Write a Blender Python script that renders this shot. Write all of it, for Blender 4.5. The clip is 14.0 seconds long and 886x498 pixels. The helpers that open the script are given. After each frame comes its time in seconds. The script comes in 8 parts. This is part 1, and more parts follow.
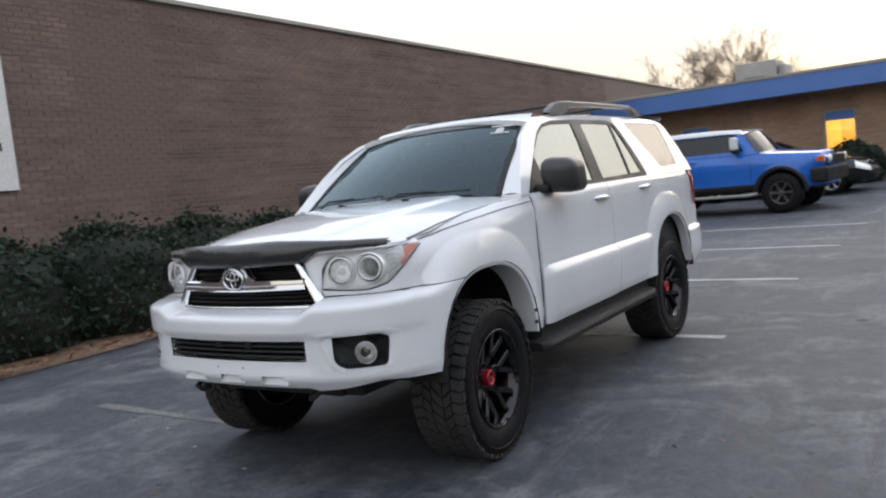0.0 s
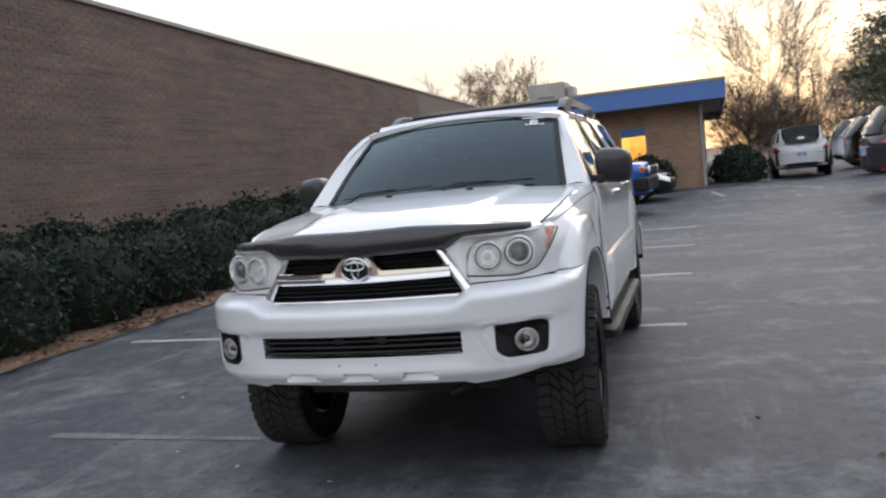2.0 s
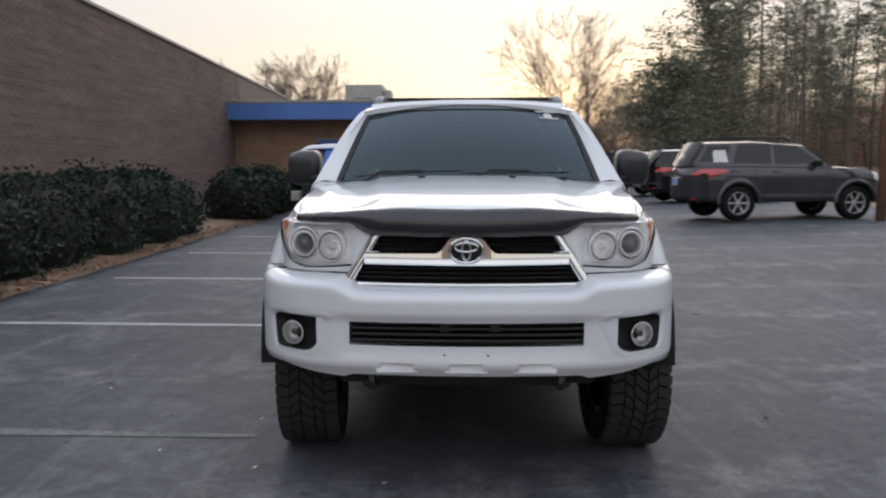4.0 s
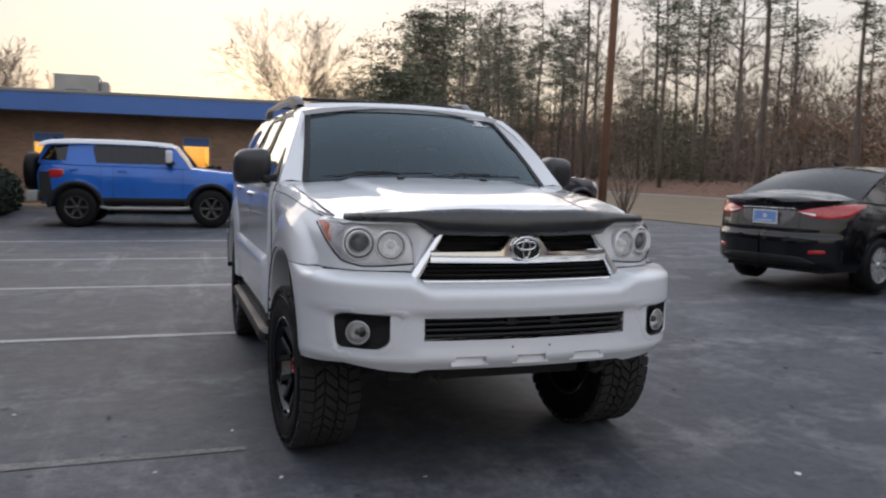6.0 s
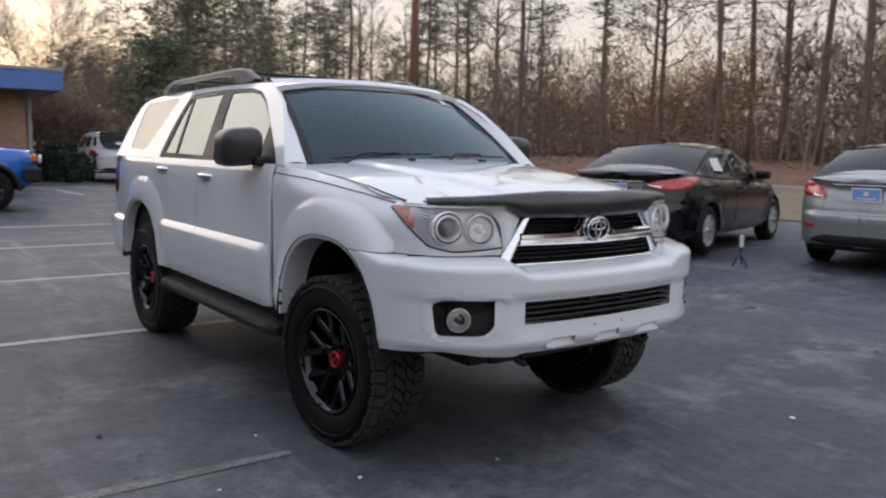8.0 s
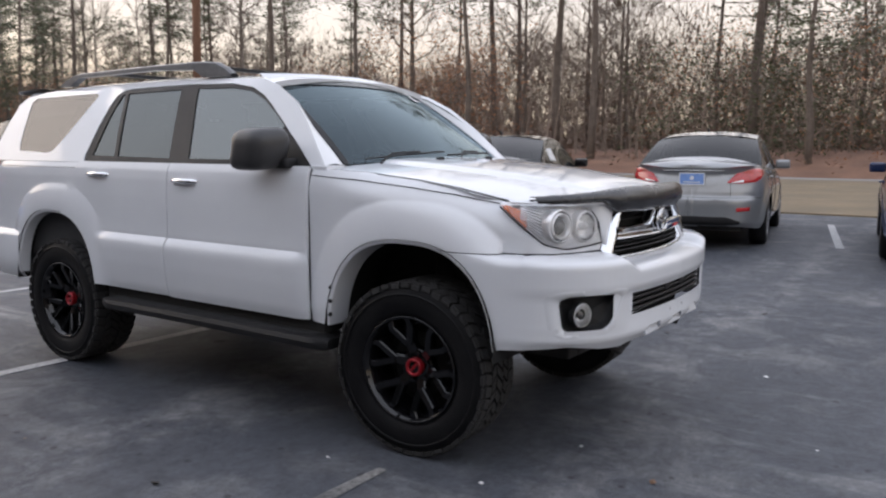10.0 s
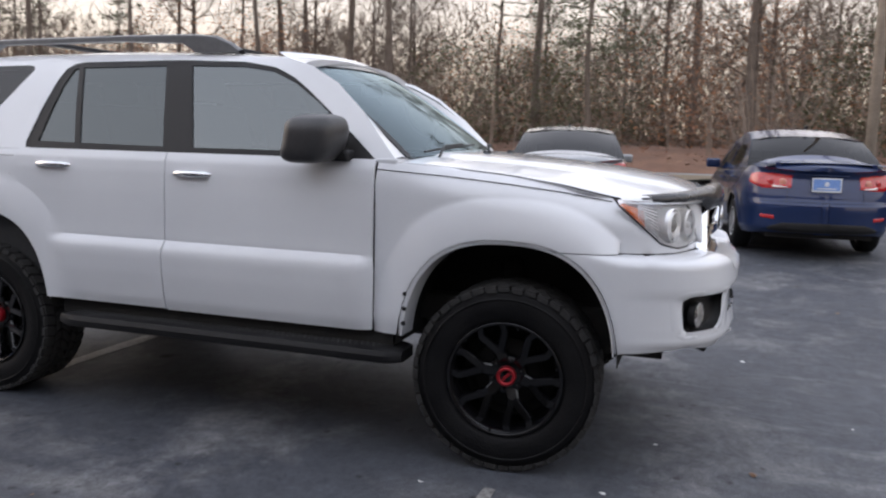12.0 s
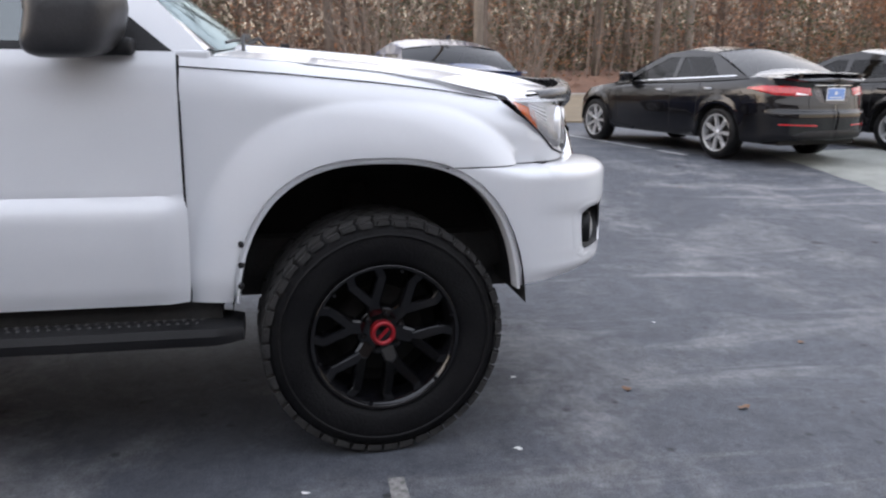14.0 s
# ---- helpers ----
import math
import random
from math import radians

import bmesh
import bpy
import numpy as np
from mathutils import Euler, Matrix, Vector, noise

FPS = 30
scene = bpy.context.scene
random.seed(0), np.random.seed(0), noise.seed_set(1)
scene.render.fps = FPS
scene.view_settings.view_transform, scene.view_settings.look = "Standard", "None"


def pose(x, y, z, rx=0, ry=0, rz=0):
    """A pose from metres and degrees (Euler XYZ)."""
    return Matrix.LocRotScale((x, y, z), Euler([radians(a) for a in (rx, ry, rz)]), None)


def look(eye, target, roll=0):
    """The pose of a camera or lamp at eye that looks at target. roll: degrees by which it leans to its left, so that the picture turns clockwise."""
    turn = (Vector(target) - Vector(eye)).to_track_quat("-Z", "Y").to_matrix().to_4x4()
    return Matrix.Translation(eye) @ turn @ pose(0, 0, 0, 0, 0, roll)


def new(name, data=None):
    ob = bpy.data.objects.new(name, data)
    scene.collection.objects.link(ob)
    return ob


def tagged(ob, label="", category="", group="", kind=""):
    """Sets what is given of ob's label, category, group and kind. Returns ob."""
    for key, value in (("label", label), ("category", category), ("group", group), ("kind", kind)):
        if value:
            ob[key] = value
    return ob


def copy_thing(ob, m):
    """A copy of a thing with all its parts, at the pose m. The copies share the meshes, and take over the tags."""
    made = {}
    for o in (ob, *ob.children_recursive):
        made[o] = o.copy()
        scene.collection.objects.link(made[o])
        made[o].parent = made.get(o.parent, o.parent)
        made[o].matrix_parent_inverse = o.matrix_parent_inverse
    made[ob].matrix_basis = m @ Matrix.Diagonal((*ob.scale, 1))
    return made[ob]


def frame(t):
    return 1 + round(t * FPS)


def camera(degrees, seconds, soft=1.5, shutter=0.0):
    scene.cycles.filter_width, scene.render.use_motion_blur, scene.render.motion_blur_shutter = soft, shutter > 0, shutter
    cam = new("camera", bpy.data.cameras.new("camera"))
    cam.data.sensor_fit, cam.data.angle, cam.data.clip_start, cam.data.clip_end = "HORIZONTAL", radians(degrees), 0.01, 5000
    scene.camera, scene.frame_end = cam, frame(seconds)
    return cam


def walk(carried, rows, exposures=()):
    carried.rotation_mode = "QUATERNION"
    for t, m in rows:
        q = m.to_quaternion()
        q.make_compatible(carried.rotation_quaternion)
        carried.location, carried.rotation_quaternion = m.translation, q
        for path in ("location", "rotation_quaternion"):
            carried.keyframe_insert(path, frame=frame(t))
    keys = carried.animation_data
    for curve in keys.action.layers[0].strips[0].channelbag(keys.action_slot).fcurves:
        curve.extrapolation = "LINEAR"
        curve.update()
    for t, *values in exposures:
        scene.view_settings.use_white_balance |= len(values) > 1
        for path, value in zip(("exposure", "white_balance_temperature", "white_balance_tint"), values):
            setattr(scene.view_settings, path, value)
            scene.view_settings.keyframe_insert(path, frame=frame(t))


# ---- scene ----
cam = camera(58.1, 14.0, soft=2.2, shutter=0.4)
PATH = [
    (0, (-0.231, 0.32, 1.407), (-1.393, 1.939, 1.24), -6.1),
    (0.5, (-0.618, 0.137, 1.407), (-1.637, 1.849, 1.219), -6.1),
    (1, (-1.009, -0.018, 1.404), (-1.913, 1.755, 1.214), -6.4),
    (1.5, (-1.398, -0.122, 1.417), (-2.196, 1.702, 1.227), -6.5),
    (2, (-1.744, -0.313, 1.425), (-2.401, 1.566, 1.238), -5.8),
    (2.2, (-1.876, -0.358, 1.422), (-2.501, 1.533, 1.238), -5.7),
    (4.3, (-3.398, -0.344, 1.381), (-3.4, 1.646, 1.175), 0.3),
    (4.5, (-3.559, -0.368, 1.376), (-3.488, 1.62, 1.176), 0.3),
    (5, (-3.931, -0.396, 1.388), (-3.638, 1.573, 1.191), 0.7),
    (5.5, (-4.291, -0.319, 1.374), (-3.825, 1.615, 1.175), 1.1),
    (6, (-4.629, -0.309, 1.368), (-4.008, 1.582, 1.176), 1.4),
    (6.5, (-4.969, -0.266, 1.379), (-4.231, 1.582, 1.174), 1.6),
    (7, (-5.237, -0.053, 1.38), (-4.39, 1.744, 1.15), 1.5),
    (7.5, (-5.547, 0.142, 1.357), (-4.559, 1.864, 1.117), 1.4),
    (8, (-5.818, 0.35, 1.374), (-4.663, 1.965, 1.131), 1.2),
    (8.5, (-6.031, 0.637, 1.386), (-4.731, 2.137, 1.144), 1.0),
    (9, (-6.295, 0.907, 1.357), (-4.848, 2.268, 1.122), 1.0),
    (9.2, (-6.443, 0.995, 1.38), (-4.957, 2.313, 1.143), 0.7),
    (11.3, (-7.162, 2.306, 1.397), (-5.399, 3.207, 1.114), 0.9),
    (11.5, (-7.199, 2.437, 1.398), (-5.411, 3.288, 1.115), 1.0),
    (12, (-7.272, 2.761, 1.391), (-5.406, 3.425, 1.115), 1.4),
    (12.5, (-7.173, 3.068, 1.368), (-5.254, 3.559, 1.089), 1.5),
    (13, (-7.026, 3.385, 1.339), (-5.054, 3.582, 1.074), 1.3),
    (13.5, (-6.838, 3.703, 1.324), (-4.89, 3.54, 0.904), 0.5),
    (14, (-6.601, 3.854, 1.26), (-4.684, 3.501, 0.813), 0.6),
]
EXPOSURES = [(0.0, 2.40, 6300, 11), (2.0, 2.30, 6300, 12), (5.0, 2.02, 6300, 13), (7.5, 2.06, 6330, 14), (9.0, 2.25, 6380, 15), (11.5, 2.53, 6420, 16), (12.5, 2.56, 6400, 16), (14.0, 2.95, 6330, 15)]
walk(cam, [(t, look(eye, target, roll)) for t, eye, target, roll in PATH],
     exposures=EXPOSURES)

# ---- sky and light ----
SUN_AZ = 4.0      # degrees to the right of +y
SUN_EL = 5.0
world = bpy.data.worlds.new("sky")
scene.world = world
world.use_nodes = True
wt = world.node_tree
sky = wt.nodes.new("ShaderNodeTexSky")
sky.sky_type = "NISHITA"
sky.sun_disc = False
sky.sun_elevation = radians(SUN_EL)
sky.sun_rotation = radians(SUN_AZ)
sky.air_density, sky.dust_density, sky.ozone_density = 1.0, 1.5, 1.5
# a thin veil of cloud: brighter overhead than at the horizon, as under any overcast
soft = wt.nodes.new("ShaderNodeHueSaturation")
soft.inputs["Saturation"].default_value = 0.95
soft.inputs["Value"].default_value = 0.038
wt.links.new(sky.outputs[0], soft.inputs["Color"])
tc = wt.nodes.new("ShaderNodeTexCoord")
sep = wt.nodes.new("ShaderNodeSeparateXYZ")
wt.links.new(tc.outputs["Generated"], sep.inputs[0])
veil = wt.nodes.new("ShaderNodeValToRGB")
veil.color_ramp.elements[0].position, veil.color_ramp.elements[0].color = 0.02, (0.240, 0.202, 0.150, 1)
veil.color_ramp.elements[1].position, veil.color_ramp.elements[1].color = 0.85, (0.290, 0.312, 0.348, 1)
low_el = veil.color_ramp.elements.new(0.17)
low_el.color = (0.252, 0.233, 0.208, 1)
mid_el = veil.color_ramp.elements.new(0.32)
mid_el.color = (0.322, 0.316, 0.308, 1)
high_el = veil.color_ramp.elements.new(0.52)
high_el.color = (0.340, 0.354, 0.376, 1)
wt.links.new(sep.outputs[2], veil.inputs[0])
gain = wt.nodes.new("ShaderNodeVectorMath")
gain.operation = "SCALE"
gain.inputs["Scale"].default_value = 5.2
wt.links.new(veil.outputs[0], gain.inputs[0])
haze = wt.nodes.new("ShaderNodeMix")
haze.data_type, haze.blend_type = "RGBA", "ADD"
haze.inputs[0].default_value = 1.0
wt.links.new(soft.outputs[0], haze.inputs[6])
wt.links.new(gain.outputs[0], haze.inputs[7])
wt.links.new(haze.outputs[2], wt.nodes["Background"].inputs[0])
wt.nodes["Background"].inputs[1].default_value = 0.15
sun = new("sun", bpy.data.lights.new("sun", "SUN"))
sun.data.energy, sun.data.angle, sun.data.color = 0.25, radians(55), (1.0, 0.84, 0.66)
sun.matrix_world = look((0, 0, 30), (-math.sin(radians(SUN_AZ)) * 50, -math.cos(radians(SUN_AZ)) * 50, 30 - 50 * math.tan(radians(9))))

# ---- materials ----
def node(nt, kind, **inputs):
    n = nt.nodes.new(kind)
    for key, value in inputs.items():
        n.inputs[key.replace("_", " ")].default_value = value
    return n


def ramp(nt, fac, stops):
    r = nt.nodes.new("ShaderNodeValToRGB")
    while len(r.color_ramp.elements) < len(stops):
        r.color_ramp.elements.new(0.5)
    for el, (p, c) in zip(r.color_ramp.elements, stops):
        el.position = p
        el.color = (*c, 1) if len(c) == 3 else c
    nt.links.new(fac, r.inputs[0])
    return r.outputs[0]


def mixc(nt, fac, a, b, mode="MIX"):
    m = nt.nodes.new("ShaderNodeMix")
    m.data_type, m.blend_type = "RGBA", mode
    for slot, v in ((0, fac), (6, a), (7, b)):
        if isinstance(v, bpy.types.NodeSocket):
            nt.links.new(v, m.inputs[slot])
        else:
            m.inputs[slot].default_value = v if slot == 0 else (*v, 1)
    return m.outputs[2]


def begin(name):
    m = bpy.data.materials.new(name)
    m.use_nodes = True
    nt = m.node_tree
    return m, nt, nt.nodes["Principled BSDF"]


def coords(nt, scale=(1, 1, 1)):
    tc = nt.nodes.new("ShaderNodeTexCoord")
    mp = nt.nodes.new("ShaderNodeMapping")
    mp.inputs["Scale"].default_value = scale
    nt.links.new(tc.outputs["Object"], mp.inputs[0])
    return mp.outputs[0]


def noise_tex(nt, vec, scale, detail=4.0, rough=0.55, dist=0.0):
    n = node(nt, "ShaderNodeTexNoise", Scale=scale, Detail=detail, Roughness=rough, Distortion=dist)
    nt.links.new(vec, n.inputs["Vector"])
    return n.outputs[0]


def bumped(nt, bsdf, height, strength, distance=0.01):
    b = node(nt, "ShaderNodeBump", Strength=strength, Distance=distance)
    nt.links.new(height, b.inputs["Height"])
    nt.links.new(b.outputs[0], bsdf.inputs["Normal"])


def surface(name, c1, c2, rough=0.6, metal=0.0, big=1.5, fine=40.0, bump=0.0, coat=0.0, vary=0.0, amount=0.5, spec=0.5):
    """A surface whose colour drifts between c1 and c2 at a large and a fine scale, with fine relief."""
    m, nt, b = begin(name)
    v = coords(nt)
    n1, n2 = noise_tex(nt, v, big, 5), noise_tex(nt, v, fine, 3)
    f = ramp(nt, n1, [(0.3, (0, 0, 0)), (0.7, (1, 1, 1))])
    col = mixc(nt, f, c1, c2)
    g = ramp(nt, n2, [(0.3, (1 - amount * 0.5,) * 3), (0.7, (1, 1, 1))])
    col = mixc(nt, 1.0, col, g, "MULTIPLY")
    if vary:
        oi = nt.nodes.new("ShaderNodeObjectInfo")
        h = node(nt, "ShaderNodeHueSaturation")
        mr = node(nt, "ShaderNodeMapRange")
        mr.inputs[3].default_value, mr.inputs[4].default_value = 1 - vary, 1 + vary
        nt.links.new(oi.outputs["Random"], mr.inputs[0])
        nt.links.new(mr.outputs[0], h.inputs["Value"])
        nt.links.new(col, h.inputs["Color"])
        col = h.outputs[0]
    nt.links.new(col, b.inputs["Base Color"])
    rr = ramp(nt, n1, [(0.3, (max(0.02, rough * 0.85),) * 3), (0.7, (min(1, rough * 1.15),) * 3)])
    nt.links.new(rr, b.inputs["Roughness"])
    b.inputs["Metallic"].default_value = metal
    b.inputs["Coat Weight"].default_value = coat
    b.inputs["Coat Roughness"].default_value = 0.04
    b.inputs["Specular IOR Level"].default_value = spec
    if bump:
        bumped(nt, b, n2, bump)
    return m


def leafy(name, c1, c2, rough=0.6, spread=0.35):
    """Leaves and twigs: each island of the mesh has a shade of its own."""
    m, nt, b = begin(name)
    geo = nt.nodes.new("ShaderNodeNewGeometry")
    col = ramp(nt, geo.outputs["Random Per Island"], [(0.0, c1), (1.0, c2)])
    v = coords(nt)
    col = mixc(nt, 1.0, col, ramp(nt, noise_tex(nt, v, 0.8, 3), [(0.3, (1 - spread,) * 3), (0.7, (1, 1, 1))]), "MULTIPLY")
    nt.links.new(col, b.inputs["Base Color"])
    b.inputs["Roughness"].default_value = rough
    b.inputs["Specular IOR Level"].default_value = 0.25
    return m


def glass(name, tint, rough=0.01, ior=1.55):
    """A thin tinted pane: a coat of reflection over a see-through tint."""
    m, nt, b = begin(name)
    nt.nodes.remove(b)
    tr = nt.nodes.new("ShaderNodeBsdfTransparent")
    tr.inputs[0].default_value = (*tint, 1)
    gl = nt.nodes.new("ShaderNodeBsdfGlossy")
    gl.inputs["Roughness"].default_value = rough
    gl.inputs["Color"].default_value = (0.74, 0.92, 1.0, 1) if ior == 1.58 else (0.90, 0.97, 0.97, 1) if ior > 1.57 else (1, 1, 1, 1)
    fr = node(nt, "ShaderNodeFresnel", IOR=ior)
    mx = nt.nodes.new("ShaderNodeMixShader")
    nt.links.new(fr.outputs[0], mx.inputs[0])
    nt.links.new(tr.outputs[0], mx.inputs[1])
    nt.links.new(gl.outputs[0], mx.inputs[2])
    nt.links.new(mx.outputs[0], nt.nodes["Material Output"].inputs[0])
    return m


def paint(name, c1, c2, flake=0.0, metal=0.0, rough=0.35):
    return surface(name, c1, c2, rough=rough, metal=metal, big=2.0, fine=220.0, coat=1.0, amount=flake, spec=0.08)


def asphalt_mat():
    m, nt, b = begin("asphalt")
    v = coords(nt)
    big = noise_tex(nt, v, 0.22, 6, 0.6)
    mid = noise_tex(nt, v, 1.3, 7, 0.68, 0.6)
    grit = noise_tex(nt, v, 160, 2)
    col = mixc(nt, ramp(nt, big, [(0.35, (0, 0, 0)), (0.68, (1, 1, 1))]), (0.041, 0.046, 0.058), (0.078, 0.084, 0.098))
    dust = ramp(nt, mid, [(0.5, (0, 0, 0)), (0.74, (1, 1, 1))])
    col = mixc(nt, dust, col, (0.175, 0.177, 0.182))
    # pale streaks swept along the drive by tyres
    vs = coords(nt, (1.9, 0.26, 1))
    streak = noise_tex(nt, vs, 1.5, 10, 0.74, 0.5)
    gate = ramp(nt, noise_tex(nt, v, 0.30, 4), [(0.44, (0, 0, 0)), (0.64, (1, 1, 1))])
    st = ramp(nt, streak, [(0.53, (0, 0, 0)), (0.68, (1.0,) * 3)])
    col = mixc(nt, mixc(nt, 1.0, st, gate, "MULTIPLY"), col, (0.225, 0.226, 0.23))
    # broad arcs where cars swing out of the bays
    wv = node(nt, "ShaderNodeTexWave", Scale=0.16, Distortion=5.0, Detail=4.0, Detail_Scale=0.5)
    wv.wave_type = "RINGS"
    nt.links.new(v, wv.inputs["Vector"])
    arcs = ramp(nt, wv.outputs[1], [(0.80, (0, 0, 0)), (0.99, (0.8,) * 3)])
    arcs = mixc(nt, 1.0, arcs, ramp(nt, noise_tex(nt, v, 3.0, 8, 0.7), [(0.46, (0, 0, 0)), (0.66, (1, 1, 1))]), "MULTIPLY")
    col = mixc(nt, arcs, col, (0.20, 0.20, 0.205))
    # dark oil drips
    vo = node(nt, "ShaderNodeTexVoronoi", Scale=1.3)
    nt.links.new(v, vo.inputs["Vector"])
    col = mixc(nt, ramp(nt, vo.outputs["Distance"], [(0.045, (1, 1, 1)), (0.07, (0, 0, 0))]), col, (0.012, 0.012, 0.013))
    # patchy wear and small dark flecks
    wear = noise_tex(nt, v, 9, 8, 0.7)
    col = mixc(nt, 1.0, col, ramp(nt, wear, [(0.34, (0.74,) * 3), (0.66, (1.26,) * 3)]), "MULTIPLY")
    fine_wear = noise_tex(nt, v, 34, 6, 0.7)
    col = mixc(nt, 1.0, col, ramp(nt, fine_wear, [(0.34, (0.80,) * 3), (0.66, (1.20,) * 3)]), "MULTIPLY")
    fleck = node(nt, "ShaderNodeTexVoronoi", Scale=5.0)
    nt.links.new(v, fleck.inputs["Vector"])
    col = mixc(nt, ramp(nt, fleck.outputs["Distance"], [(0.05, (0.8,) * 3), (0.11, (0, 0, 0))]), col, (0.02, 0.02, 0.021))
    # a speckle of stones
    col = mixc(nt, 1.0, col, ramp(nt, grit, [(0.3, (0.62,) * 3), (0.7, (1.25,) * 3)]), "MULTIPLY")
    nt.links.new(col, b.inputs["Base Color"])
    nt.links.new(ramp(nt, mid, [(0.3, (0.56,) * 3), (0.7, (0.74,) * 3)]), b.inputs["Roughness"])
    b.inputs["Specular IOR Level"].default_value = 0.36
    bumped(nt, b, grit, 0.5, 0.006)
    return m


def brick_mat(name, c1, c2, mortar):
    m, nt, b = begin(name)
    tc = nt.nodes.new("ShaderNodeTexCoord")
    sep = nt.nodes.new("ShaderNodeSeparateXYZ")
    nt.links.new(tc.outputs["Object"], sep.inputs[0])
    add = nt.nodes.new("ShaderNodeMath")
    nt.links.new(sep.outputs[0], add.inputs[0])
    nt.links.new(sep.outputs[1], add.inputs[1])
    cm = nt.nodes.new("ShaderNodeCombineXYZ")
    nt.links.new(add.outputs[0], cm.inputs[0])
    nt.links.new(sep.outputs[2], cm.inputs[1])
    br = node(nt, "ShaderNodeTexBrick", Scale=1.0, Mortar_Size=0.006, Bias=0.0, Brick_Width=0.205, Row_Height=0.0677)
    br.inputs["Color1"].default_value, br.inputs["Color2"].default_value, br.inputs["Mortar"].default_value = (*c1, 1), (*c2, 1), (*mortar, 1)
    nt.links.new(cm.outputs[0], br.inputs[0])
    g = ramp(nt, noise_tex(nt, tc.outputs["Object"], 0.8, 6), [(0.3, (0.65,) * 3), (0.7, (1.15,) * 3)])
    nt.links.new(mixc(nt, 1.0, br.outputs[0], g, "MULTIPLY"), b.inputs["Base Color"])
    b.inputs["Roughness"].default_value = 0.85
    bumped(nt, b, br.outputs[1], -0.4, 0.01)
    return m


ASPHALT = asphalt_mat()
GRASS = surface("dry_grass", (0.14, 0.108, 0.066), (0.24, 0.185, 0.118), 0.9, big=0.7, fine=30, bump=0.6)
LITTER = surface("leaf_litter", (0.15, 0.078, 0.05), (0.27, 0.15, 0.10), 0.95, big=0.6, fine=14, bump=0.8)
CONCRETE = surface("concrete", (0.36, 0.35, 0.33), (0.46, 0.44, 0.41), 0.85, big=0.8, fine=60, bump=0.3)
ROADMAT = surface("road_surface", (0.20, 0.20, 0.20), (0.28, 0.28, 0.27), 0.85, big=0.5, fine=50, bump=0.2)
LINE = surface("line_paint", (0.40, 0.41, 0.42), (0.62, 0.62, 0.62), 0.7, big=6, fine=45, bump=0.2, amount=1.2)
FADED = surface("faded_line_paint", (0.12, 0.12, 0.122), (0.28, 0.275, 0.265), 0.75, big=4, fine=45, bump=0.2, amount=1.2)
MORTAR = surface("mortar", (0.175, 0.138, 0.120), (0.215, 0.173, 0.152), 0.95, big=1.2, fine=80, bump=0.3)
BRICKTAN = brick_mat("tan_brick", (0.27, 0.165, 0.11), (0.36, 0.22, 0.145), (0.34, 0.28, 0.22))
COPING = surface("coping", (0.26, 0.25, 0.23), (0.36, 0.34, 0.31), 0.6, big=1.0, fine=30)
BLUE_FASCIA = surface("blue_fascia", (0.075, 0.17, 0.46), (0.095, 0.21, 0.54), 0.5, big=0.6, fine=30)
WHITE_SIGN = surface("sign_white", (0.72, 0.73, 0.74), (0.8, 0.8, 0.8), 0.45)
METAL_GREY = surface("grey_sheet_metal", (0.30, 0.30, 0.29), (0.40, 0.39, 0.37), 0.5, metal=0.0)
BARK = surface("bark", (0.085, 0.066, 0.054), (0.17, 0.136, 0.112), 0.95, big=2.5, fine=18, bump=0.9)
BARK_PALE = surface("pale_bark", (0.15, 0.125, 0.105), (0.25, 0.21, 0.18), 0.95, big=2.5, fine=18, bump=0.8)
TWIG = surface("twigs", (0.13, 0.098, 0.078), (0.21, 0.162, 0.13), 0.95, big=1.5, fine=20)
SAPLING = surface("sapling_bark", (0.17, 0.13, 0.105), (0.28, 0.22, 0.18), 0.95, big=1.5, fine=20)
OLD_WOOD = surface("weathered_wood", (0.27, 0.22, 0.175), (0.40, 0.335, 0.275), 0.9, big=3.0, fine=40, bump=0.5)
POLE_WOOD = surface("pole_wood", (0.17, 0.085, 0.05), (0.24, 0.13, 0.08), 0.9, big=3.0, fine=40, bump=0.5)
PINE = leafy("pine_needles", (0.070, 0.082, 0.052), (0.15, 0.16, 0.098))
HEDGE = leafy("hedge_leaves", (0.016, 0.030, 0.019), (0.029, 0.049, 0.029), 0.6)
# near-black colour that stands in for the shade deep between hedge leaves
HEDGE_CORE = surface("hedge_shade_core", (0.008, 0.012, 0.007), (0.018, 0.02, 0.012), 0.95)
OAKLEAF = leafy("brown_leaves", (0.29, 0.128, 0.065), (0.48, 0.24, 0.13))
DEADLEAF = leafy("dead_leaves", (0.17, 0.085, 0.05), (0.32, 0.2, 0.13))
BRUSH = leafy("brush", (0.15, 0.106, 0.080), (0.24, 0.172, 0.13))
TWIGHAZE = leafy("fine_twigs", (0.155, 0.116, 0.094), (0.26, 0.20, 0.164))
OLIVE = leafy("olive_undergrowth", (0.050, 0.064, 0.030), (0.105, 0.116, 0.056))
FARWOOD = leafy("far_wood_mass", (0.145, 0.108, 0.084), (0.215, 0.163, 0.130), 0.8, 0.35)


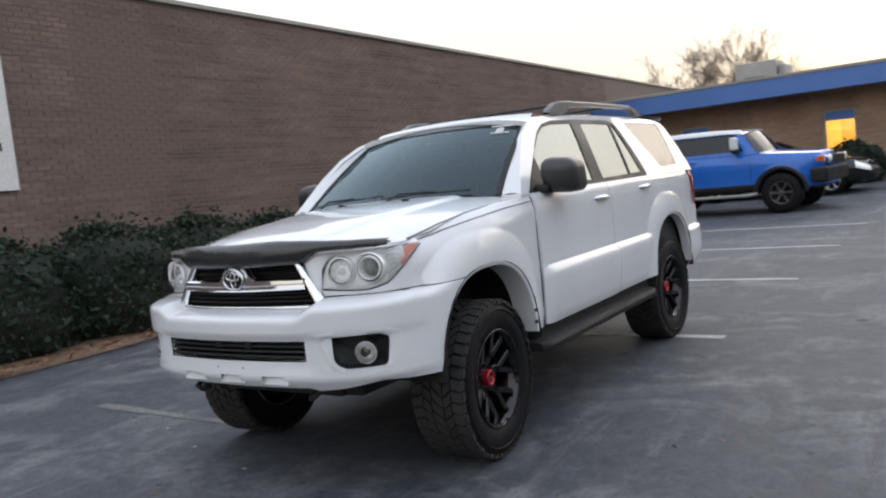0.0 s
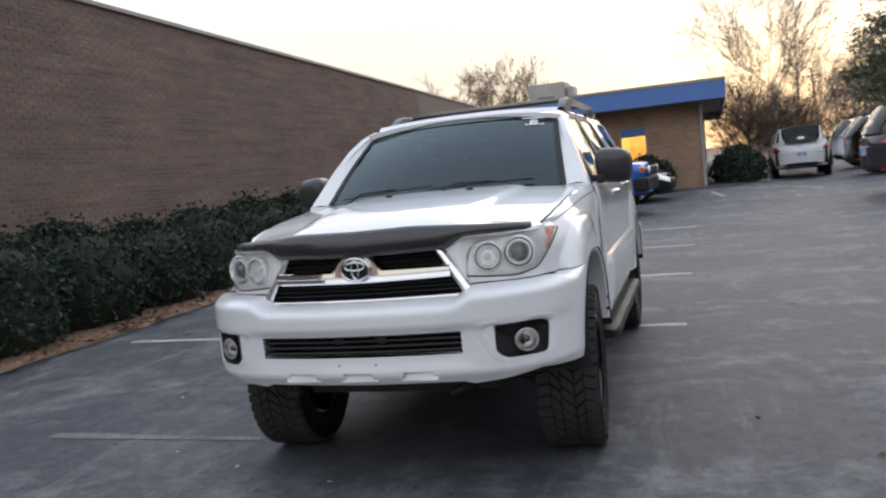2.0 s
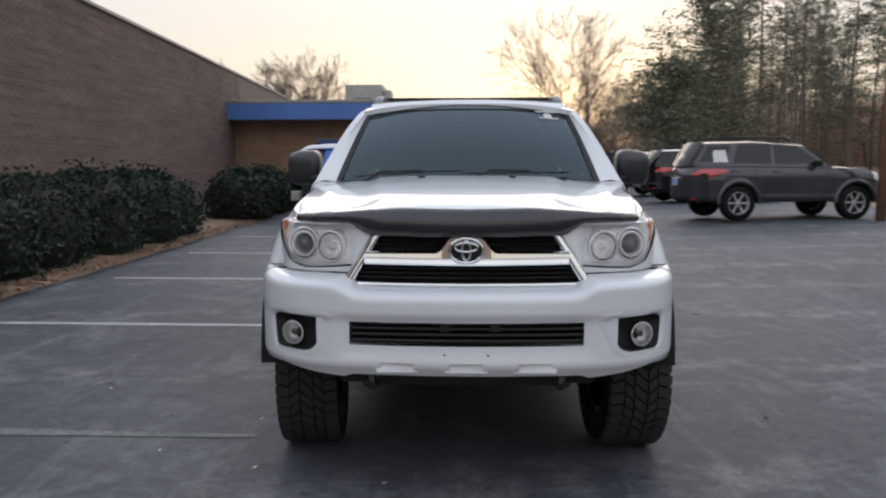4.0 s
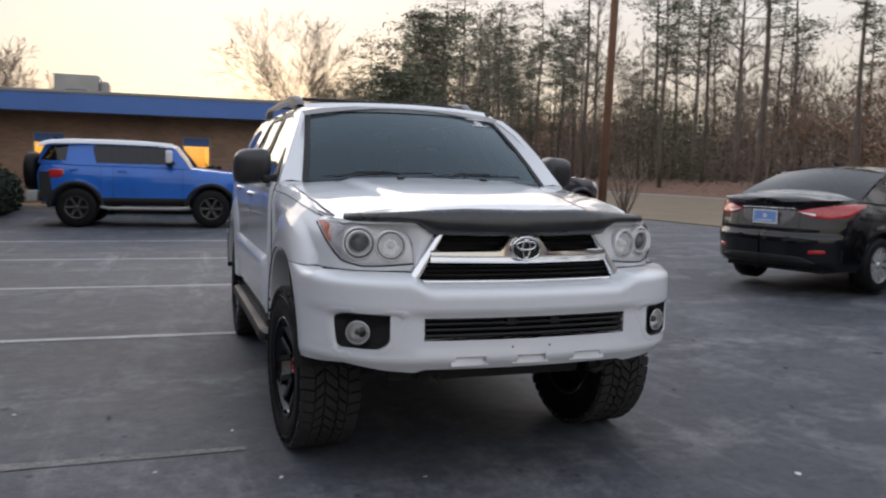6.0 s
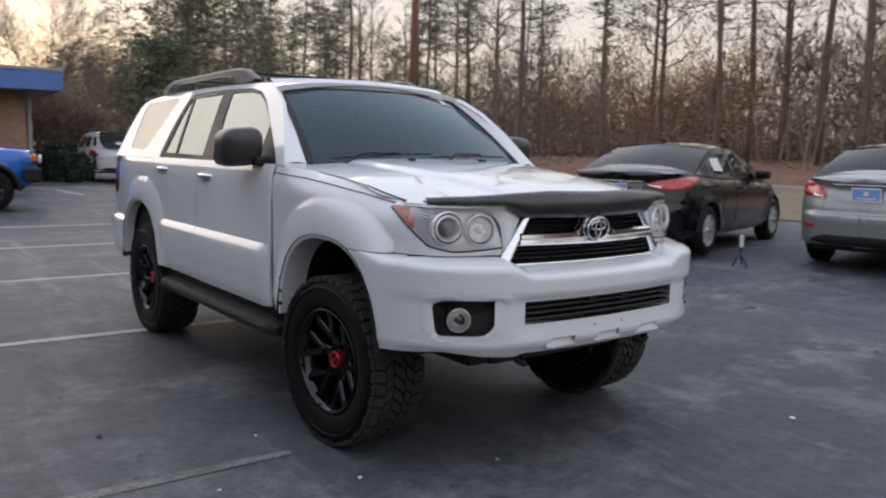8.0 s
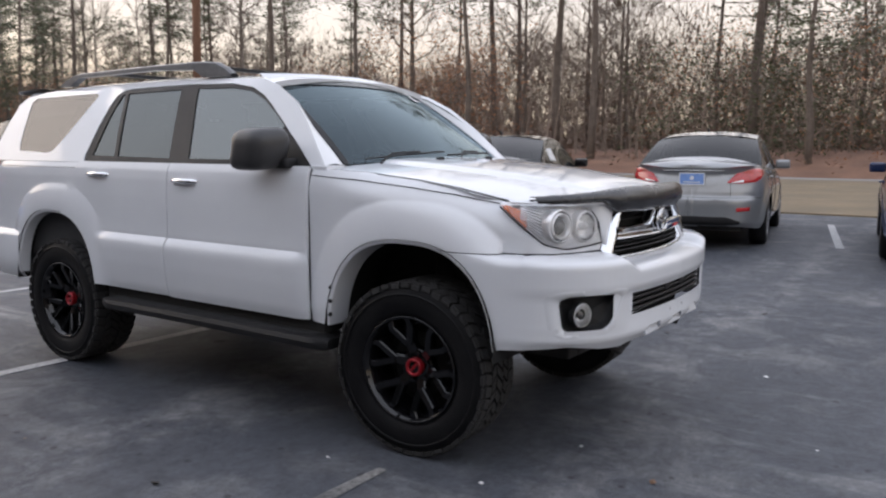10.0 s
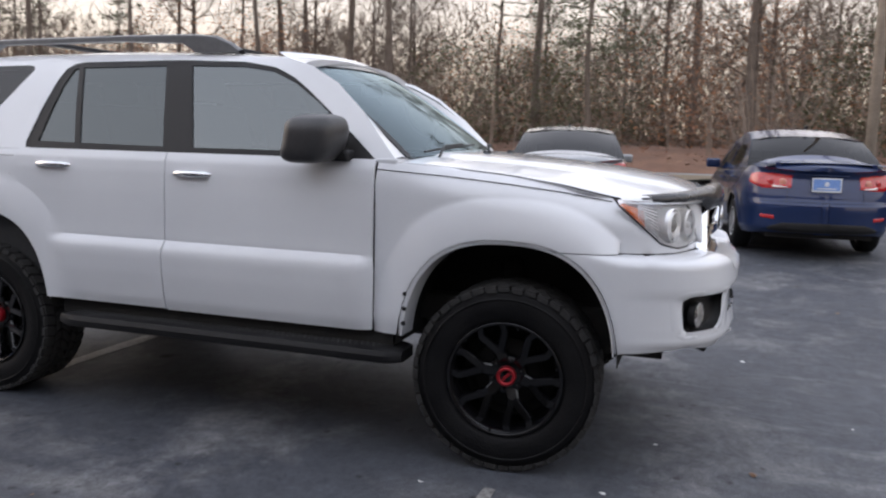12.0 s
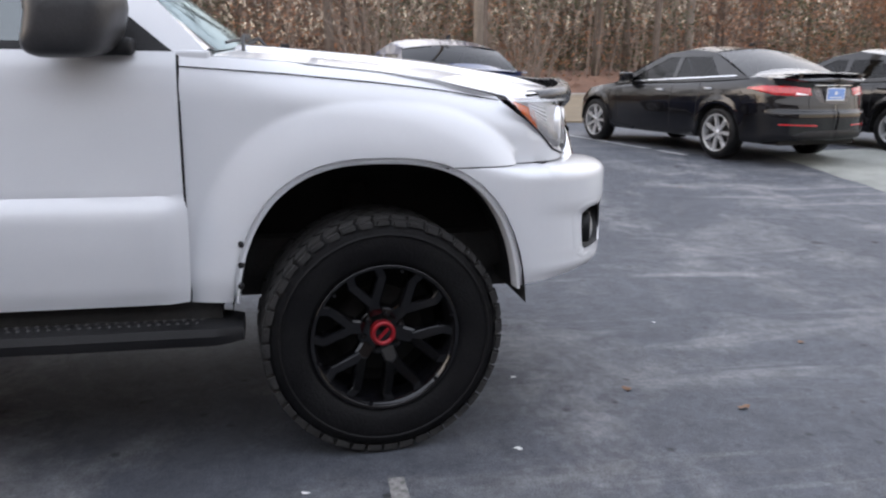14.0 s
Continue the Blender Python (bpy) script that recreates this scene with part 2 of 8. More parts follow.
def old_brick(name):
    """Weathered brick: each piece a little different, courses streaked dark and pale along their length."""
    m, nt, b = begin(name)
    geo = nt.nodes.new("ShaderNodeNewGeometry")
    v = coords(nt)
    base = ramp(nt, geo.outputs["Random Per Island"], [(0.0, (0.176, 0.124, 0.106)), (0.6, (0.205, 0.148, 0.126)), (1.0, (0.222, 0.150, 0.122))])
    col = mixc(nt, 1.0, base, ramp(nt, noise_tex(nt, v, 0.7, 5), [(0.3, (0.72,) * 3), (0.7, (1.06,) * 3)]), "MULTIPLY")
    bands = noise_tex(nt, coords(nt, (1, 0.45, 7.0)), 1.2, 7, 0.62)
    col = mixc(nt, 1.0, col, ramp(nt, bands, [(0.34, (0.66,) * 3), (0.60, (1.06,) * 3)]), "MULTIPLY")
    pale = noise_tex(nt, coords(nt, (1, 0.5, 14.9)), 1.0, 4, 0.6)
    gate = noise_tex(nt, v, 0.45, 3)
    lime = mixc(nt, 1.0, ramp(nt, pale, [(0.64, (0, 0, 0)), (0.74, (0.5,) * 3)]), ramp(nt, gate, [(0.5, (0, 0, 0)), (0.62, (1, 1, 1))]), "MULTIPLY")
    col = mixc(nt, lime, col, (0.36, 0.31, 0.26))
    nt.links.new(col, b.inputs["Base Color"])
    b.inputs["Roughness"].default_value = 0.9
    bumped(nt, b, noise_tex(nt, v, 60, 3), 0.35)
    return m


BRICKS = old_brick("brick_courses")

# ---- vehicle materials ----
WHITE_PAINT = paint("white_car_paint", (0.66, 0.675, 0.70), (0.71, 0.725, 0.745), 0.04, rough=0.38)
BLACK_PAINT = paint("black_car_paint", (0.003, 0.003, 0.004), (0.005, 0.005, 0.006), 0.1, rough=0.3)
SILVER_PAINT = paint("silver_car_paint", (0.27, 0.28, 0.29), (0.31, 0.32, 0.33), 0.15, metal=0.55, rough=0.35)
NAVY_PAINT = paint("navy_car_paint", (0.010, 0.022, 0.075), (0.014, 0.03, 0.095), 0.15, metal=0.2)
GREY_PAINT = paint("grey_car_paint", (0.042, 0.040, 0.049), (0.058, 0.056, 0.066), 0.15, metal=0.3)
BLUE_PAINT = paint("blue_car_paint", (0.02, 0.125, 0.50), (0.028, 0.155, 0.58), 0.1)
CHROME = surface("chrome", (0.72, 0.73, 0.75), (0.80, 0.81, 0.82), 0.07, metal=1.0, big=3, fine=30, amount=0.05)
REFLECTOR = surface("lamp_reflector", (0.88, 0.89, 0.90), (0.95, 0.95, 0.96), 0.16, metal=0.3, big=30, fine=55, amount=0.2, bump=0.45)
LAMP_CHROME = surface("lamp_chrome", (0.84, 0.85, 0.86), (0.97, 0.97, 0.98), 0.10, metal=0.3, big=20, fine=60, amount=0.1)
DARK_GLASS = glass("dark_glass", (0.10, 0.12, 0.115), ior=1.34)
DOOR_GLASS = glass("door_glass", (0.10, 0.125, 0.115), ior=2.25)
SIDE_GLASS = glass("privacy_glass", (0.045, 0.058, 0.054), ior=1.5)
QUARTER_GLASS = glass("quarter_glass", (0.16, 0.19, 0.175), ior=1.45)
REAR_GLASS = glass("rear_privacy_glass", (0.04, 0.055, 0.05), ior=1.9)
SHIELD_GLASS = glass("windscreen_glass", (0.20, 0.255, 0.27), ior=1.58)
CLEAR = glass("clear_lens", (0.93, 0.94, 0.95))
BLACK_TRIM = surface("black_trim", (0.010, 0.010, 0.011), (0.018, 0.018, 0.019), 0.5, big=4, fine=150, bump=0.15, spec=0.3)
GLOSS_BLACK = surface("gloss_black", (0.004, 0.004, 0.005), (0.007, 0.007, 0.008), 0.12, big=4, fine=120)
SMOKE = surface("smoked_plastic", (0.022, 0.022, 0.024), (0.035, 0.035, 0.037), 0.25, big=3, fine=90, coat=0.3)
RUBBER = surface("tyre_rubber", (0.006, 0.006, 0.007), (0.012, 0.012, 0.0125), 0.5, big=9, fine=90, bump=0.3, spec=0.16)
TREAD = surface("worn_tread", (0.020, 0.0195, 0.0195), (0.038, 0.037, 0.036), 0.85, big=12, fine=90, bump=0.4)
LINER = surface("wheel_liner", (0.006, 0.006, 0.006), (0.012, 0.012, 0.012), 0.9, big=6, fine=60)
UNDERSIDE = surface("underside", (0.012, 0.012, 0.012), (0.03, 0.028, 0.026), 0.85, big=8, fine=60, bump=0.3)
CABIN = surface("cabin_fabric", (0.035, 0.036, 0.038), (0.055, 0.055, 0.057), 0.9, big=6, fine=120)
RED_CAP = surface("red_anodised", (0.35, 0.006, 0.015), (0.45, 0.01, 0.02), 0.3, metal=0.4, coat=0.5)
AMBER = surface("amber_lens", (0.55, 0.10, 0.012), (0.68, 0.15, 0.02), 0.12, coat=1.0)
RED_LENS = surface("red_lens", (0.42, 0.010, 0.016), (0.55, 0.02, 0.022), 0.12, coat=1.0, big=20)
PLATE_BLUE = surface("plate_blue", (0.17, 0.31, 0.66), (0.24, 0.38, 0.72), 0.4)
PALE_RED = surface("pale_red_lens", (0.62, 0.22, 0.16), (0.72, 0.30, 0.22), 0.15, coat=1.0)
PLATE_WHITE = surface("plate_white", (0.7, 0.72, 0.75), (0.78, 0.78, 0.8), 0.45)
ALLOY = surface("alloy", (0.55, 0.56, 0.57), (0.66, 0.66, 0.67), 0.25, metal=0.5, big=8, fine=60)
DARK_PANEL = surface("dark_chrome_panel", (0.10, 0.095, 0.095), (0.15, 0.14, 0.14), 0.3, metal=0.6)
MIRROR_SHELL = surface("mirror_shell", (0.034, 0.034, 0.036), (0.046, 0.046, 0.048), 0.34, big=4, fine=150, bump=0.1)
LAMP_BODY = surface("lamp_body", (0.96, 0.96, 0.97), (0.98, 0.98, 0.98), 0.14, metal=0.0, big=24, fine=80, amount=0.16, bump=0.5, coat=0.6)
PROJECTOR_GLASS = surface("projector_glass", (0.10, 0.105, 0.115), (0.17, 0.17, 0.18), 0.04, coat=1.0)
PAPER = surface("paper", (0.7, 0.7, 0.69), (0.78, 0.78, 0.77), 0.8)

PANES = (QUARTER_GLASS, DOOR_GLASS, REAR_GLASS, DARK_GLASS, SIDE_GLASS, SHIELD_GLASS, CLEAR)

# ---- mesh helpers ----
def mesh_ob(name, verts, faces, material, parent=None, label="", smooth=False):
    if material in PANES and faces:
        # panes face outwards from the middle of their vehicle or lamp
        c = sum((Vector(v) for v in verts), Vector()) / len(verts)
        s = 0.0
        for f in faces:
            a, b, d = (Vector(verts[i]) for i in f[:3])
            s += (b - a).cross(d - a).dot(c - Vector((0, 1.4, 0.8)))
        if s < 0:
            faces = [tuple(reversed(f)) for f in faces]
    me = bpy.data.meshes.new(name)
    me.from_pydata([tuple(v) for v in verts], [], [tuple(f) for f in faces])
    for m in material if isinstance(material, (list, tuple)) else [material]:
        me.materials.append(m)
    if smooth:
        me.shade_smooth()
    me.update()
    ob = new(name, me)
    if parent:
        ob.parent = parent
    if label:
        tagged(ob, label)
    return ob


def part(name, bm, material, parent=None, label="", smooth=False):
    me = bpy.data.meshes.new(name)
    bm.to_mesh(me)
    bm.free()
    me.materials.append(material)
    if smooth:
        me.shade_smooth()
    ob = new(name, me)
    if parent:
        ob.parent = parent
    if label:
        tagged(ob, label)
    return ob


def thing(name, m, label, category, group=""):
    ob = new(name)
    ob.empty_display_size = 0.2
    ob.matrix_world = m
    return tagged(ob, label, category, group)


def bm_box(bm, x0, x1, y0, y1, z0, z1, bevel=0.0, seg=2, m=None):
    got = bmesh.ops.create_cube(bm, size=1.0, matrix=Matrix.Translation(((x0 + x1) / 2, (y0 + y1) / 2, (z0 + z1) / 2)) @ Matrix.Diagonal((x1 - x0, y1 - y0, z1 - z0, 1)))
    vs = got["verts"]
    if bevel:
        es = list({e for v in vs for e in v.link_edges})
        r = bmesh.ops.bevel(bm, geom=es, offset=bevel, segments=seg, affect="EDGES", profile=0.6)
        vs = list({v for f in r["faces"] for v in f.verts} | {v for v in vs if v.is_valid})
    if m is not None:
        bmesh.ops.transform(bm, matrix=m, verts=vs)
    return vs


def box(name, x0, x1, y0, y1, z0, z1, material, parent=None, bevel=0.0, label="", seg=2):
    bm = bmesh.new()
    bm_box(bm, x0, x1, y0, y1, z0, z1, bevel, seg)
    return part(name, bm, material, parent, label, smooth=False)


def tube(pts, radii, n=6, cap=True):
    """Vertices and faces of a tube along pts."""
    pts = [Vector(p) for p in pts]
    V, F = [], []
    ref = Vector((0.31, 0.17, 0.93)).normalized()
    for i, p in enumerate(pts):
        d = (pts[min(i + 1, len(pts) - 1)] - pts[max(i - 1, 0)])
        d = d.normalized() if d.length > 1e-9 else Vector((0, 0, 1))
        r0 = ref if abs(d.dot(ref)) < 0.95 else Vector((1, 0, 0))
        a = d.cross(r0).normalized()
        b = d.cross(a)
        r = radii[i] if isinstance(radii, (list, tuple)) else radii
        for k in range(n):
            w = 2 * math.pi * k / n
            V.append(p + a * (r * math.cos(w)) + b * (r * math.sin(w)))
    for i in range(len(pts) - 1):
        for k in range(n):
            q = (k + 1) % n
            F.append((i * n + k, i * n + q, (i + 1) * n + q, (i + 1) * n + k))
    if cap:
        F.append(tuple(range(n - 1, -1, -1)))
        F.append(tuple(range((len(pts) - 1) * n, len(pts) * n)))
    return V, F


def join(*meshes):
    V, F = [], []
    for v, f in meshes:
        k = len(V)
        V.extend(v)
        F.extend(tuple(i + k for i in face) for face in f)
    return V, F


def grid(P, flip=False):
    """Vertices and faces of a net of points, P[i][j]."""
    n, m = len(P), len(P[0])
    V = [p for row in P for p in row]
    F = []
    for i in range(n - 1):
        for j in range(m - 1):
            q = (i * m + j, i * m + j + 1, (i + 1) * m + j + 1, (i + 1) * m + j)
            F.append(q[::-1] if flip else q)
    return V, F


def lathe(profile, n=32, axis="x"):
    """A turned body: profile rows (along, radius)."""
    V, F = [], []
    for a, r in profile:
        for k in range(n):
            w = 2 * math.pi * k / n
            c, s = r * math.cos(w), r * math.sin(w)
            V.append({"x": (a, c, s), "y": (c, a, s), "z": (c, s, a)}[axis])
    for i in range(len(profile) - 1):
        for k in range(n):
            q = (k + 1) % n
            F.append((i * n + k, i * n + q, (i + 1) * n + q, (i + 1) * n + k))
    return V, F


def curve_at(table, x):
    """Smooth reading of a table of (x, value) rows."""
    if x <= table[0][0]:
        return table[0][1]
    for (x0, y0), (x1, y1) in zip(table, table[1:]):
        if x <= x1:
            return y0 + (y1 - y0) * (x - x0) / (x1 - x0)
    return table[-1][1]


def smooth_at(table, x, w=0.04):
    return (curve_at(table, x - w) + 2 * curve_at(table, x) + curve_at(table, x + w)) / 4


def solid(P, thick, flip=False):
    """A net of points given a thickness along its normals."""
    n, m = len(P), len(P[0])
    N = []
    for i in range(n):
        for j in range(m):
            a = Vector(P[min(i + 1, n - 1)][j]) - Vector(P[max(i - 1, 0)][j])
            b = Vector(P[i][min(j + 1, m - 1)]) - Vector(P[i][max(j - 1, 0)])
            c = b.cross(a) if flip else a.cross(b)
            N.append(c.normalized() if c.length > 1e-12 else Vector((0, 0, 0)))
    V = [Vector(p) for row in P for p in row]
    k = len(V)
    V2 = [v - nn * thick for v, nn in zip(V, N)]
    F = []
    for i in range(n - 1):
        for j in range(m - 1):
            q = (i * m + j, (i + 1) * m + j, (i + 1) * m + j + 1, i * m + j + 1)
            F.append(q[::-1] if flip else q)
            r = tuple(x + k for x in q)
            F.append(r if flip else r[::-1])
    rim = [(0, j) for j in range(m)] + [(i, m - 1) for i in range(1, n)] + [(n - 1, j) for j in range(m - 2, -1, -1)] + [(i, 0) for i in range(n - 2, 0, -1)]
    ids = [i * m + j for i, j in rim]
    for a, b in zip(ids, ids[1:] + ids[:1]):
        q = (a, b, b + k, a + k)
        F.append(q[::-1] if not flip else q)
    return V + V2, F


def mirror_x(v, f):
    return [(-p[0], p[1], p[2]) for p in v], [tuple(reversed(q)) for q in f]


def hub(name, parent, label=""):
    """A part that is made of pieces."""
    ob = new(name)
    ob.empty_display_size = 0.05
    if parent:
        ob.parent = parent
    return tagged(ob, label) if label else ob

# ---- ground, lot and street ----
rng = random.Random(7)
WALL_SLOPE = -0.075


def wall_x(y):
    """The long brick wall's face, which runs a little askew to the bays."""
    return -10.2 + WALL_SLOPE * (y - 8.0)


def bed_x(y):
    return -8.12 - 0.045 * (y - 6.0)


def slab(name, poly, z0, z1, material, label, category, kind="structure"):
    n = len(poly)
    V = [(x, y, z1) for x, y in poly] + [(x, y, z0) for x, y in poly]
    F = [tuple(range(n)), tuple(range(2 * n - 1, n - 1, -1))] + [(i, n + i, n + (i + 1) % n, (i + 1) % n) for i in range(n)]
    return tagged(mesh_ob(name, V, F, material), label, category, kind=kind)


V, F = grid([[(x, y, -0.08) for x in (-600, -60, 60, 600)] for y in (-600, -60, 120, 900)], flip=True)
tagged(mesh_ob("ground", V, F, LITTER), "brown leaf-covered ground reaching to the horizon", "ground", kind="structure")


def ground_z(x, y):
    """The lot rises a little towards the street and the low building."""
    rise = 0.006 * max(0.0, y - 12.0) + 0.014 * max(0.0, y - 18.0)
    return rise * (1 - 0.92 * min(1.0, max(0.0, (x + 1.2) / 2.0))) + min(0.13, 0.03 * max(0.0, x + 0.5))


def lot_east(y):
    return curve_at([(-14, 9.0), (-3, 9.6), (6, 9.2), (14, 8.8), (21, 8.0), (25, 7.6), (60, 9.0)], y)


P = []
for i in range(75):
    y = -14 + i
    w, e = min(bed_x(y) - 0.6, wall_x(y) + 0.3) if y < 26 else -2.2, lot_east(y)
    P.append([(w + (e - w) * j / 24, y, ground_z(w + (e - w) * j / 24, y)) for j in range(25)])
V, F = grid(P, True)
tagged(mesh_ob("parking_lot", V, F, ASPHALT, smooth=True), "dark blue-grey asphalt car park with pale scuffs and tyre marks", "pavement", kind="structure")
P = []
for i in range(25):
    u = i / 24
    a, b = Vector((3.5 - 6.1 * u, -2.18 + 0.98 * u + 0.06 * noise.noise(Vector((u * 14, 0, 5))))), Vector((5.2 - 8.7 * u, -13.0))
    P.append([(*a.lerp(b, k / 12), ground_z(*a.lerp(b, k / 12)) + (0.012 if k else -0.01)) for k in range(13)])
tagged(mesh_ob("gravel_edge", *grid(P), surface("pale_gravel", (0.20, 0.21, 0.19), (0.33, 0.34, 0.31), 0.95, big=2.0, fine=50, bump=0.8)), "pale greenish gravel patch beside the asphalt", "gravel", kind="structure")
slab("verge", [(9.0, -80), (26.0, -80), (26.0, 260), (9.0, 260), (9.0, 60), (7.6, 25.0), (8.0, 21.0), (8.8, 14.0), (9.2, 6.0), (9.6, -3.0), (9.0, -14.0)], -0.25, 0.16, GRASS, "tan dormant grass verge between lot and street", "grass")
slab("road", [(26.0, -120), (32.0, -120), (32.0, 300), (26.0, 300)], -0.25, 0.02, ROADMAT, "pale grey street beyond the grass verge", "road")
slab("kerb_strip", [(25.7, -120), (26.0, -120), (26.0, 300), (25.7, 300)], -0.25, 0.14, CONCRETE, "low concrete kerb along the street", "kerb")
# a low bank of fallen leaves under the trees
P = []
for i in range(60):
    y = -120 + i * 7
    P.append([(32.0 + 10 * u, y, -0.02 + 1.1 * (1 - (1 - u) ** 2) + 0.15 * noise.noise(Vector((i * 0.7, u * 3, 0)))) for u in (0, 0.2, 0.4, 0.7, 1.0)] + [(120, y, 1.6), (400, y, 4.0)])
V, F = grid(P)
tagged(mesh_ob("leafy_bank", V, F, LITTER, smooth=True), "reddish-brown bank of fallen leaves under the wood", "ground", kind="structure")

# the bay lines, worn
BAYS = [3.58, 6.40, 9.21, 12.03, 14.75]
for i, y in enumerate(BAYS):
    V, F, k = [], [], 0
    x1 = -2.02 - 0.03 * i if i else -4.34
    x0 = bed_x(y) + 0.5 if i else -5.9
    n = 60
    for s in range(n):
        a, b = x0 + (x1 - x0) * s / n, x0 + (x1 - x0) * (s + 1) / n
        # the nearest line thins out where cars turn over it
        w0, w1 = ((0.05 + 0.012 * noise.noise(Vector((q * 3.1, y, 0.4)))) * (1.0 if i else 1 - 0.5 * min(1.0, max(0.0, (q + 5.3) / 0.9))) for q in (a, b))
        V += [(a, y - w0, 0.004), (b, y - w1, 0.004), (b, y + w1, 0.004), (a, y + w0, 0.004)]
        F.append((k, k + 1, k + 2, k + 3))
        k += 4
    tagged(mesh_ob("bay_line", [(q[0], q[1], q[2] + ground_z(q[0], q[1])) for q in V], F, FADED if i == 0 else LINE), "worn white painted bay line on asphalt", "parking line", "bay lines")
for x0, y0, x1, y1 in ((-1.9, 23.6, -1.6, 21.6), (-0.2, 25.0, 0.9, 22.8), (6.6, 10.4, 3.2, 9.6), (7.3, 3.9, 4.0, 3.2), (7.0, -0.6, 3.4, -1.3)):
    d = Vector((x1 - x0, y1 - y0)).normalized()
    q = Vector((-d.y, d.x)) * 0.05
    V = [(x0 + q.x, y0 + q.y, 0.004), (x1 + q.x, y1 + q.y, 0.004), (x1 - q.x, y1 - q.y, 0.004), (x0 - q.x, y0 - q.y, 0.004)]
    tagged(mesh_ob("bay_line", [(q_[0], q_[1], q_[2] + ground_z(q_[0], q_[1]) + 0.006) for q_ in V], [(3, 2, 1, 0)], LINE), "worn white painted bay line on asphalt", "parking line", "bay lines")

# the planting bed along the wall
P = []
for i in range(80):
    y = -6 + i * 0.48
    e = bed_x(y) + 0.10 * noise.noise(Vector((y * 0.8, 3, 1))) + 0.05 * noise.noise(Vector((y * 3.8, 3, 1)))
    P.append([(e, y, 0.004), (e - 0.12, y, 0.05 + 0.02 * noise.noise(Vector((y * 2, 0, 0)))), (e - 0.6, y, 0.10 + 0.03 * noise.noise(Vector((y, 9, 0)))), (wall_x(y) - 0.02, y, 0.14)])
V, F = grid(P, flip=False)
tagged(mesh_ob("planting_bed", V, F, surface("bed_soil", (0.17, 0.115, 0.075), (0.30, 0.215, 0.15), 0.95, big=3, fine=30, bump=0.9), smooth=True), "strip of bare soil and leaf mulch below the wall", "soil", kind="structure")


def scatter_leaves(name, n, place, size, material, label, category):
    """Loose fallen leaves: little bent diamonds."""
    V, F = [], []
    for _ in range(n):
        x, y, z = place()
        a, s = rng.uniform(0, 6.28), size * rng.uniform(0.6, 1.4)
        d, e = Vector((math.cos(a), math.sin(a), rng.uniform(-0.2, 0.3))) * s, Vector((-math.sin(a), math.cos(a), rng.uniform(-0.2, 0.3))) * s * 0.55
        c = Vector((x, y, z + s * 0.25))
        k = len(V)
        V += [c - d, c + e, c + d + Vector((0, 0, s * 0.3)), c - e]
        F += [(k, k + 1, k + 2), (k, k + 2, k + 3)]
    return tagged(mesh_ob(name, V, F, material), label, category, kind="stuff")


def bed_place():
    y = rng.uniform(-2, 24)
    u = abs(rng.gauss(0, 0.4))
    return bed_x(y) - u + 0.12, y, 0.05 + 0.02 * min(1, u)


scatter_leaves("fallen_leaves", 5200, bed_place, 0.038, DEADLEAF, "dry brown fallen leaves along the planting bed", "leaves")
scatter_leaves("bank_leaves", 3000, lambda: (rng.uniform(32.2, 40), rng.uniform(-30, 90), rng.uniform(0.15, 0.9)), 0.14, DEADLEAF, "dry fallen leaves on the bank below the wood", "leaves")

# ---- the long brick building ----
WALL_TOP = 4.42
WALL_Y0, WALL_Y1 = -6.0, 46.0
q = Vector((WALL_SLOPE, 1, 0)).normalized()
wall_m = Matrix.Translation((wall_x(0), 0, 0)) @ Matrix.Rotation(math.atan2(-WALL_SLOPE, 1), 4, "Z")
wall_a = box("wall_west", -9.0, -0.006, WALL_Y0, WALL_Y1, -0.3, WALL_TOP, MORTAR)
wall_a.matrix_world = wall_m
tagged(wall_a, "long windowless red-brown brick wall of a warehouse", "wall", kind="structure")
cop = box("coping", -9.0, 0.05, WALL_Y0 - 0.05, WALL_Y1 + 0.05, WALL_TOP, WALL_TOP + 0.07, COPING, bevel=0.01)
cop.matrix_world = wall_m
tagged(cop, "thin weathered metal coping on the brick wall", "coping", kind="structure")
# the white sign board near the wall's near end
sign = thing("wall_sign", wall_m @ Matrix.Translation((0.012, 2.10, 0)), "white rectangular sign board fixed to the brick wall", "sign")
box("board", 0.0, 0.03, 0.0, 3.2, 1.85, 4.2, WHITE_SIGN, sign, bevel=0.004)
for k, w in enumerate((0.10, 0.16, 0.12)):
    box("letter_bar", 0.031, 0.034, 2.80, 3.05, 2.32 + 0.5 * k, 2.42 + 0.5 * k, surface("sign_black", (0.02, 0.02, 0.02), (0.03, 0.03, 0.03), 0.5), sign)

# ---- the low building across the end of the lot ----
BY = 26.2
XW, XE = wall_x(BY) - 0.05, -2.15
shop = thing("shop_building", pose(0, 0, 0), "low tan-brick building with a deep blue fascia and flat roof", "building")
GLOW = bpy.data.materials.new("lit_room")
GLOW.use_nodes = True
gb = GLOW.node_tree.nodes["Principled BSDF"]
gb.inputs["Base Color"].default_value = (0.75, 0.6, 0.3, 1)
gb.inputs["Roughness"].default_value = 0.9
WINDOWS = [(-8.85, -7.95), (-4.62, -3.76)]
WZ0, WZ1 = 0.85, 2.28
xs = [XW] + [q for w in WINDOWS for q in w] + [XE]
for a, b in zip(xs[0::2], xs[1::2]):
    box("wall", a, b, BY, BY + 0.25, -0.2, 2.95, BRICKTAN, shop)
